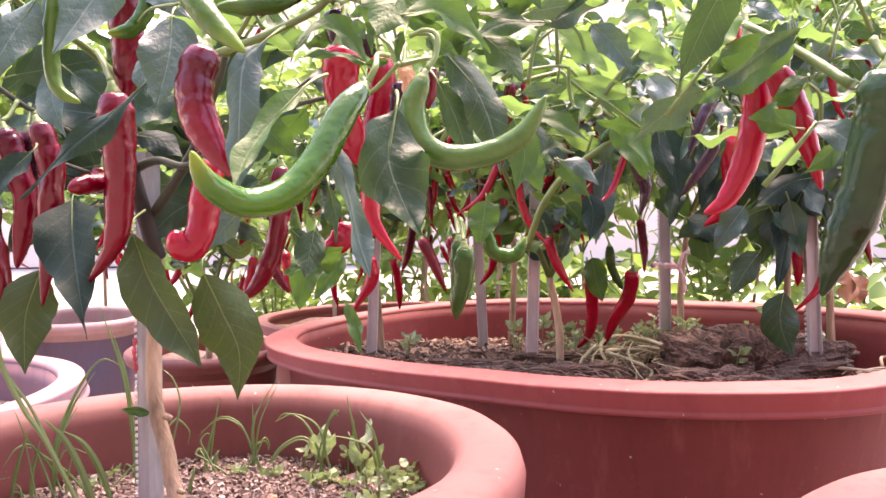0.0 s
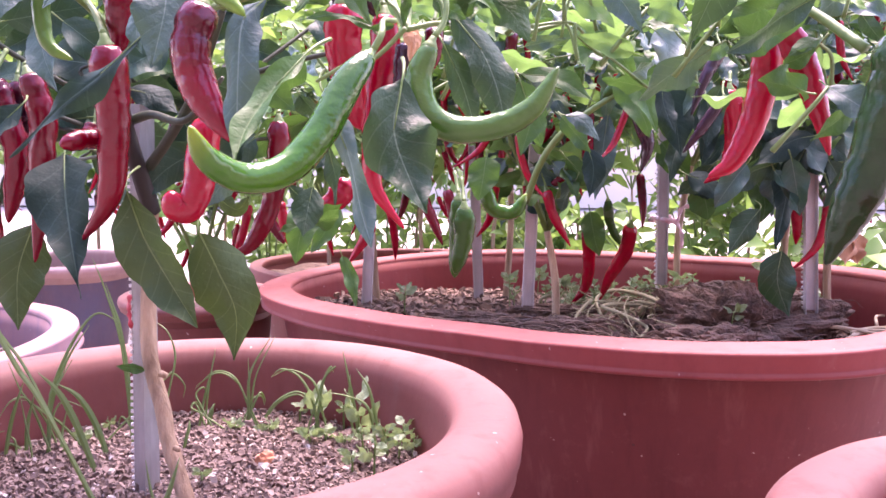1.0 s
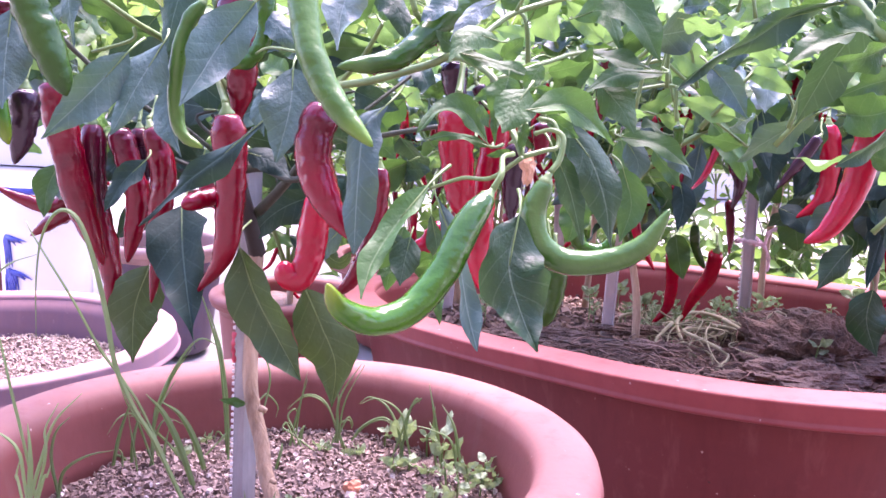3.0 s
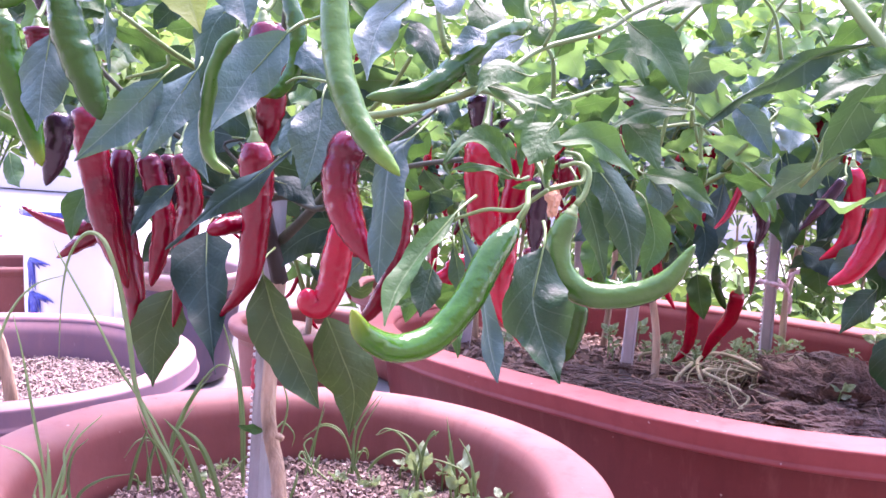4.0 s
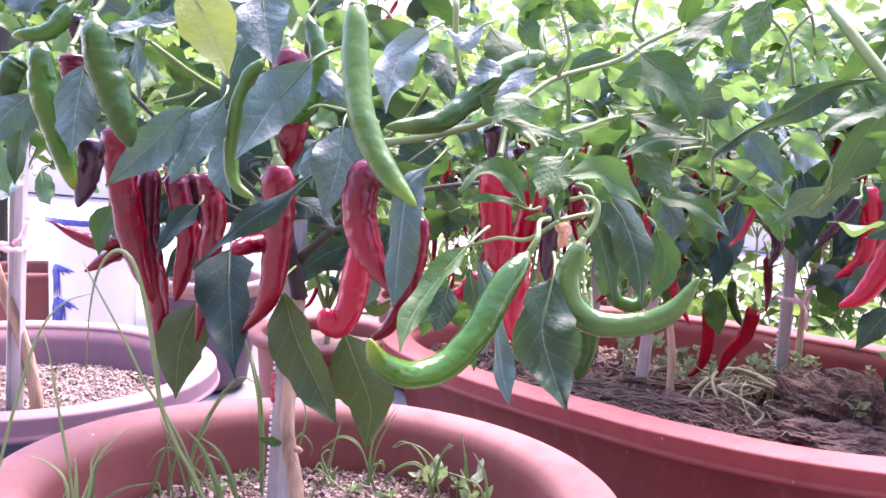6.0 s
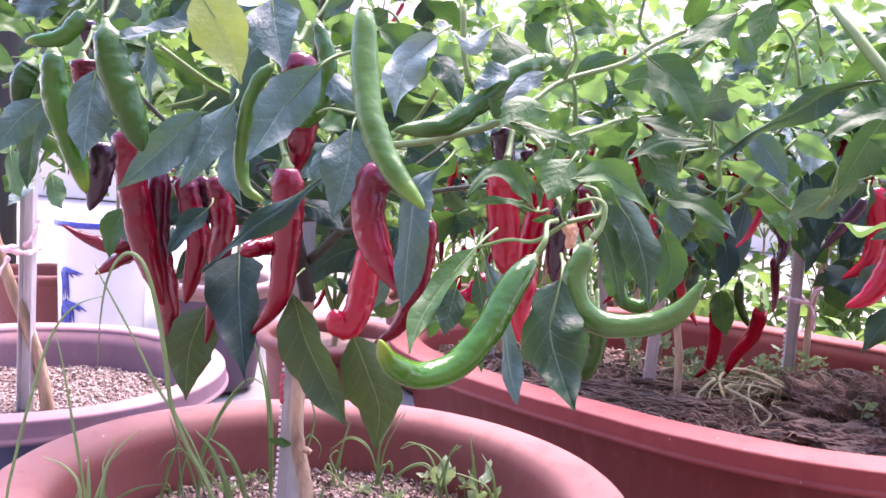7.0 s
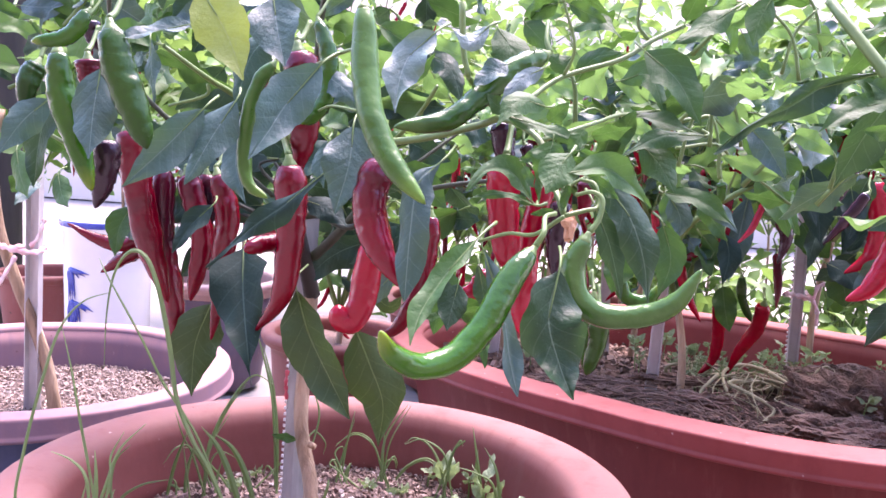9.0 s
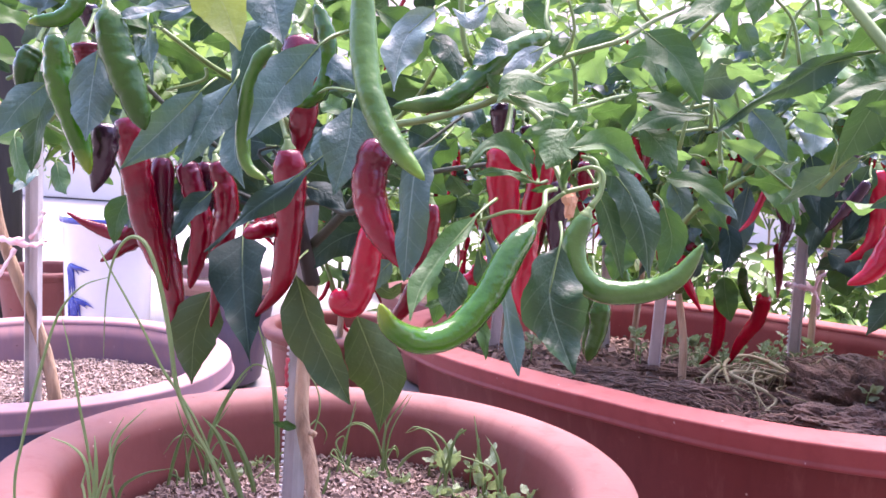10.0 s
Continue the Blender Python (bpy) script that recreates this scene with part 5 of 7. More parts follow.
long_leaf(A, [(-0.282, 0.625, 0.657), (-0.296, 0.617, 0.641), (-0.307, 0.610, 0.620)], 0.0186, LEAF_TEAL, 20, 0.25, 0.05, 0.4, 44)
long_leaf(A, [(-0.387, 0.700, 0.644), (-0.395, 0.695, 0.624), (-0.396, 0.690, 0.601)], 0.0258, LEAF_GREEN, 15, 0.25, 0.05, 0.4, 45)
long_leaf(A, [(-0.351, 0.520, 0.728), (-0.362, 0.510, 0.714), (-0.373, 0.500, 0.692)], 0.0209, LEAF, -25, 0.25, 0.05, 0.4, 46)
long_leaf(A, [(-0.375, 0.560, 0.731), (-0.380, 0.555, 0.701), (-0.381, 0.550, 0.668)], 0.0267, LEAF_DEEP, 15, 0.25, 0.05, 0.4, 47)
long_leaf(A, [(-0.232, 0.470, 0.774), (-0.252, 0.460, 0.768), (-0.268, 0.450, 0.762)], 0.0136, LEAF, 40, 0.25, 0.05, 0.4, 48)
long_leaf(A, [(-0.272, 0.500, 0.767), (-0.269, 0.495, 0.750), (-0.264, 0.490, 0.729)], 0.0102, LEAF, 30, 0.25, 0.05, 0.4, 49)
long_leaf(A, [(-0.160, 0.315, 0.771), (-0.146, 0.308, 0.753), (-0.136, 0.300, 0.736)], 0.0207, LEAF_YELLOW, 0, 0.15, 0.03, 0.4, 50)
long_leaf(A, [(-0.205, 0.610, 0.667), (-0.186, 0.605, 0.662), (-0.170, 0.600, 0.651)], 0.0197, LEAF_TEAL, -30, 0.25, 0.05, 0.4, 51)
long_leaf(A, [(-0.142, 0.630, 0.613), (-0.152, 0.625, 0.601), (-0.161, 0.620, 0.588)], 0.0194, LEAF, -15, 0.25, 0.05, 0.4, 52)
long_leaf(A, [(-0.102, 0.720, 0.596), (-0.105, 0.710, 0.577), (-0.107, 0.700, 0.559)], 0.0255, LEAF_DEEP, 10, 0.25, 0.05, 0.4, 53)
long_leaf(A, [(-0.167, 0.530, 0.712), (-0.170, 0.525, 0.696), (-0.166, 0.520, 0.683)], 0.0122, LEAF, 15, 0.25, 0.05, 0.4, 54)
long_leaf(A, [(-0.186, 0.560, 0.758), (-0.167, 0.555, 0.748), (-0.148, 0.550, 0.732)], 0.0166, LEAF, -10, 0.25, 0.05, 0.4, 55)
long_leaf(A, [(-0.063, 0.460, 0.778), (-0.072, 0.455, 0.769), (-0.080, 0.450, 0.774)], 0.0097, LEAF_PALE, 20, 0.25, 0.05, 0.4, 56)
long_leaf(A, [(-0.113, 0.560, 0.772), (-0.096, 0.555, 0.763), (-0.086, 0.550, 0.740)], 0.0169, LEAF_DEEP, -20, 0.25, 0.05, 0.4, 57)
long_leaf(A, [(-0.034, 0.500, 0.761), (-0.047, 0.495, 0.753), (-0.057, 0.490, 0.739)], 0.0105, LEAF_PALE, 15, 0.25, 0.05, 0.4, 58)
long_leaf(A, [(0.061, 0.720, 0.684), (0.088, 0.710, 0.680), (0.115, 0.700, 0.662)], 0.0196, LEAF_GREEN, -30, 0.25, 0.05, 0.4, 59)
long_leaf(A, [(0.066, 0.720, 0.680), (0.075, 0.715, 0.664), (0.073, 0.710, 0.648)], 0.0197, LEAF, 0, 0.25, 0.05, 0.4, 60)
long_leaf(A, [(-0.314, 0.620, 0.708), (-0.296, 0.610, 0.721), (-0.274, 0.600, 0.728)], 0.0131, LEAF_GREEN, -30, 0.25, 0.05, 0.4, 61)
long_leaf(A, [(-0.131, 0.560, 0.751), (-0.118, 0.555, 0.759), (-0.105, 0.550, 0.771)], 0.0111, LEAF_GREEN, 30, 0.25, 0.05, 0.4, 62)
long_leaf(A, [(-0.071, 0.600, 0.794), (-0.060, 0.590, 0.778), (-0.059, 0.580, 0.755)], 0.0272, LEAF_GREEN, -20, 0.25, 0.05, 0.4, 63)
long_leaf(A, [(-0.051, 0.560, 0.794), (-0.042, 0.555, 0.785), (-0.032, 0.550, 0.776)], 0.0147, LEAF_GREEN, 20, 0.25, 0.05, 0.4, 64)
long_leaf(A, [(-0.022, 0.620, 0.798), (-0.003, 0.610, 0.803), (0.012, 0.600, 0.791)], 0.0145, LEAF_GREEN, -35, 0.25, 0.05, 0.4, 65)
long_leaf(A, [(-0.016, 0.660, 0.765), (-0.005, 0.650, 0.781), (0.016, 0.640, 0.786)], 0.0170, LEAF_GREEN, -25, 0.25, 0.05, 0.4, 66)
long_leaf(A, [(-0.020, 0.600, 0.777), (-0.028, 0.595, 0.772), (-0.037, 0.590, 0.779)], 0.0133, LEAF_GREEN, 10, 0.25, 0.05, 0.4, 67)
long_leaf(A, [(-0.427, 0.600, 0.691), (-0.418, 0.590, 0.673), (-0.404, 0.580, 0.656)], 0.0204, LEAF_GREEN, 15, 0.25, 0.05, 0.4, 68)
long_leaf(A, [(-0.418, 0.640, 0.672), (-0.409, 0.630, 0.657), (-0.397, 0.620, 0.648)], 0.0164, LEAF_GREEN, 0, 0.25, 0.05, 0.4, 69)
long_leaf(A, [(-0.253, 0.600, 0.712), (-0.251, 0.590, 0.689), (-0.239, 0.580, 0.664)], 0.0190, LEAF, 15, 0.25, 0.05, 0.4, 70)
long_leaf(A, [(-0.164, 0.660, 0.593), (-0.147, 0.655, 0.584), (-0.137, 0.650, 0.594)], 0.0133, LEAF_OLIVE, 30, 0.25, 0.05, 0.4, 71)
long_leaf(A, [(-0.074, 0.600, 0.631), (-0.069, 0.595, 0.608), (-0.069, 0.590, 0.593)], 0.0119, LEAF_DEEP, 40, 0.25, 0.05, 0.4, 72)
long_leaf(A, [(-0.125, 0.740, 0.596), (-0.109, 0.735, 0.583), (-0.103, 0.730, 0.595)], 0.0117, LEAF_DEEP, 20, 0.25, 0.05, 0.4, 73)
long_leaf(R, [(0.201, 0.510, 0.715), (0.180, 0.502, 0.703), (0.162, 0.495, 0.690), (0.146, 0.487, 0.682)], 0.0141, LEAF_DEEP, -30, 0.3, 0.05, 0.45, 74)
long_leaf(R, [(0.281, 0.700, 0.710), (0.268, 0.695, 0.705), (0.254, 0.690, 0.696)], 0.0120, LEAF_GREEN, 30, 0.25, 0.05, 0.4, 75)
long_leaf(R, [(0.299, 0.670, 0.664), (0.283, 0.665, 0.649), (0.262, 0.660, 0.635)], 0.0161, LEAF_GREEN, -20, 0.25, 0.05, 0.4, 76)
long_leaf(TD, [(0.495, 1.240, 0.619), (0.472, 1.227, 0.580), (0.458, 1.213, 0.527), (0.445, 1.200, 0.482)], 0.0406, LEAF_TEAL, 0, 0.25, 0.05, 0.4, 77)
long_leaf(TD, [(0.497, 1.220, 0.633), (0.460, 1.210, 0.625), (0.406, 1.200, 0.591)], 0.0372, LEAF_TEAL, 30, 0.25, 0.05, 0.4, 78)
long_leaf(TD, [(0.443, 1.220, 0.594), (0.411, 1.210, 0.583), (0.378, 1.200, 0.552)], 0.0367, LEAF_DEEP, -20, 0.25, 0.05, 0.4, 79)
long_leaf(TD, [(0.454, 1.200, 0.480), (0.449, 1.195, 0.438), (0.465, 1.190, 0.392)], 0.0517, LEAF_DEEP, 10, 0.25, 0.05, 0.4, 80)
long_leaf(TD, [(0.429, 1.220, 0.534), (0.408, 1.210, 0.511), (0.382, 1.200, 0.475)], 0.0353, LEAF_DEEP, 10, 0.25, 0.05, 0.4, 81)
long_leaf(TB, [(0.351, 1.300, 0.569), (0.379, 1.295, 0.558), (0.401, 1.290, 0.537)], 0.0355, LEAF_TEAL, -20, 0.25, 0.05, 0.4, 82)
long_leaf(TD, [(0.449, 1.260, 0.579), (0.446, 1.255, 0.555), (0.439, 1.250, 0.525)], 0.0317, LEAF_OLIVE, 0, 0.25, 0.05, 0.4, 83)
long_leaf(TB, [(0.190, 0.970, 0.698), (0.207, 0.960, 0.677), (0.222, 0.950, 0.637)], 0.0251, LEAF_GREEN, -10, 0.25, 0.05, 0.4, 84)
long_leaf(TD, [(0.295, 1.220, 0.706), (0.307, 1.210, 0.655), (0.314, 1.200, 0.603)], 0.0494, LEAF_TEAL, 10, 0.25, 0.05, 0.4, 85)
long_leaf(TD, [(0.356, 1.270, 0.679), (0.361, 1.260, 0.632), (0.357, 1.250, 0.592)], 0.0436, LEAF_TEAL, -15, 0.25, 0.05, 0.4, 86)
long_leaf(TD, [(0.329, 1.220, 0.580), (0.352, 1.210, 0.569), (0.369, 1.200, 0.545)], 0.0373, LEAF_TEAL, -20, 0.25, 0.05, 0.4, 87)
long_leaf(TB, [(0.220, 1.220, 0.660), (0.212, 1.210, 0.609), (0.202, 1.200, 0.547)], 0.0362, LEAF, 15, 0.25, 0.05, 0.4, 88)
long_leaf(TB, [(0.232, 1.020, 0.748), (0.244, 1.010, 0.731), (0.241, 1.000, 0.705)], 0.0385, LEAF_PALE, 0, 0.25, 0.12, 0.4, 89)
long_leaf(TD, [(0.560, 1.260, 0.509), (0.571, 1.255, 0.484), (0.562, 1.250, 0.450)], 0.0278, WITHERED, 0, 0.9, 0.2, 0.4, 90)
long_leaf(TD, [(0.591, 1.270, 0.494), (0.581, 1.265, 0.475), (0.585, 1.260, 0.451)], 0.0245, WITHERED, 0, 0.9, 0.2, 0.4, 91)
put_leaf(A, (-0.021, 0.412, 0.687), (-0.032, 0.408, 0.684), 0.004, 0, 4, meshes=LEAVES_GREEN)
put_leaf(A, (-0.031, 0.420, 0.708), (-0.028, 0.413, 0.690), 0.004, 10, 2, meshes=LEAVES_GREEN)
put_leaf(A, (-0.015, 0.412, 0.700), (-0.017, 0.407, 0.687), 0.005, 0, 1, meshes=LEAVES_GREEN)
put_leaf(A, (-0.037, 0.420, 0.707), (-0.030, 0.415, 0.698), 0.006, 20, 4, meshes=LEAVES_GREEN)
put_leaf(A, (-0.011, 0.440, 0.716), (0.009, 0.432, 0.711), 0.008, 20, 4, meshes=LEAVES_GREEN)
put_leaf(A, (-0.009, 0.450, 0.727), (-0.016, 0.444, 0.713), 0.010, 10, 1, meshes=LEAVES_GREEN)
put_leaf(A, (-0.024, 0.420, 0.720), (-0.026, 0.412, 0.699), 0.017, 0, 1, meshes=LEAVES_GREEN)
put_leaf(A, (-0.055, 0.500, 0.762), (-0.074, 0.491, 0.751), 0.017, 30, 1)
put_leaf(R, (0.255, 0.700, 0.691), (0.276, 0.690, 0.701), 0.017, 20, 1, meshes=LEAVES_GREEN)
put_leaf(TB, (0.167, 1.000, 0.752), (0.208, 0.971, 0.694), 0.032, 10, 0, meshes=LEAVES_GREEN)
put_leaf(TB, (0.186, 1.000, 0.692), (0.226, 0.972, 0.637), 0.032, 0, 2, meshes=LEAVES_GREEN)
put_leaf(TB, (0.095, 1.030, 0.668), (0.114, 1.011, 0.624), 0.030, 0, 0, meshes=LEAVES_GREEN)
put_leaf(TB, (0.226, 1.380, 0.514), (0.239, 1.353, 0.449), 0.039, 0, 1, meshes=LEAVES_GREEN)
put_leaf(TE, (-0.137, 0.950, 0.569), (-0.152, 0.922, 0.503), 0.036, 0, 1, meshes=LEAVES_GREEN)
put_leaf(TE, (-0.113, 1.000, 0.553), (-0.139, 0.977, 0.504), 0.025, 0, 0, meshes=LEAVES_GREEN)
put_leaf(TE, (-0.128, 1.150, 0.478), (-0.105, 1.124, 0.418), 0.019, 0, 2, meshes=LEAVES_GREEN)
put_leaf(TB, (0.142, 1.100, 0.655), (0.180, 1.078, 0.618), 0.024, 30, 4, meshes=LEAVES_GREEN)
put_leaf(TB, (0.043, 0.900, 0.614), (0.041, 0.883, 0.572), 0.034, 0, 0, meshes=LEAVES_GREEN)
put_leaf(TC, (0.315, 1.300, 0.753), (0.329, 1.273, 0.685), 0.059, 0, 1, meshes=LEAVES_GREEN)
put_leaf(TC, (0.341, 1.350, 0.686), (0.333, 1.325, 0.622), 0.053, 0, 3, meshes=LEAVES_GREEN)
put_leaf(TC, (0.324, 1.350, 0.621), (0.362, 1.325, 0.575), 0.052, 0, 1, meshes=LEAVES_GREEN)
put_leaf(TD, (0.367, 1.300, 0.687), (0.396, 1.270, 0.619), 0.060, 0, 3, meshes=LEAVES_GREEN)
put_leaf(TD, (0.372, 1.300, 0.562), (0.386, 1.280, 0.516), 0.054, 20, 0, meshes=LEAVES_GREEN)
put_leaf(TD, (0.432, 1.250, 0.569), (0.445, 1.228, 0.518), 0.042, 0, 2, meshes=LEAVES_GREEN)
end_spray(A, (-0.274, 0.520, 0.766), 4, 0.040, 508, LEAVES_GREEN)
end_spray(A, (0.054, 0.620, 0.803), 4, 0.040, 513, LEAVES_GREEN)
end_spray(A, (-0.027, 0.550, 0.806), 4, 0.040, 514, LEAVES_GREEN)
end_spray(A, (0.024, 0.600, 0.823), 4, 0.040, 515, LEAVES_GREEN)
end_spray(A, (0.043, 0.620, 0.745), 4, 0.040, 516, LEAVES_GREEN)
end_spray(A, (0.005, 0.600, 0.707), 4, 0.040, 517, LEAVES_GREEN)
end_spray(A, (0.177, 0.800, 0.677), 4, 0.040, 518, LEAVES_GREEN)
end_spray(A, (-0.344, 0.550, 0.811), 4, 0.040, 520, LEAVES_GREEN)
end_spray(A, (-0.112, 0.750, 0.564), 4, 0.040, 525, LEAVES_GREEN)
end_spray(R, (0.164, 0.480, 0.744), 4, 0.040, 526, LEAVES_GREEN)
end_spray(R, (0.300, 0.660, 0.697), 4, 0.040, 527, LEAVES_GREEN)
put_leaf(A, (-0.229, 0.688, 0.456), (-0.248, 0.680, 0.460), 0.008, 10, 4, meshes=LEAVES_GREEN)
put_leaf(A, (-0.016, 0.440, 0.712), (0.003, 0.432, 0.704), 0.009, 20, 1, meshes=LEAVES_GREEN)
put_leaf(A, (-0.029, 0.430, 0.717), (-0.039, 0.425, 0.708), 0.007, 0, 2, meshes=LEAVES_GREEN)
put_leaf(A, (-0.005, 0.450, 0.703), (0.012, 0.442, 0.695), 0.009, 10, 4, meshes=LEAVES_GREEN)
put_leaf(A, (-0.005, 0.470, 0.724), (0.015, 0.462, 0.730), 0.011, 30, 0, meshes=LEAVES_GREEN)
put_leaf(A, (-0.052, 0.500, 0.736), (-0.066, 0.494, 0.743), 0.011, 20, 2, meshes=LEAVES_GREEN)
put_leaf(A, (-0.029, 0.480, 0.731), (-0.018, 0.475, 0.741), 0.010, 10, 1, meshes=LEAVES_GREEN)
put_leaf(A, (-0.060, 0.520, 0.718), (-0.073, 0.514, 0.708), 0.009, 0, 2, meshes=LEAVES_GREEN)
# leaves low in the crown of the plant at the trough's end, shade put into their dark colour
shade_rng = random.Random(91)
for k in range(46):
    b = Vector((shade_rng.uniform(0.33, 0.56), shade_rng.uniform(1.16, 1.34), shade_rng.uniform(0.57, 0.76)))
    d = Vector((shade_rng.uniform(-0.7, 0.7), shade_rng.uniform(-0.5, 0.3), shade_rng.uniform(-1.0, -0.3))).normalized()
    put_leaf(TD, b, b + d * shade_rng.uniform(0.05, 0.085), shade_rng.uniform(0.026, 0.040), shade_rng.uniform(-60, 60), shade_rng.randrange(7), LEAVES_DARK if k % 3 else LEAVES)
# crown over the plant's own planter, added mostly out of view to shade the rim
crown_rng = random.Random(77)
SHADE_CROWN = [[(0.419, 0.42, 0.36), (0.43, 0.43, 0.58), (0.45, 0.42, 0.76)], [(0.45, 0.42, 0.74), (0.52, 0.46, 0.84), (0.60, 0.48, 0.90)], [(0.45, 0.42, 0.74), (0.47, 0.34, 0.85), (0.50, 0.27, 0.92)], [(0.44, 0.42, 0.72), (0.42, 0.45, 0.84), (0.43, 0.48, 0.93)]]
for k, limb in enumerate(SHADE_CROWN):
    put_branch(R, limb, 0.0075 if k == 0 else 0.0042, 0.0055 if k == 0 else 0.0020, BARK if k == 0 else STEM_DARK, "trunk" if k == 0 else "branch")
for k in range(150):
    limb = smooth_line(SHADE_CROWN[1 + k % 3], 6)
    b = crown_rng.choice(limb[2:]) + Vector((crown_rng.uniform(-1, 1), crown_rng.uniform(-1, 1), crown_rng.uniform(-0.5, 0.8))) * 0.07
    d = Vector((crown_rng.uniform(-1, 1), crown_rng.uniform(-1, 1), crown_rng.uniform(-0.8, 0.2))).normalized()
    if b.x > 0.80 * b.y + 0.03:
        put_leaf(R, b, b + d * crown_rng.uniform(0.06, 0.095), crown_rng.uniform(0.028, 0.042), crown_rng.uniform(-70, 70), crown_rng.randrange(7), LEAVES_GREEN if k % 3 else LEAVES)
# fruit
put_pepper(A, "red", 0.0131, [(-0.366, 0.655, 0.710), (-0.360, 0.658, 0.668), (-0.349, 0.662, 0.613), (-0.335, 0.665, 0.570)], wrinkle=0.115, blunt=1, seed=200)
put_pepper(A, "turning", 0.0115, [(-0.353, 0.690, 0.679), (-0.354, 0.690, 0.629), (-0.346, 0.689, 0.587), (-0.339, 0.688, 0.553), (-0.343, 0.688, 0.522)], wrinkle=0.115, blunt=0.5, seed=201)
put_pepper(A, "turning", 0.0106, [(-0.325, 0.675, 0.676), (-0.319, 0.674, 0.656), (-0.310, 0.673, 0.624), (-0.313, 0.671, 0.598), (-0.318, 0.670, 0.572)], wrinkle=0.115, blunt=1.5, seed=202)
put_pepper(A, "turning", 0.0084, [(-0.319, 0.700, 0.676), (-0.317, 0.700, 0.655), (-0.314, 0.700, 0.631)], wrinkle=0.115, blunt=0, seed=203)
put_pepper(A, "red", 0.0102, [(-0.291, 0.655, 0.679), (-0.282, 0.654, 0.650), (-0.284, 0.653, 0.614), (-0.286, 0.651, 0.580), (-0.291, 0.650, 0.546)], wrinkle=0.115, blunt=0, seed=204)
put_pepper(A, "red", 0.0116, [(-0.211, 0.588, 0.694), (-0.209, 0.591, 0.665), (-0.211, 0.595, 0.630), (-0.217, 0.598, 0.596), (-0.237, 0.602, 0.568)], stalk=[(-0.217, 0.600, 0.704), (-0.225, 0.610, 0.716), (-0.233, 0.620, 0.724)], wrinkle=0.075, blunt=0, seed=205)
put_pepper(A, "red", 0.0075, [(-0.226, 0.610, 0.635), (-0.232, 0.596, 0.634), (-0.240, 0.582, 0.631)], wrinkle=0.115, blunt=3, seed=206)
put_pepper(A, "red", 0.0056, [(-0.237, 0.630, 0.643), (-0.239, 0.625, 0.637), (-0.244, 0.620, 0.633)], wrinkle=0.115, blunt=0, seed=207)
put_pepper(A, "red", 0.0107, [(-0.120, 0.475, 0.704), (-0.125, 0.470, 0.682), (-0.121, 0.466, 0.664), (-0.112, 0.461, 0.649), (-0.102, 0.456, 0.636)], wrinkle=0.08, blunt=0, seed=208)
put_pepper(A, "bright", 0.0101, [(-0.140, 0.555, 0.648), (-0.143, 0.552, 0.626), (-0.145, 0.549, 0.608), (-0.150, 0.545, 0.595), (-0.157, 0.542, 0.596), (-0.159, 0.539, 0.606)], wrinkle=0.05, blunt=6, seed=209)
put_pepper(A, "red", 0.0097, [(-0.136, 0.765, 0.648), (-0.137, 0.764, 0.612), (-0.144, 0.762, 0.576), (-0.159, 0.761, 0.546), (-0.178, 0.760, 0.532)], wrinkle=0.115, blunt=0, seed=210)
put_pepper(A, "bright", 0.0103, [(-0.051, 0.485, 0.706), (-0.051, 0.487, 0.682), (-0.048, 0.488, 0.659), (-0.043, 0.490, 0.642)], wrinkle=0.1, blunt=1, seed=211)
put_pepper(A, "purple", 0.0078, [(-0.056, 0.515, 0.729), (-0.055, 0.512, 0.715), (-0.049, 0.510, 0.697)], wrinkle=0.115, blunt=0, seed=212)
put_pepper(A, "bright", 0.0084, [(-0.032, 0.515, 0.704), (-0.032, 0.512, 0.680), (-0.036, 0.509, 0.658), (-0.037, 0.506, 0.636), (-0.037, 0.503, 0.612), (-0.021, 0.500, 0.589)], wrinkle=0.1, blunt=0, seed=213)
put_pepper(A, "purple", 0.0071, [(-0.018, 0.490, 0.687), (-0.020, 0.490, 0.666), (-0.020, 0.490, 0.643)], wrinkle=0.115, blunt=0, seed=214)
put_pepper(A, "purple", 0.0044, [(-0.043, 0.520, 0.717), (-0.039, 0.520, 0.709), (-0.035, 0.520, 0.701)], wrinkle=0.115, blunt=0, seed=215)
put_pepper(A, "turning", 0.0055, [(-0.005, 0.520, 0.698), (-0.005, 0.520, 0.686), (-0.006, 0.520, 0.674)], wrinkle=0.115, blunt=0, seed=216)
put_pepper(A, "bright", 0.0115, [(-0.080, 0.800, 0.595), (-0.093, 0.795, 0.580), (-0.109, 0.790, 0.568)], wrinkle=0.115, blunt=3, seed=217)
put_pepper(A, "red", 0.0065, [(-0.395, 0.735, 0.614), (-0.409, 0.728, 0.605), (-0.433, 0.722, 0.611), (-0.455, 0.715, 0.623)], wrinkle=0.115, blunt=0, seed=218)
put_pepper(A, "red", 0.0071, [(-0.394, 0.735, 0.602), (-0.412, 0.732, 0.591), (-0.431, 0.730, 0.578)], wrinkle=0.115, blunt=0, seed=219)
put_pepper(A, "red", 0.0130, [(-0.214, 0.610, 0.774), (-0.208, 0.610, 0.743), (-0.208, 0.610, 0.713), (-0.212, 0.610, 0.682)], wrinkle=0.115, blunt=0, seed=220)
put_pepper(A, "purple", 0.0087, [(-0.299, 0.500, 0.706), (-0.301, 0.500, 0.682), (-0.307, 0.500, 0.662)], wrinkle=0.115, blunt=0, seed=221)
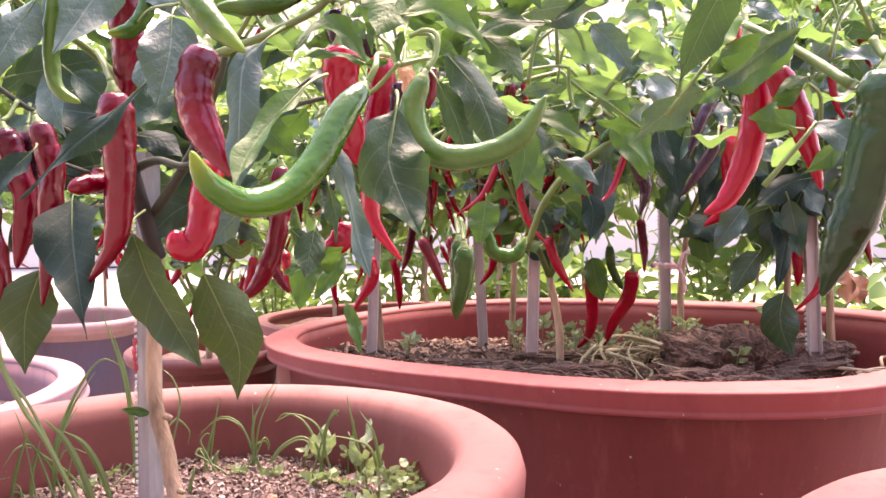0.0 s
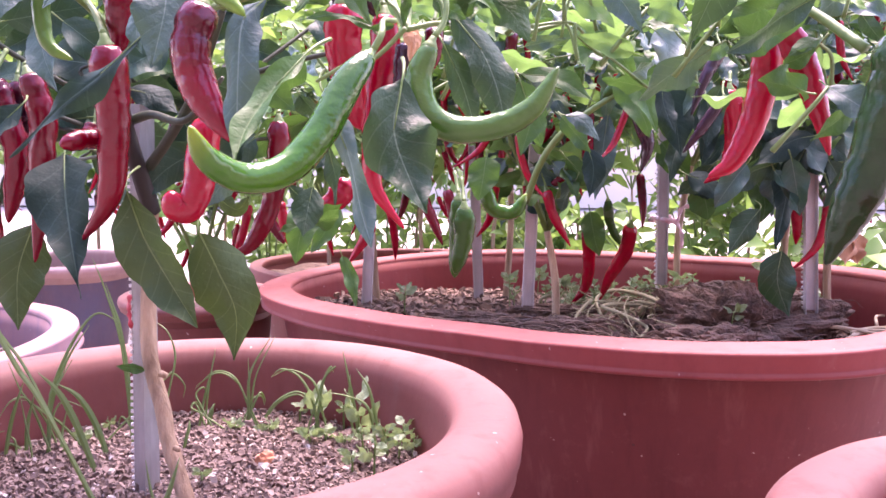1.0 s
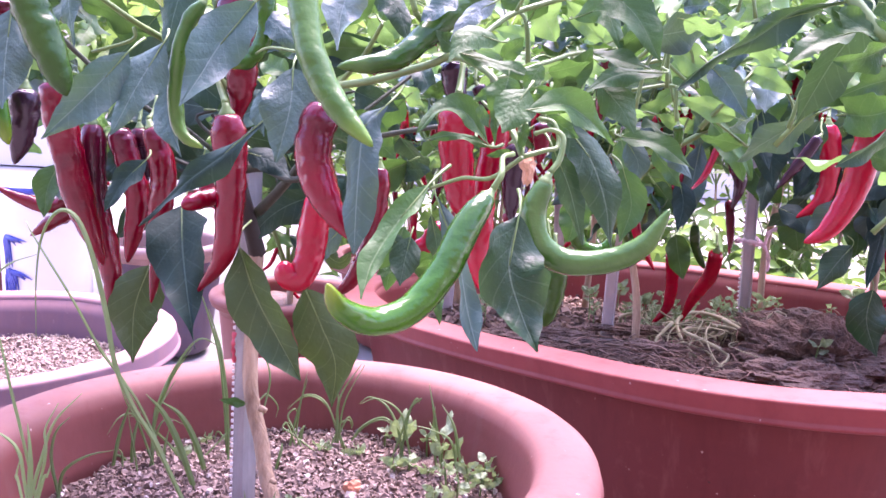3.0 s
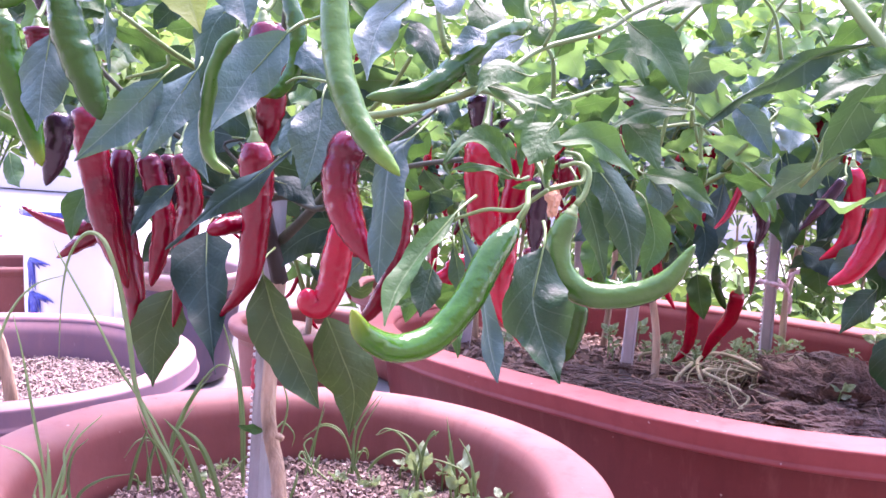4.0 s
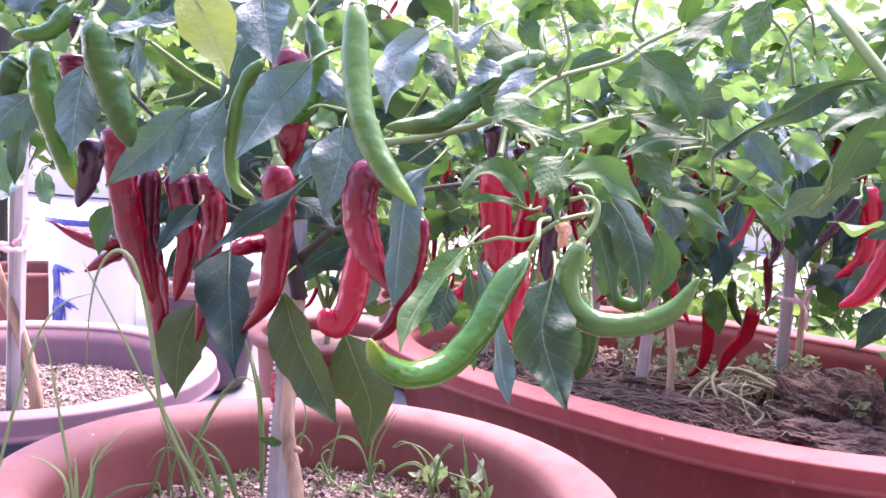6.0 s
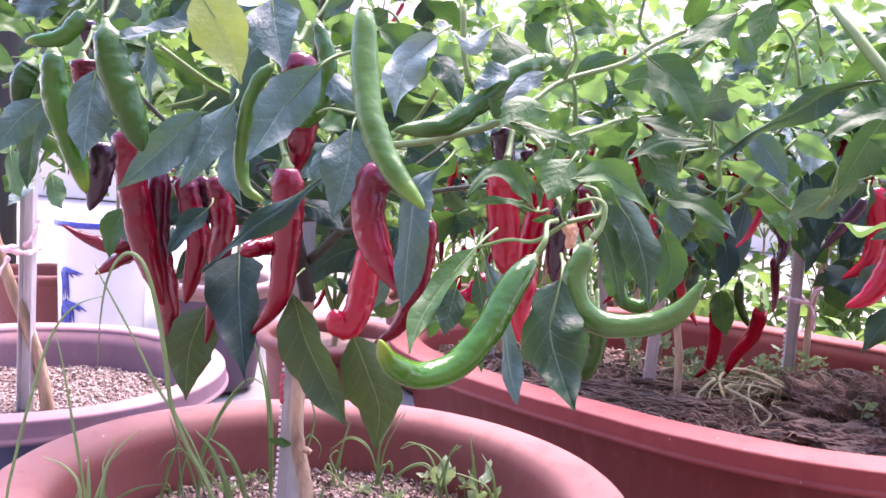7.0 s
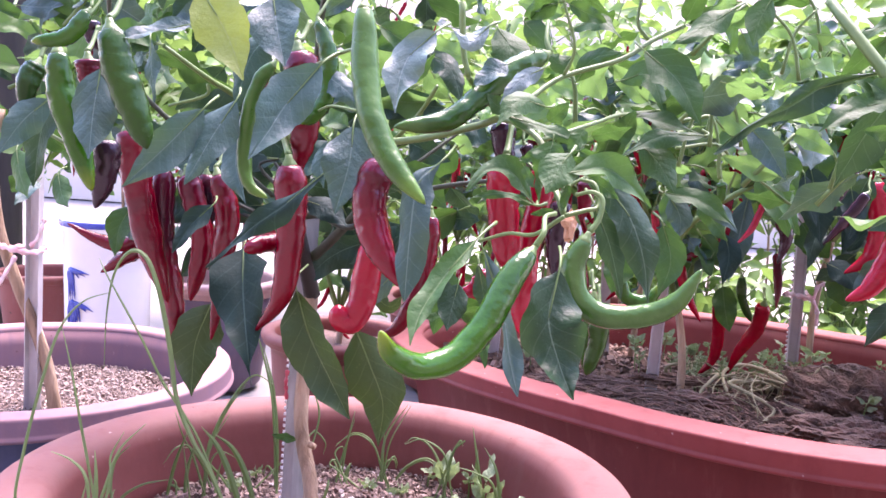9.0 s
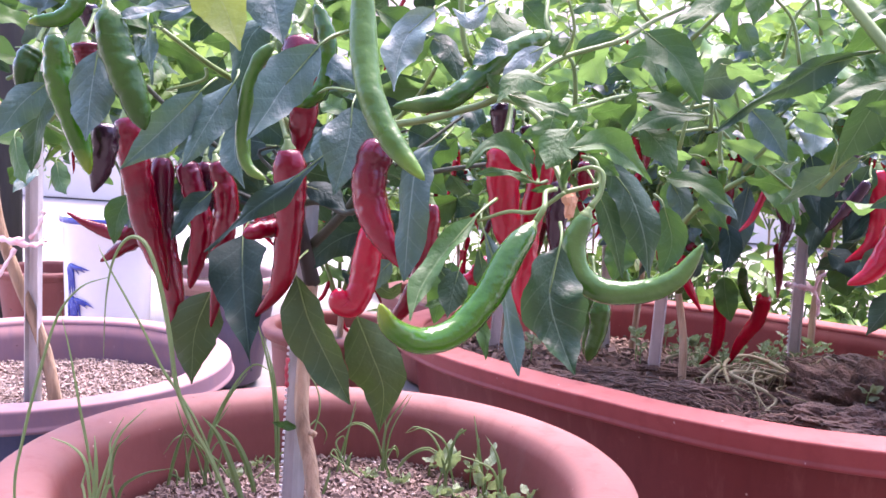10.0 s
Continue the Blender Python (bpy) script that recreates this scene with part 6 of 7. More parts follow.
put_pepper(A, "purple", 0.0069, [(-0.335, 0.540, 0.780), (-0.331, 0.540, 0.771), (-0.327, 0.540, 0.762)], wrinkle=0.115, blunt=0, seed=222)
put_pepper(A, "turning", 0.0087, [(-0.324, 0.520, 0.755), (-0.323, 0.520, 0.745), (-0.321, 0.520, 0.732)], wrinkle=0.115, blunt=0, seed=223)
put_pepper(A, "pale", 0.0075, [(-0.122, 0.425, 0.781), (-0.118, 0.416, 0.750), (-0.111, 0.406, 0.726), (-0.098, 0.397, 0.705), (-0.080, 0.388, 0.688)], wrinkle=0.06, blunt=2.5, seed=224)
put_pepper(A, "pale", 0.0052, [(-0.194, 0.500, 0.756), (-0.203, 0.498, 0.743), (-0.207, 0.495, 0.722), (-0.208, 0.493, 0.699), (-0.203, 0.490, 0.684), (-0.191, 0.488, 0.677)], wrinkle=0.115, blunt=2.5, seed=225)
put_pepper(A, "mottled", 0.0080, [(-0.035, 0.530, 0.771), (-0.053, 0.515, 0.760), (-0.071, 0.500, 0.742), (-0.087, 0.485, 0.728), (-0.113, 0.470, 0.723)], wrinkle=0.115, blunt=2.5, seed=226)
put_pepper(A, "dark", 0.0105, [(-0.273, 0.455, 0.768), (-0.267, 0.453, 0.746), (-0.257, 0.452, 0.724), (-0.248, 0.450, 0.703)], wrinkle=0.115, blunt=2.5, seed=227)
put_pepper(A, "green", 0.0092, [(-0.320, 0.480, 0.756), (-0.316, 0.478, 0.730), (-0.306, 0.477, 0.704), (-0.295, 0.475, 0.675)], wrinkle=0.115, blunt=2.5, seed=228)
put_pepper(A, "green", 0.0051, [(-0.278, 0.440, 0.775), (-0.287, 0.435, 0.761), (-0.305, 0.430, 0.757)], wrinkle=0.115, blunt=2.5, seed=229)
put_pepper(A, "dark", 0.0082, [(-0.365, 0.530, 0.751), (-0.368, 0.525, 0.740), (-0.368, 0.520, 0.720)], wrinkle=0.115, blunt=2.5, seed=230)
put_pepper(A, "green", 0.0065, [(-0.188, 0.570, 0.790), (-0.179, 0.565, 0.767), (-0.178, 0.560, 0.741), (-0.186, 0.555, 0.727), (-0.199, 0.550, 0.724)], wrinkle=0.115, blunt=2.5, seed=231)
put_pepper(A, "green", 0.0068, [(-0.029, 0.372, 0.671), (-0.037, 0.362, 0.659), (-0.045, 0.351, 0.642), (-0.056, 0.341, 0.629), (-0.069, 0.331, 0.626), (-0.079, 0.320, 0.633), (-0.082, 0.310, 0.644)], stalk=[(-0.024, 0.375, 0.680), (-0.024, 0.385, 0.686), (-0.020, 0.395, 0.687)], wrinkle=0.03, blunt=2.5, seed=232)
put_pepper(A, "mottled", 0.0065, [(-0.005, 0.389, 0.677), (-0.010, 0.388, 0.663), (-0.007, 0.386, 0.650), (0.005, 0.385, 0.643), (0.024, 0.384, 0.645), (0.037, 0.382, 0.653), (0.046, 0.381, 0.668)], stalk=[(0.000, 0.392, 0.686), (0.001, 0.395, 0.695), (-0.004, 0.397, 0.698), (-0.011, 0.400, 0.696)], wrinkle=0.035, blunt=2.5, seed=233)
put_pepper(A, "dark", 0.0090, [(0.017, 0.716, 0.581), (0.017, 0.716, 0.557), (0.010, 0.716, 0.528)], wrinkle=0.115, blunt=2.5, seed=234)
put_pepper(A, "green", 0.0050, [(0.110, 0.755, 0.694), (0.111, 0.755, 0.687), (0.111, 0.755, 0.675)], wrinkle=0.115, blunt=2.5, seed=235)
put_pepper(R, "bright", 0.0132, [(0.254, 0.755, 0.750), (0.261, 0.753, 0.710), (0.258, 0.751, 0.676), (0.249, 0.749, 0.642), (0.234, 0.747, 0.615), (0.216, 0.745, 0.604)], wrinkle=0.08, blunt=0.5, seed=236)
put_pepper(R, "bright", 0.0119, [(0.263, 0.720, 0.719), (0.276, 0.717, 0.693), (0.287, 0.713, 0.662), (0.298, 0.710, 0.623)], wrinkle=0.07, blunt=0, seed=237)
put_pepper(R, "bright", 0.0093, [(0.250, 0.790, 0.764), (0.253, 0.790, 0.750), (0.259, 0.790, 0.737)], wrinkle=0.115, blunt=0, seed=238)
put_pepper(R, "deep", 0.0192, [(0.305, 0.620, 0.706), (0.300, 0.622, 0.665), (0.289, 0.625, 0.616), (0.276, 0.628, 0.579), (0.266, 0.630, 0.550)], wrinkle=0.07, blunt=0, seed=239)
put_pepper(TD, "bright", 0.0137, [(0.374, 1.200, 0.693), (0.382, 1.200, 0.639), (0.376, 1.200, 0.595), (0.346, 1.200, 0.570)], wrinkle=0.115, blunt=0, seed=240)
put_pepper(TB, "turning", 0.0103, [(0.228, 1.080, 0.681), (0.233, 1.080, 0.650), (0.242, 1.080, 0.622), (0.235, 1.080, 0.590)], wrinkle=0.115, blunt=0, seed=241)
put_pepper(TB, "purple", 0.0086, [(0.336, 1.120, 0.735), (0.316, 1.110, 0.704), (0.297, 1.100, 0.657)], wrinkle=0.115, blunt=0, seed=242)
put_pepper(TB, "purple", 0.0081, [(0.346, 1.140, 0.678), (0.324, 1.140, 0.644), (0.300, 1.140, 0.611)], wrinkle=0.115, blunt=0, seed=243)
put_pepper(TB, "dark", 0.0090, [(0.215, 1.090, 0.727), (0.212, 1.090, 0.701), (0.189, 1.090, 0.678)], wrinkle=0.115, blunt=2.5, seed=244)
put_pepper(TB, "bright", 0.0108, [(0.225, 1.400, 0.489), (0.231, 1.407, 0.440), (0.228, 1.413, 0.393), (0.206, 1.420, 0.361)], seed=41)
put_pepper(TB, "bright", 0.0123, [(0.285, 1.360, 0.496), (0.283, 1.380, 0.455), (0.264, 1.400, 0.411), (0.252, 1.420, 0.369)], seed=42)
put_pepper(TB, "bright", 0.0083, [(0.149, 1.300, 0.553), (0.161, 1.300, 0.515), (0.186, 1.300, 0.471)], seed=43)
put_pepper(TB, "red", 0.0084, [(0.191, 1.320, 0.585), (0.172, 1.320, 0.566), (0.152, 1.320, 0.557)], seed=44)
put_pepper(TD, "bright", 0.0107, [(0.394, 1.250, 0.662), (0.396, 1.250, 0.609), (0.377, 1.250, 0.577)], seed=48)
put_pepper(TD, "bright", 0.0124, [(0.393, 1.250, 0.709), (0.387, 1.250, 0.698), (0.382, 1.250, 0.686)], seed=49)
put_pepper(TB, "green", 0.0090, [(0.045, 0.950, 0.583), (0.052, 0.950, 0.559), (0.075, 0.950, 0.555), (0.088, 0.950, 0.574)], blunt=2.5, seed=50)
put_pepper(TB, "dark", 0.0091, [(0.014, 0.800, 0.581), (0.014, 0.800, 0.543), (0.011, 0.800, 0.510)], blunt=2.5, seed=51)
put_pepper(TE, "red", 0.0083, [(-0.032, 1.200, 0.559), (-0.014, 1.200, 0.522), (0.001, 1.200, 0.485)], seed=52)
put_pepper(TE, "red", 0.0079, [(0.006, 1.250, 0.557), (0.014, 1.250, 0.522), (0.013, 1.250, 0.482)], seed=53)
put_pepper(TE, "bright", 0.0099, [(-0.102, 1.200, 0.534), (-0.099, 1.200, 0.503), (-0.126, 1.200, 0.459)], seed=54)
put_pepper(TE, "red", 0.0077, [(-0.235, 1.200, 0.527), (-0.219, 1.200, 0.501), (-0.210, 1.200, 0.486)], seed=55)
put_pepper(TE, "bright", 0.0080, [(-0.225, 1.250, 0.539), (-0.219, 1.250, 0.507), (-0.215, 1.250, 0.479)], seed=56)
put_pepper(TB, "dark", 0.0079, [(0.249, 1.360, 0.534), (0.253, 1.360, 0.500), (0.269, 1.360, 0.466)], blunt=2.5, seed=57)
put_pepper(TD, "bright", 0.0088, [(0.506, 1.300, 0.552), (0.512, 1.300, 0.504), (0.512, 1.300, 0.475)], seed=58)


# ---- stakes, ties, weeds and litter ----
def angle_stake(foot, head, label, left=(-0.0100, 0.0035), right=(0.0078, 0.0115)):
    """A galvanised angle bar standing corner forward, with a row of pale teeth along one edge."""
    st = thing("plant_stake", foot, label, "stake", "plant stakes")
    foot, head = Vector(foot), Vector(head)
    t = 0.0012
    loop = [(0, 0), (right[0] * 0.45, right[1] * 0.40 - 0.0006), right, (right[0] - t, right[1] + t), (0, t * 1.6), (left[0] + t * 0.3, left[1] + t), left, (left[0] * 0.5, left[1] * 0.5 - 0.0005)]
    n = len(loop)
    verts = [p + Vector((x, y, 0)) for p in (foot, head) for x, y in loop]
    faces = [(k, (k + 1) % n, n + (k + 1) % n, n + k) for k in range(n)] + [tuple(range(n - 1, -1, -1)), tuple(range(n, 2 * n))]
    part("bar", mesh_of("bar", verts, faces, ZINC, smooth=False), st)
    pieces = []
    count = int((head - foot).length / 0.0052)
    for i in range(count):
        c = foot.lerp(head, (i + 0.5) / count) + Vector((left[0], left[1], 0))
        q = [c + Vector((x, y, z)) for y in (-0.0012, 0.0006) for x, z in ((0.0004, -0.0014), (-0.0016, -0.0011), (-0.0016, 0.0011), (0.0004, 0.0014))]
        pieces.append((q, [(3, 2, 1, 0), (4, 5, 6, 7), (0, 1, 5, 4), (1, 2, 6, 5), (2, 3, 7, 6), (3, 0, 4, 7)]))
    part("notched_edge", mesh_of("notched_edge", *join(*pieces), ZINC_PALE, smooth=False), st, "pale notched edge")
    return st


sa = angle_stake((-0.2337, 0.6900, A_SOIL - 0.02), (-0.2400, 0.7344, 0.66), "galvanised steel angle stake with a notched edge beside the trunk")
sl = put_stake((-0.683, 1.020, 0.325), (-0.676, 1.020, 0.82), "galvanised steel channel stake tied to a leaning trunk", 0.0185)


def ribbon(parent, points, width, mat, name="ribbon", label=""):
    """A soft strip of plastic tape along a line, slightly twisted, with thickness."""
    pts = smooth_line(points, 6)
    n = len(pts)
    verts, faces = [], []
    for i, p in enumerate(pts):
        along = (pts[min(i + 1, n - 1)] - pts[max(i - 1, 0)]).normalized()
        a = 0.5 * math.sin(i * 0.9)
        side = along.cross(Vector((math.sin(a), -math.cos(a), 0.2))).normalized()
        out = along.cross(side).normalized()
        w = width * 0.5 * (0.75 + 0.25 * math.sin(i * 1.3))
        verts += [p + side * w + out * 0.0003, p - side * w + out * 0.0003, p - side * w - out * 0.0003, p + side * w - out * 0.0003]
    for i in range(n - 1):
        for k in range(4):
            a, b = i * 4 + k, i * 4 + (k + 1) % 4
            faces.append((a, b, b + 4, a + 4))
    faces += [(3, 2, 1, 0), tuple(4 * n - 4 + k for k in range(4))]
    return part(name, mesh_of(name, verts, faces, mat), parent, label)


def loop_tie(parent, c, rx, ry, width, mat, tails=(), label=""):
    pts = [(c[0] + rx * math.cos(a), c[1] + ry * math.sin(a), c[2] + 0.003 * math.sin(2 * a)) for a in [k * math.pi / 5 for k in range(11)]]
    ribbon(parent, pts, width, mat, "tie", label)
    for t in tails:
        ribbon(parent, t, width * 0.8, mat, "tie_tail")


ribbon(sa, [(-0.2422, 0.7000, 0.5127), (-0.2433, 0.7000, 0.5034), (-0.2430, 0.7000, 0.4950), (-0.2422, 0.7000, 0.4866)], 0.004, RIBBON_RED, "tie", "red plastic tie ribbon")
loop_tie(sl, (-0.694, 1.012, 0.548), 0.030, 0.020, 0.009, RIBBON_PINK, [[(-0.672, 0.994, 0.553), (-0.660, 0.992, 0.565), (-0.652, 0.990, 0.582), (-0.650, 0.990, 0.590)], [(-0.690, 0.992, 0.540), (-0.700, 0.990, 0.522), (-0.712, 0.990, 0.503)]], "faded pink plastic tie ribbon")
PL = thing("pepper_plant", (-0.653, 1.020, 0.340), "leaning staked pepper plant in the blue planter", "plant", "pepper plants")
rng = random.Random(88)
for k in range(105):
    x, y, z = rng.uniform(-0.95, -0.48), rng.uniform(0.86, 1.10), rng.uniform(0.66, 1.02)
    turn, long = rng.uniform(0, 6.283), rng.uniform(0.05, 0.085)
    way = Vector((math.cos(turn), math.sin(turn) * 0.7, rng.uniform(-1.2, 0.2))).normalized()
    put_leaf(PL, (x, y, z), Vector((x, y, z)) + way * long, long * rng.uniform(0.4, 0.52), rng.uniform(-60, 60), rng.randrange(7), LEAVES_LIT if rng.random() < 0.2 else LEAVES_DARK if rng.random() < 0.4 else LEAVES_GREEN)
    if k % 5 == 0:
        put_branch(PL, [(x, y, z), (x - 0.02 * way.x, y, z - 0.012), (0.5 * x - 0.325, 0.5 * y + 0.45, 0.5 * z + 0.36)], 0.0014, 0.0024, STEM, sides=5, wobble=0, steps=4)
put_branch(PL, [(-0.652, 1.020, 0.325), (-0.664, 1.020, 0.392), (-0.683, 1.018, 0.449), (-0.706, 1.015, 0.507), (-0.729, 1.015, 0.574), (-0.740, 1.02, 0.66), (-0.735, 1.03, 0.72)], 0.0085, 0.0065, BARK, "trunk", label="pale tan knotty trunk")
sc = put_stake((0.379, 1.54, S - 0.02), (0.373, 1.54, 0.68), "galvanised steel channel stake tied with pink ribbon", 0.018)
loop_tie(sc, (0.375, 1.540, 0.486), 0.020, 0.017, 0.010, RIBBON_PINK, [[(0.370, 1.520, 0.489), (0.396, 1.520, 0.485), (0.403, 1.520, 0.506), (0.420, 1.520, 0.512)], [(0.370, 1.520, 0.489), (0.396, 1.520, 0.482), (0.406, 1.520, 0.459), (0.406, 1.520, 0.439)]], "pink and white plastic tie ribbon")


def put_blade(parent, points, width, mat=GRASS, name="blade"):
    """A grass blade: a tapering V-folded strip with two faces' thickness."""
    width = 0.0005 + 1.15 * width
    pts = smooth_line(points, 6)
    n = len(pts)
    verts, faces = [], []
    for i, p in enumerate(pts):
        u = i / (n - 1)
        along = (pts[min(i + 1, n - 1)] - pts[max(i - 1, 0)]).normalized()
        side = along.cross(Vector((0.15, -1, 0.25))).normalized()
        out = along.cross(side).normalized()
        w = width * 0.5 * (0.7 + 0.6 * u if u < 0.4 else 0.94) * (1 - max(0, (u - 0.4) / 0.6) ** 1.6) + 0.0002
        verts += [p + side * w + out * w * 0.35, p, p - side * w + out * w * 0.35, p - out * 0.0003]
    for i in range(n - 1):
        for k in range(4):
            a, b = i * 4 + k, i * 4 + (k + 1) % 4
            faces.append((a, b, b + 4, a + 4))
    faces += [(3, 2, 1, 0), tuple(4 * n - 4 + k for k in range(4))]
    return part(name, mesh_of(name, verts, faces, mat, smooth=False), parent)


WEED_LEAVES = leaf_set(LEAF_WEED, 70)


def seedling(at, size, leaves, seed, stem=0.0, label="small green weed seedling", upright=0.4):
    """A weed seedling: short stem with leaflets in a rosette."""
    rng = random.Random(seed)
    w = thing("weed", at, label, "weed", "weeds")
    base = Vector(at)
    top = base + Vector((rng.uniform(-0.2, 0.2) * stem, rng.uniform(-0.2, 0.2) * stem, stem + 0.004))
    put_branch(w, [base - Vector((0, 0, 0.006)), base.lerp(top, 0.5), top], 0.0011, 0.0008, STEM, "stem", sides=5, wobble=0, steps=3)
    for k in range(leaves):
        a = 6.283 * k / leaves + rng.uniform(-0.4, 0.4)
        b = base.lerp(top, rng.uniform(0.45, 1.0))
        s = size * rng.uniform(0.7, 1.15)
        d = Vector((math.cos(a), math.sin(a), upright + rng.uniform(-0.2, 0.3))).normalized()
        put_leaf(w, b + d * s * 0.12, b + d * s, s * rng.uniform(0.40, 0.55), rng.uniform(-60, 60), rng.randrange(7), WEED_LEAVES)
    return w


def litter(name, label, plan, inset, z, count, size, mats, seed, flat=0.5, area=None, rise=0.006, long=1.6, fall=no_fall):
    """Thousands of loose chips lying on a bed of soil: real small boxes with chipped corners, in one mesh."""
    rng = random.Random(seed)
    cx = sum(plan(k / 24, 0)[0] for k in range(24)) / 24
    cy = sum(plan(k / 24, 0)[1] for k in range(24)) / 24
    verts, faces, index = [], [], []
    for c in range(count):
        u, r = rng.random(), math.sqrt(rng.random())
        x, y = plan(u, -inset)
        x, y = cx + (x - cx) * r, cy + (y - cy) * r
        if area and not area(x, y):
            continue
        s = size * rng.uniform(0.45, 1.5) * (1.7 if rng.random() < 0.04 else 1)
        e = Euler((rng.gauss(0, flat), rng.gauss(0, flat), rng.uniform(0, 6.283))).to_matrix()
        lift = 0.006 * (noise.noise(Vector((x * 14, y * 14, 1.3))) + 0.6 * noise.noise(Vector((x * 40, y * 40, 4.1))))
        o = Vector((x, y, z + lift + fall(x, y) + rng.uniform(0, rise)))
        a, b, h = s * rng.uniform(0.6, long) * 0.5, s * 0.5 * rng.uniform(0.5, 1), s * 0.22 * rng.uniform(0.5, 1.6)
        k0 = len(verts)
        for p in ((-a, -b * 0.6, -h), (a * 0.8, -b, -h), (a, b * 0.7, -h), (-a * 0.7, b, -h), (-a * 0.7, -b * 0.5, h), (a * 0.6, -b * 0.7, h), (a * 0.7, b * 0.5, h), (-a * 0.6, b * 0.6, h)):
            verts.append(o + e @ Vector(p))
        faces += [tuple(k0 + i for i in q) for q in ((3, 2, 1, 0), (4, 5, 6, 7), (0, 1, 5, 4), (1, 2, 6, 5), (2, 3, 7, 6), (3, 0, 4, 7))]
        index += [0 if rng.random() < 0.97 else 1] * 6
    return tagged(new(name, mesh_of(name, verts, faces, mats, smooth=False, index=index)), label, "soil", kind="stuff")


litter("bark_chips", "loose brown bark chips and pale grit on the soil", A_PLAN, 0.060, A_SOIL, 21000, 0.0043, [CHIPS, PERLITE], 1)
litter("bark_chips", "loose pale grit and chips on the soil", L_PLAN, 0.044, 0.335, 11000, 0.0040, [CHIPS_PALE, PERLITE], 2)
litter("soil_crumbs", "crumbs of dark soil and bits of dry leaf", B_PLAN, 0.066, B_SOIL, 6500, 0.009, [ROOT, LOAM], 3, flat=0.35, rise=0.010, long=2.6, fall=trough_fall)


def lump(name, label, category, at, size, mat, seed, rough=0.25, cuts=4, squash=(1, 1, 1), kind=""):
    bm = bmesh.new()
    bmesh.ops.create_icosphere(bm, subdivisions=cuts, radius=1.0)
    for v in bm.verts:
        d = 1 + rough * noise.noise(v.co * 1.6 + Vector((seed, 0, 0))) + rough * 0.6 * noise.noise(v.co * 4.5 + Vector((seed, 3, 0))) + rough * 0.35 * noise.noise(v.co * 11 + Vector((seed, 5, 1)))
        v.co = Vector((v.co.x * squash[0], v.co.y * squash[1], v.co.z * squash[2])) * size * d + Vector(at)
    me = bpy.data.meshes.new(name)
    bm.to_mesh(me)
    bm.free()
    me.materials.append(mat)
    return tagged(new(name, me), label, category, kind=kind)


lump("brick_fragment", "broken piece of orange brick on the soil", "stone", (-0.151, 0.752, A_SOIL + 0.006), 0.0095, BRICK, 3, 0.35, 3, (1, 0.8, 0.9))
lump("pebble", "white pebble lying on the soil", "stone", (-0.395, 0.655, A_SOIL + 0.006), 0.015, PERLITE, 5, 0.3, 3, (1.4, 0.8, 0.6))
lump("stone_chip", "pale chip of stone on the soil", "stone", (-0.140, 0.757, A_SOIL + 0.005), 0.006, PERLITE, 6, 0.3, 2, (1.2, 0.8, 0.6))
MOUND = 0.341
# an uprooted root ball and dry stalks lying in the trough
lump("root_ball", "dark fibrous root ball lying on the soil", "root ball", (0.475, 1.43, MOUND + 0.008), 0.070, LOAM, 9, 0.5, 5, (2.1, 1.0, 0.55))
lump("root_ball", "broken brown fibrous root ball", "root ball", (0.435, 1.305, MOUND + 0.004), 0.064, LOAM, 19, 0.65, 5, (1.95, 0.9, 0.82))
lump("root_ball", "crumbling clod of dark soil with roots", "root ball", (0.36, 1.19, MOUND + 0.010), 0.048, LOAM, 11, 0.5, 5, (1.8, 0.9, 0.55))
for k, (x, y, a, b) in enumerate([(0.03, 1.36, 2.6, 0.3), (0.10, 1.30, 2.3, 0.25), (0.17, 1.38, 2.4, 0.3), (0.06, 1.24, 2.4, 0.25), (-0.03, 1.30, 1.8, 0.3), (0.19, 1.28, 1.7, 0.35)]):
    lump("bark_strip", "dark rotting strip of bark on the soil", "bark", (x, y, MOUND + 0.012 + 0.004 * (k % 3)), 0.028, LOAM, 40 + k, 0.5, 4, (a, 0.55, b))


def strands(name, label, category, centre, reach, count, length, r, mat, seed, lift=0.03, kind="stuff", flat=1.0, toward=None):
    """A tangle of thin curved roots or stalks in one mesh."""
    rng = random.Random(seed)
    pieces = []
    for k in range(count):
        o = Vector(centre) + Vector((rng.uniform(-1, 1) * reach[0], rng.uniform(-1, 1) * reach[1], rng.uniform(0, 1) * reach[2]))
        a = rng.uniform(0, 6.283) if toward is None else toward + rng.gauss(0, 0.35)
        L = length * rng.uniform(0.5, 1.3)
        d = Vector((math.cos(a), math.sin(a) * flat, 0))
        s = Vector((-d.y, d.x, 0)) * L * rng.uniform(-0.3, 0.3)
        pts = [o, o + d * L * 0.35 + s + Vector((0, 0, lift * rng.uniform(0.2, 1.0))), o + d * L * 0.7 + s * 0.6 + Vector((0, 0, lift * rng.uniform(-0.1, 0.6))), o + d * L + Vector((0, 0, -0.004))]
        ln = smooth_line(pts, 3)
        rr = r * rng.uniform(0.6, 1.3)
        pieces.append(tube(ln, [rr * (1 - 0.5 * i / len(ln)) for i in range(len(ln))], 5))
    return tagged(new(name, mesh_of(name, *join(*pieces), mat)), label, category, kind=kind)


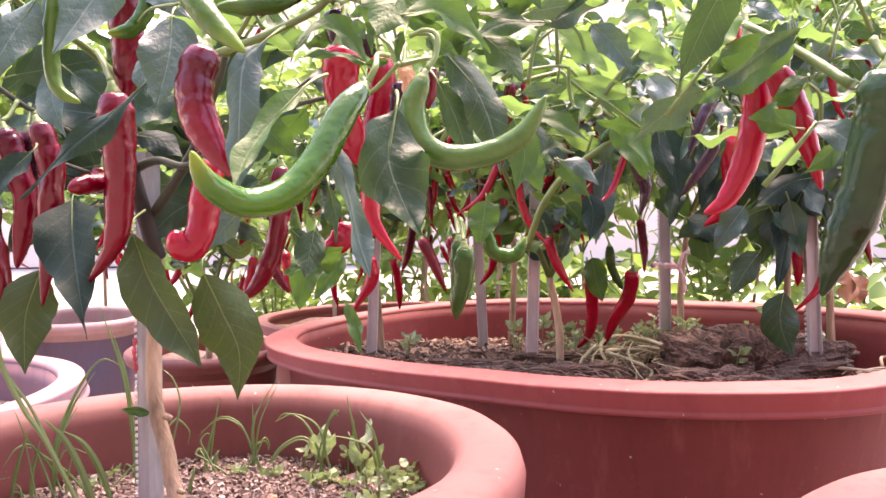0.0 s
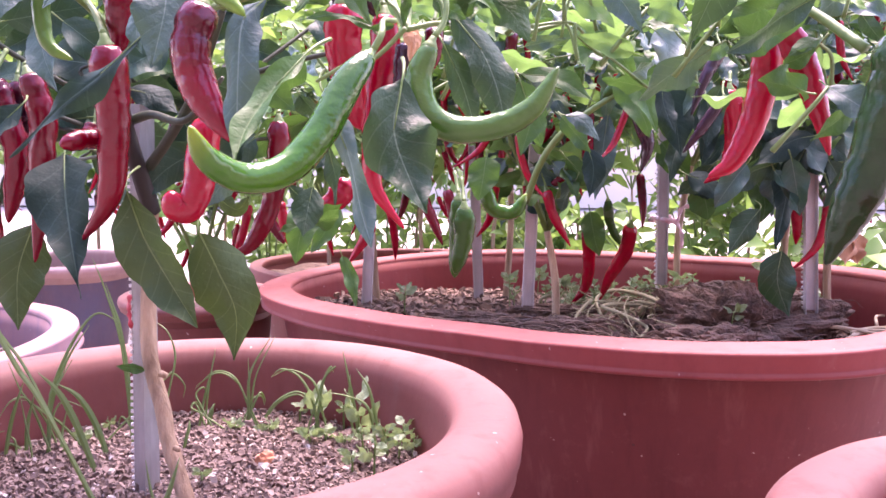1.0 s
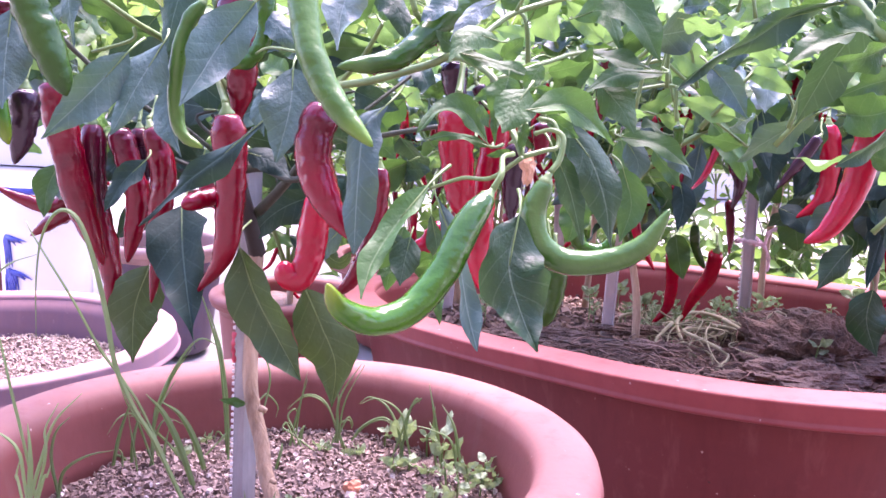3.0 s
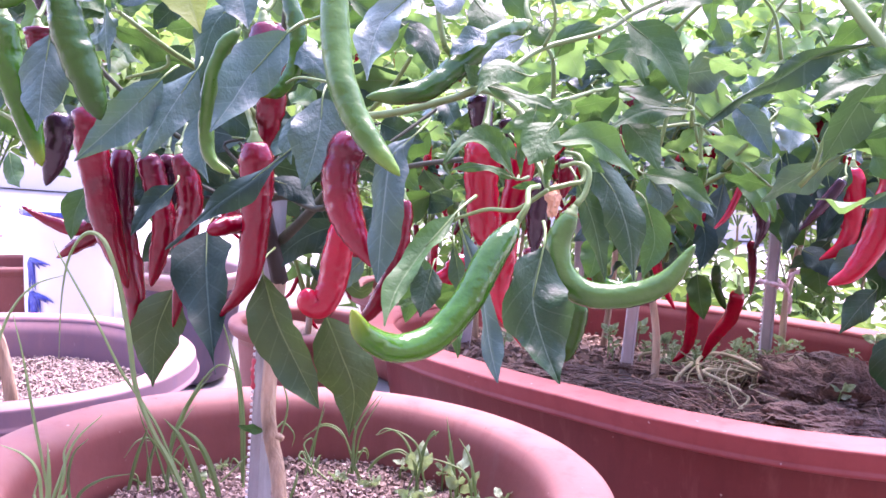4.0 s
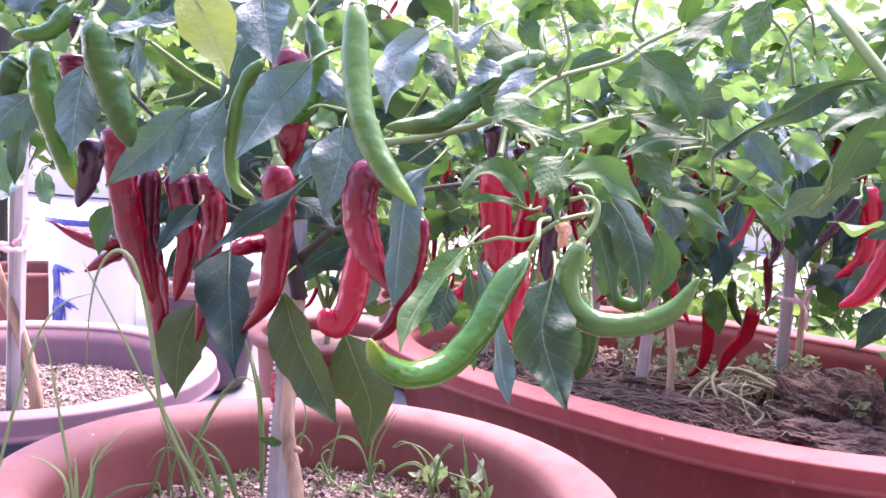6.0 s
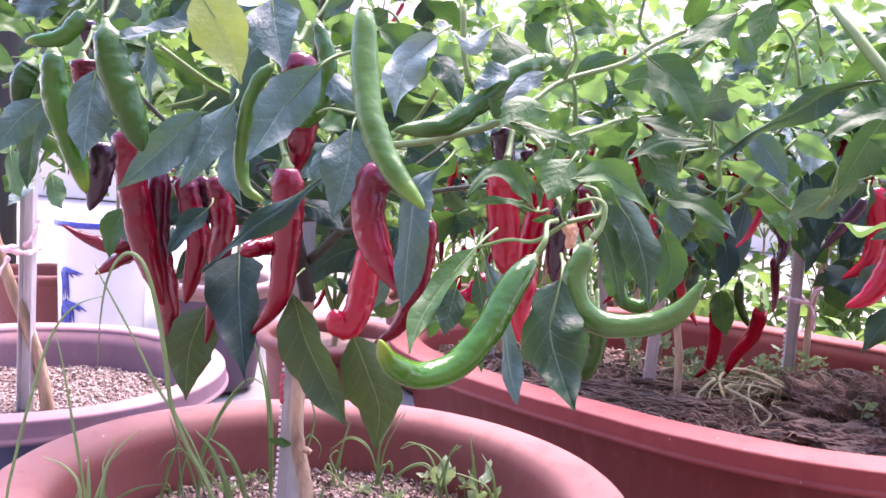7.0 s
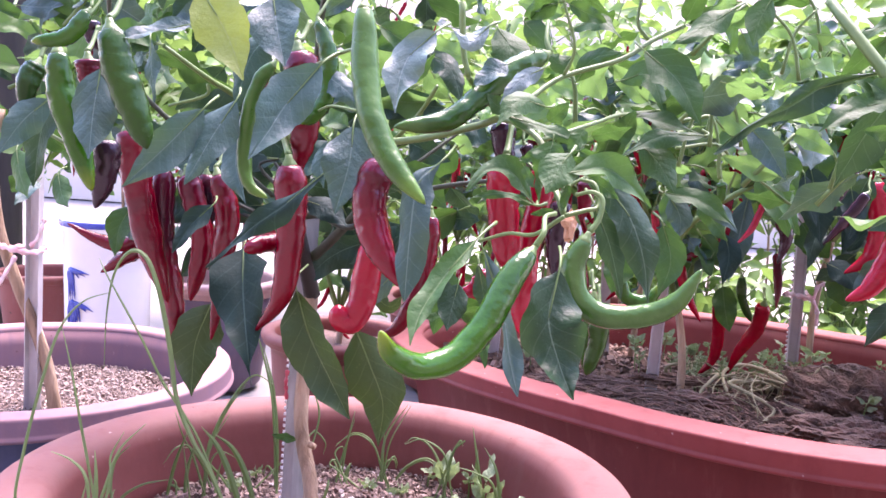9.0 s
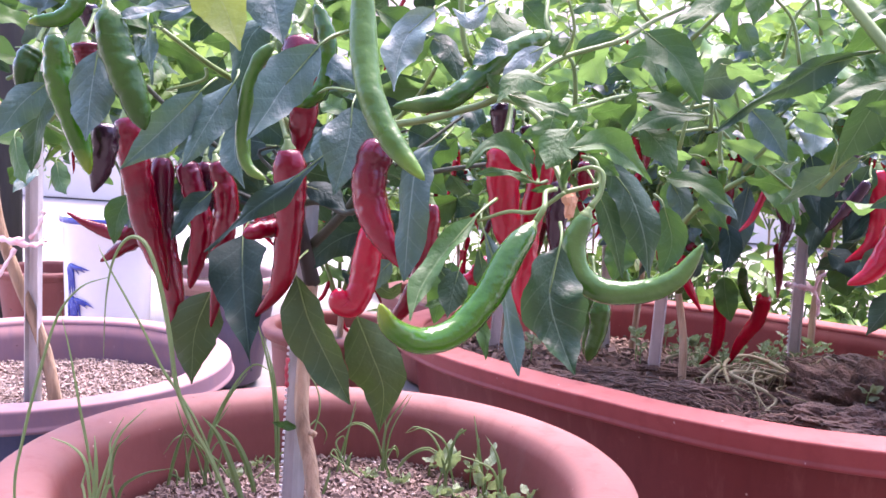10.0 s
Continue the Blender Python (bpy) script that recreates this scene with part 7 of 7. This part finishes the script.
strands("dry_roots", "tangle of dry brown roots over the clod", "roots", (0.46, 1.38, MOUND + 0.025), (0.12, 0.08, 0.02), 260, 0.05, 0.0009, ROOT, 21, 0.012)
strands("dry_roots", "dry roots and litter on the soil", "roots", (0.30, 1.25, MOUND + 0.012), (0.20, 0.10, 0.01), 160, 0.05, 0.0010, ROOT, 22, 0.008)
strands("dry_roots", "dry roots and stalks along the trough's edge", "roots", (0.10, 1.22, MOUND + 0.012), (0.10, 0.07, 0.012), 110, 0.06, 0.0012, ROOT, 23, 0.008, toward=-0.5)
strands("dry_stalks", "dry straw-coloured stalks lying in the trough", "stalks", (0.60, 1.24, MOUND + 0.012), (0.07, 0.05, 0.012), 16, 0.16, 0.0028, STRAW, 24, 0.006, toward=0.05)
vines = thing("creeping_weed", (0.26, 1.28, MOUND), "creeping weed with pale looping bare stems", "weed", "weeds")
rng = random.Random(25)
for k in range(30):
    x, y = 0.285 + rng.gauss(0, 0.055), 1.405 + rng.gauss(0, 0.03)
    a, reach, high = rng.uniform(-2.8, -0.5), rng.uniform(0.05, 0.17), rng.uniform(0.012, 0.042)
    dx, dy = math.cos(a) * reach, math.sin(a) * reach * 0.9
    bend, curl = rng.uniform(-0.75, 0.75), rng.uniform(-0.5, 0.5)
    z = MOUND + 0.012
    loop = [(x, y, z - 0.006), (x + dx * 0.10 - dy * bend * 0.3, y + dy * 0.1 + dx * bend * 0.3, z + high * 0.6), (x + dx * 0.35 + dy * bend, y + dy * 0.35 - dx * bend, z + high),
            (x + dx * 0.70 + dy * bend * 0.8, y + dy * 0.70 - dx * bend * 0.8, z + high * 0.8), (x + dx * 0.95 + dy * curl * 0.4, y + dy * 0.95 - dx * curl * 0.4, z + high * 0.25), (x + dx * 0.85 + dy * curl * 0.7, y + dy * 1.08 - dx * curl * 0.5, z - 0.012)]
    w = rng.choice((0.0009, 0.0012, 0.0016, 0.0022, 0.0034))
    put_branch(vines, loop, w, w * 0.7, VINE, "stem", sides=6, wobble=0, steps=6)
put_twig = thing("dry_twig", (0.42, 1.58, MOUND), "bare tan twig leaning over the soil", "twig")
put_branch(put_twig, [(0.426, 1.580, 0.334), (0.474, 1.590, 0.351), (0.511, 1.600, 0.365)], 0.0026, 0.0018, STRAW, "stem")
for k in range(44):
    rng = random.Random(900 + k)
    x, y = 0.275 + rng.gauss(0, 0.075), 1.49 + rng.gauss(0, 0.045)
    seedling((x, y, MOUND + 0.004), 0.0135, 8, 900 + k, 0.016 + rng.uniform(0, 0.030), "grey-green creeping weed with small leaves", 0.5)
for k, (x, y) in enumerate([(0.545, 1.50), (0.41, 1.26), (0.42, 1.56), (0.60, 1.40), (0.12, 1.55), (0.17, 1.58), (-0.06, 1.42), (0.20, 1.50)]):
    seedling((x, y, MOUND + (0.045 if k == 0 else 0.012)), 0.024, 7, 950 + k, 0.028, "small green seedling in the trough", 0.6)

# white glazed planter with blue brushwork, a red pot and a grey tree trunk on the pale ground
def ceramic(at, r, h):
    base = thing("ceramic_planter", (*at, 0.0), "white glazed ceramic planter with blue bamboo brushwork", "planter")
    prof = [(0, 0.0), (r * 0.72, 0.0), (r * 0.80, 0.02), (r * 0.95, h * 0.4), (r * 0.98, h * 0.7), (r, h * 0.93), (r * 1.06, h * 0.95), (r * 1.06, h), (r * 0.95, h), (r * 0.9, h * 0.9), (r * 0.7, h * 0.12), (0, h * 0.12)]
    n = 40
    verts = [(at[0] + q * math.cos(6.28318 * k / n), at[1] + q * math.sin(6.28318 * k / n), z) for k in range(n) for q, z in prof]
    m = len(prof)
    faces = [(k * m + j, ((k + 1) % n) * m + j, ((k + 1) % n) * m + j + 1, k * m + j + 1) for k in range(n) for j in range(m - 1)]
    part("bowl", mesh_of("bowl", verts, faces, PORCELAIN), base)
    bandv = [(at[0] + r * s * math.cos(6.28318 * k / n), at[1] + r * s * math.sin(6.28318 * k / n), z) for k in range(n) for s, z in ((1.063, h * 0.962), (1.075, h * 0.965), (1.075, h * 0.99), (1.063, h * 0.993))]
    bandf = [(k * 4 + j, ((k + 1) % n) * 4 + j, ((k + 1) % n) * 4 + (j + 1) % 4, k * 4 + (j + 1) % 4) for k in range(n) for j in range(4)]
    part("band", mesh_of("band", bandv, bandf, COBALT), base, "blue painted band")
    rng = random.Random(4)
    for stroke in range(34):
        node_a, node_z = ((-2.02, 0.74), (-1.96, 0.57))[stroke % 2]
        a0, z0 = node_a + rng.gauss(0, 0.05), h * node_z + rng.gauss(0, 0.005)
        if rng.random() < 0.4:
            da, dz = rng.uniform(0.15, 0.48), -rng.uniform(0.004, 0.024)
        else:
            da, dz = rng.uniform(-0.14, 0.16), -rng.uniform(0.03, 0.085)
        line = []
        for i in range(6):
            u = i / 5
            a, z = a0 + da * u, z0 + dz * u * u
            q = r * (0.965 + 0.02 * z / h) + 0.002
            line.append(Vector((at[0] + q * math.cos(a), at[1] + q * math.sin(a), z)))
        part("brush_stroke", mesh_of("brush_stroke", *tube(line, [0.0008, 0.0034, 0.0042, 0.0034, 0.0020, 0.0006], 5), COBALT), base, "blue painted stroke")


ceramic((-1.135, 2.03), 0.105, 0.47)
Q_PLAN = round_plan(-1.49, 2.32, 0.13)
pot("round_planter", "small red plastic planter standing behind the ceramic one", Q_PLAN, 0.27, rolled_rim(0.27, 0.02, 0.024), 0.02, 0.22, 0.03, 0.0, TERRACOTTA, TERRACOTTA, GRIT, at=(-1.49, 2.32))
soil_bed("potting_soil", "brown potting soil", Q_PLAN, 0.024, 0.235, GRIT, 0.005)
tree = thing("tree", (-1.68, 2.40, 0.0), "grey-barked young tree on the pale ground", "tree")
put_branch(tree, [(-1.68, 2.40, -0.02), (-1.675, 2.40, 0.4), (-1.66, 2.41, 0.9), (-1.60, 2.42, 1.5), (-1.55, 2.4, 2.2)], 0.062, 0.035, BARK_GREY, "trunk", sides=14, wobble=0.10, steps=7)
lump("withered_flower", "withered tan flower clinging to the stalk", "flower", (-0.013, 0.415, 0.680), 0.0042, WITHERED, 31, 0.6, 3, (0.793, 0.800, 1.494))

# ---- grass and weeds in the large round planter ----
T1 = thing("grass_tuft", (-0.384, 0.760, 0.345), "thin green grass blades growing in the planter", "grass", "grass tufts")
put_blade(T1, [(-0.379, 0.760, 0.352), (-0.372, 0.764, 0.390), (-0.361, 0.768, 0.424)], 0.0026)
put_blade(T1, [(-0.291, 0.738, 0.352), (-0.306, 0.742, 0.391), (-0.322, 0.746, 0.420), (-0.340, 0.750, 0.436)], 0.0048)
put_blade(T1, [(-0.317, 0.786, 0.352), (-0.340, 0.790, 0.377), (-0.372, 0.793, 0.400), (-0.381, 0.782, 0.436)], 0.0016)
put_blade(T1, [(-0.370, 0.764, 0.352), (-0.372, 0.768, 0.369), (-0.379, 0.772, 0.373)], 0.0011)
put_blade(T1, [(-0.353, 0.759, 0.352), (-0.357, 0.763, 0.370), (-0.362, 0.767, 0.389), (-0.366, 0.769, 0.411)], 0.0011)
T2 = thing("grass_tuft", (-0.361, 0.792, 0.345), "thin green grass blades growing in the planter", "grass", "grass tufts")
put_blade(T2, [(-0.347, 0.773, 0.352), (-0.346, 0.774, 0.363), (-0.343, 0.778, 0.407), (-0.326, 0.782, 0.450), (-0.304, 0.786, 0.479), (-0.284, 0.790, 0.471)], 0.0024)
put_blade(T2, [(-0.348, 0.773, 0.352), (-0.346, 0.774, 0.365), (-0.341, 0.778, 0.392), (-0.333, 0.782, 0.401), (-0.319, 0.786, 0.395)], 0.0011)
put_blade(T2, [(-0.291, 0.826, 0.352), (-0.295, 0.830, 0.405), (-0.301, 0.834, 0.448), (-0.314, 0.838, 0.491), (-0.326, 0.842, 0.520)], 0.0019)
put_blade(T2, [(-0.291, 0.826, 0.352), (-0.292, 0.830, 0.394), (-0.297, 0.834, 0.426)], 0.0027)
T3 = thing("grass_tuft", (-0.410, 0.704, 0.345), "thin green grass blades growing in the planter", "grass", "grass tufts")
put_blade(T3, [(-0.394, 0.688, 0.352), (-0.392, 0.690, 0.365), (-0.389, 0.694, 0.383), (-0.371, 0.698, 0.396), (-0.347, 0.702, 0.402)], 0.0020)
put_blade(T3, [(-0.390, 0.688, 0.352), (-0.393, 0.690, 0.365), (-0.400, 0.694, 0.393), (-0.397, 0.698, 0.416), (-0.386, 0.702, 0.429)], 0.0020)
T4 = thing("grass_tuft", (-0.227, 0.839, 0.345), "thin green grass blades growing in the planter", "grass", "grass tufts")
put_blade(T4, [(-0.223, 0.839, 0.352), (-0.221, 0.843, 0.371), (-0.217, 0.847, 0.379)], 0.0024)
put_blade(T4, [(-0.232, 0.787, 0.352), (-0.227, 0.791, 0.373), (-0.227, 0.795, 0.380)], 0.0020)
put_blade(T4, [(-0.232, 0.838, 0.352), (-0.229, 0.842, 0.371), (-0.225, 0.846, 0.392), (-0.216, 0.850, 0.426)], 0.0016)
put_blade(T4, [(-0.189, 0.824, 0.352), (-0.228, 0.839, 0.371), (-0.239, 0.843, 0.376), (-0.235, 0.847, 0.380), (-0.231, 0.851, 0.371)], 0.0011)
put_blade(T4, [(-0.212, 0.830, 0.352), (-0.228, 0.839, 0.378), (-0.234, 0.843, 0.389), (-0.228, 0.847, 0.395), (-0.226, 0.851, 0.387)], 0.0011)
put_blade(T4, [(-0.319, 0.814, 0.352), (-0.322, 0.818, 0.362), (-0.325, 0.822, 0.367)], 0.0011)
T5 = thing("grass_tuft", (-0.193, 0.859, 0.345), "thin green grass blades growing in the planter", "grass", "grass tufts")
put_blade(T5, [(-0.185, 0.839, 0.352), (-0.184, 0.841, 0.371), (-0.184, 0.845, 0.401), (-0.179, 0.849, 0.418), (-0.162, 0.850, 0.445)], 0.0019)
put_blade(T5, [(-0.174, 0.838, 0.352), (-0.185, 0.843, 0.379), (-0.195, 0.847, 0.400), (-0.215, 0.851, 0.408), (-0.236, 0.851, 0.395)], 0.0011)
put_blade(T5, [(-0.193, 0.833, 0.352), (-0.185, 0.841, 0.373), (-0.181, 0.845, 0.384), (-0.173, 0.849, 0.386), (-0.171, 0.852, 0.376)], 0.0011)
put_blade(T5, [(-0.176, 0.865, 0.352), (-0.162, 0.869, 0.372), (-0.144, 0.870, 0.381), (-0.130, 0.866, 0.377)], 0.0013)
T6 = thing("grass_tuft", (-0.119, 0.840, 0.345), "thin green grass blades growing in the planter", "grass", "grass tufts")
put_blade(T6, [(-0.113, 0.822, 0.352), (-0.117, 0.825, 0.370), (-0.123, 0.829, 0.394), (-0.135, 0.833, 0.411), (-0.151, 0.837, 0.416), (-0.162, 0.841, 0.407)], 0.0016)
put_blade(T6, [(-0.120, 0.823, 0.352), (-0.116, 0.825, 0.372), (-0.111, 0.829, 0.405), (-0.104, 0.831, 0.420), (-0.101, 0.830, 0.415)], 0.0016)
T7 = thing("grass_tuft", (-0.078, 0.813, 0.345), "thin green grass blades growing in the planter", "grass", "grass tufts")
put_blade(T7, [(-0.076, 0.821, 0.352), (-0.083, 0.825, 0.392), (-0.092, 0.829, 0.436)], 0.0025)
put_blade(T7, [(-0.046, 0.778, 0.352), (-0.057, 0.782, 0.382), (-0.064, 0.786, 0.412), (-0.076, 0.790, 0.430)], 0.0022)
put_blade(T7, [(-0.057, 0.784, 0.352), (-0.059, 0.785, 0.365), (-0.066, 0.789, 0.395), (-0.083, 0.793, 0.403), (-0.103, 0.797, 0.406)], 0.0015)
put_blade(T7, [(-0.082, 0.828, 0.352), (-0.087, 0.832, 0.384), (-0.086, 0.836, 0.411)], 0.0018)
T8 = thing("grass_tuft", (-0.215, 0.635, 0.345), "thin green grass blades growing in the planter", "grass", "grass tufts")
put_blade(T8, [(-0.212, 0.639, 0.352), (-0.202, 0.643, 0.371), (-0.192, 0.647, 0.402)], 0.0033)
put_blade(T8, [(-0.206, 0.644, 0.352), (-0.214, 0.648, 0.373), (-0.219, 0.652, 0.398)], 0.0013)
T9 = thing("grass_tuft", (-0.208, 0.574, 0.345), "thin green grass blades growing in the planter", "grass", "grass tufts")
put_blade(T9, [(-0.203, 0.566, 0.350), (-0.261, 0.577, 0.474), (-0.282, 0.581, 0.506), (-0.301, 0.585, 0.528), (-0.321, 0.589, 0.560), (-0.350, 0.593, 0.603), (-0.358, 0.597, 0.614)], 0.0013)
put_blade(T9, [(-0.193, 0.555, 0.350), (-0.250, 0.567, 0.460), (-0.270, 0.571, 0.490), (-0.285, 0.575, 0.519), (-0.293, 0.579, 0.556), (-0.304, 0.583, 0.596), (-0.316, 0.587, 0.619), (-0.331, 0.591, 0.622), (-0.345, 0.595, 0.604), (-0.353, 0.599, 0.572), (-0.357, 0.603, 0.527)], 0.0026)
put_blade(T9, [(-0.352, 0.499, 0.350), (-0.358, 0.493, 0.455), (-0.354, 0.497, 0.500), (-0.342, 0.501, 0.553), (-0.333, 0.505, 0.583), (-0.320, 0.509, 0.600), (-0.303, 0.513, 0.607)], 0.0013)
put_blade(T9, [(-0.314, 0.543, 0.350), (-0.337, 0.552, 0.454), (-0.349, 0.556, 0.502), (-0.358, 0.560, 0.537), (-0.368, 0.564, 0.568)], 0.0013)
T10 = thing("grass_tuft", (-0.307, 0.482, 0.345), "thin green grass blades growing in the planter", "grass", "grass tufts")
put_blade(T10, [(-0.300, 0.476, 0.350), (-0.303, 0.494, 0.461), (-0.304, 0.498, 0.486), (-0.307, 0.502, 0.504)], 0.0025)
put_blade(T10, [(-0.279, 0.476, 0.350), (-0.305, 0.494, 0.461), (-0.311, 0.498, 0.486), (-0.323, 0.502, 0.495), (-0.340, 0.506, 0.498)], 0.0014)
put_blade(T10, [(-0.324, 0.476, 0.350), (-0.302, 0.494, 0.461), (-0.297, 0.498, 0.483), (-0.290, 0.502, 0.506), (-0.274, 0.506, 0.524)], 0.0014)
put_blade(T10, [(-0.326, 0.478, 0.350), (-0.299, 0.494, 0.461), (-0.294, 0.498, 0.488), (-0.296, 0.502, 0.501), (-0.289, 0.506, 0.517)], 0.0010)
put_blade(T10, [(-0.316, 0.471, 0.350), (-0.297, 0.494, 0.462), (-0.294, 0.498, 0.472), (-0.293, 0.502, 0.479)], 0.0010)
put_blade(T10, [(-0.265, 0.454, 0.349), (-0.309, 0.495, 0.460), (-0.314, 0.499, 0.470), (-0.312, 0.503, 0.484)], 0.0009)
T11 = thing("grass_tuft", (-0.369, 0.769, 0.345), "thin green grass blades growing in the planter", "grass", "grass tufts")
put_blade(T11, [(-0.364, 0.769, 0.352), (-0.363, 0.773, 0.382), (-0.357, 0.777, 0.409)], 0.0027)
put_blade(T11, [(-0.295, 0.776, 0.352), (-0.306, 0.780, 0.381), (-0.322, 0.784, 0.405), (-0.343, 0.788, 0.416)], 0.0045)
put_blade(T11, [(-0.354, 0.793, 0.352), (-0.352, 0.797, 0.392), (-0.338, 0.801, 0.432), (-0.317, 0.805, 0.465)], 0.0022)
put_blade(T11, [(-0.341, 0.772, 0.352), (-0.346, 0.773, 0.364), (-0.356, 0.777, 0.387), (-0.363, 0.774, 0.406), (-0.371, 0.762, 0.407), (-0.378, 0.752, 0.394)], 0.0014)
put_blade(T11, [(-0.333, 0.771, 0.352), (-0.334, 0.775, 0.373), (-0.330, 0.779, 0.395)], 0.0016)
put_blade(T11, [(-0.366, 0.775, 0.352), (-0.377, 0.779, 0.361), (-0.385, 0.772, 0.361), (-0.391, 0.762, 0.330)], 0.0017)
put_blade(T11, [(-0.281, 0.800, 0.352), (-0.283, 0.804, 0.409), (-0.290, 0.808, 0.458), (-0.297, 0.812, 0.480), (-0.305, 0.816, 0.501)], 0.0019)
put_blade(T11, [(-0.295, 0.841, 0.352), (-0.302, 0.845, 0.362), (-0.308, 0.846, 0.365), (-0.311, 0.844, 0.351)], 0.0011)
T12 = thing("grass_tuft", (-0.235, 0.862, 0.345), "thin green grass blades growing in the planter", "grass", "grass tufts")
put_blade(T12, [(-0.231, 0.861, 0.352), (-0.228, 0.865, 0.387), (-0.221, 0.869, 0.427)], 0.0011)
put_blade(T12, [(-0.221, 0.838, 0.352), (-0.227, 0.841, 0.362), (-0.233, 0.845, 0.375), (-0.239, 0.849, 0.379), (-0.241, 0.850, 0.366)], 0.0011)
put_blade(T12, [(-0.223, 0.839, 0.352), (-0.221, 0.842, 0.362), (-0.219, 0.846, 0.376), (-0.219, 0.850, 0.377)], 0.0016)
T13 = thing("grass_tuft", (-0.190, 0.860, 0.345), "thin green grass blades growing in the planter", "grass", "grass tufts")
put_blade(T13, [(-0.182, 0.840, 0.352), (-0.183, 0.842, 0.367), (-0.184, 0.846, 0.401), (-0.185, 0.850, 0.423)], 0.0011)
put_blade(T13, [(-0.185, 0.839, 0.352), (-0.182, 0.842, 0.373), (-0.177, 0.846, 0.407), (-0.159, 0.850, 0.444)], 0.0011)
put_blade(T13, [(-0.171, 0.839, 0.352), (-0.184, 0.843, 0.379), (-0.198, 0.847, 0.405), (-0.218, 0.851, 0.409), (-0.237, 0.851, 0.392)], 0.0011)
put_blade(T13, [(-0.192, 0.837, 0.352), (-0.182, 0.842, 0.373), (-0.174, 0.846, 0.390), (-0.170, 0.850, 0.383), (-0.171, 0.852, 0.376)], 0.0011)
T14 = thing("grass_tuft", (-0.277, 0.849, 0.345), "thin green grass blades growing in the planter", "grass", "grass tufts")
put_blade(T14, [(-0.266, 0.828, 0.352), (-0.256, 0.834, 0.398), (-0.251, 0.838, 0.428), (-0.258, 0.842, 0.449), (-0.269, 0.846, 0.458)], 0.0011)
put_blade(T14, [(-0.310, 0.804, 0.352), (-0.261, 0.833, 0.406), (-0.253, 0.837, 0.411), (-0.244, 0.841, 0.399), (-0.247, 0.845, 0.385)], 0.0011)
T15 = thing("grass_tuft", (-0.108, 0.838, 0.345), "thin green grass blades growing in the planter", "grass", "grass tufts")
put_blade(T15, [(-0.103, 0.820, 0.352), (-0.110, 0.823, 0.374), (-0.119, 0.827, 0.406), (-0.142, 0.831, 0.417), (-0.160, 0.835, 0.409)], 0.0013)
put_blade(T15, [(-0.128, 0.818, 0.352), (-0.116, 0.825, 0.390), (-0.109, 0.829, 0.411), (-0.099, 0.829, 0.421), (-0.106, 0.832, 0.415)], 0.0013)
put_blade(T15, [(-0.176, 0.855, 0.352), (-0.163, 0.859, 0.375), (-0.141, 0.863, 0.386), (-0.123, 0.858, 0.375), (-0.111, 0.853, 0.360)], 0.0013)
T16 = thing("grass_tuft", (-0.355, 0.781, 0.345), "thin green grass blades growing in the planter", "grass", "grass tufts")
put_blade(T16, [(-0.350, 0.781, 0.352), (-0.347, 0.785, 0.405), (-0.341, 0.789, 0.415), (-0.329, 0.793, 0.436)], 0.0013)
put_blade(T16, [(-0.336, 0.780, 0.352), (-0.342, 0.782, 0.362), (-0.353, 0.786, 0.383), (-0.361, 0.777, 0.402), (-0.366, 0.771, 0.405)], 0.0011)
seedling((-0.196, 0.831, 0.357), 0.012, 7, 300, 0.003)
seedling((-0.161, 0.826, 0.357), 0.014, 8, 301, 0.003)
seedling((-0.139, 0.861, 0.357), 0.012, 4, 302, 0.010)
seedling((-0.119, 0.797, 0.357), 0.016, 8, 303, 0.005)
seedling((-0.106, 0.807, 0.357), 0.016, 8, 304, 0.005)
seedling((-0.086, 0.792, 0.357), 0.013, 6, 305, 0.006)
seedling((-0.094, 0.848, 0.357), 0.014, 6, 306, 0.016)
seedling((-0.056, 0.730, 0.357), 0.019, 7, 307, 0.024)
seedling((-0.067, 0.763, 0.357), 0.017, 7, 308, 0.024)
seedling((-0.046, 0.767, 0.357), 0.016, 8, 309, 0.024)
seedling((-0.034, 0.782, 0.357), 0.014, 8, 310, 0.020)
seedling((-0.037, 0.756, 0.357), 0.014, 8, 311, 0.016)
seedling((-0.025, 0.770, 0.357), 0.014, 7, 312, 0.016)
seedling((-0.075, 0.738, 0.357), 0.013, 6, 313, 0.008)
seedling((-0.321, 0.793, 0.357), 0.012, 6, 314, 0.005)
seedling((-0.313, 0.830, 0.357), 0.012, 6, 315, 0.005)
seedling((-0.193, 0.708, 0.357), 0.012, 5, 316, 0.005)
seedling((-0.352, 0.652, 0.357), 0.010, 5, 317, 0.003)
seedling((0.002, 0.794, 0.357), 0.010, 5, 318, 0.008)
seedling((-0.117, 0.840, 0.357), 0.034, 4, 340, 0.016, "grey-green weed with two upright leaves", 1.6)
seedling((-0.075, 0.794, 0.357), 0.030, 5, 341, 0.030, "light green weed with broad upright leaves", 1.1)
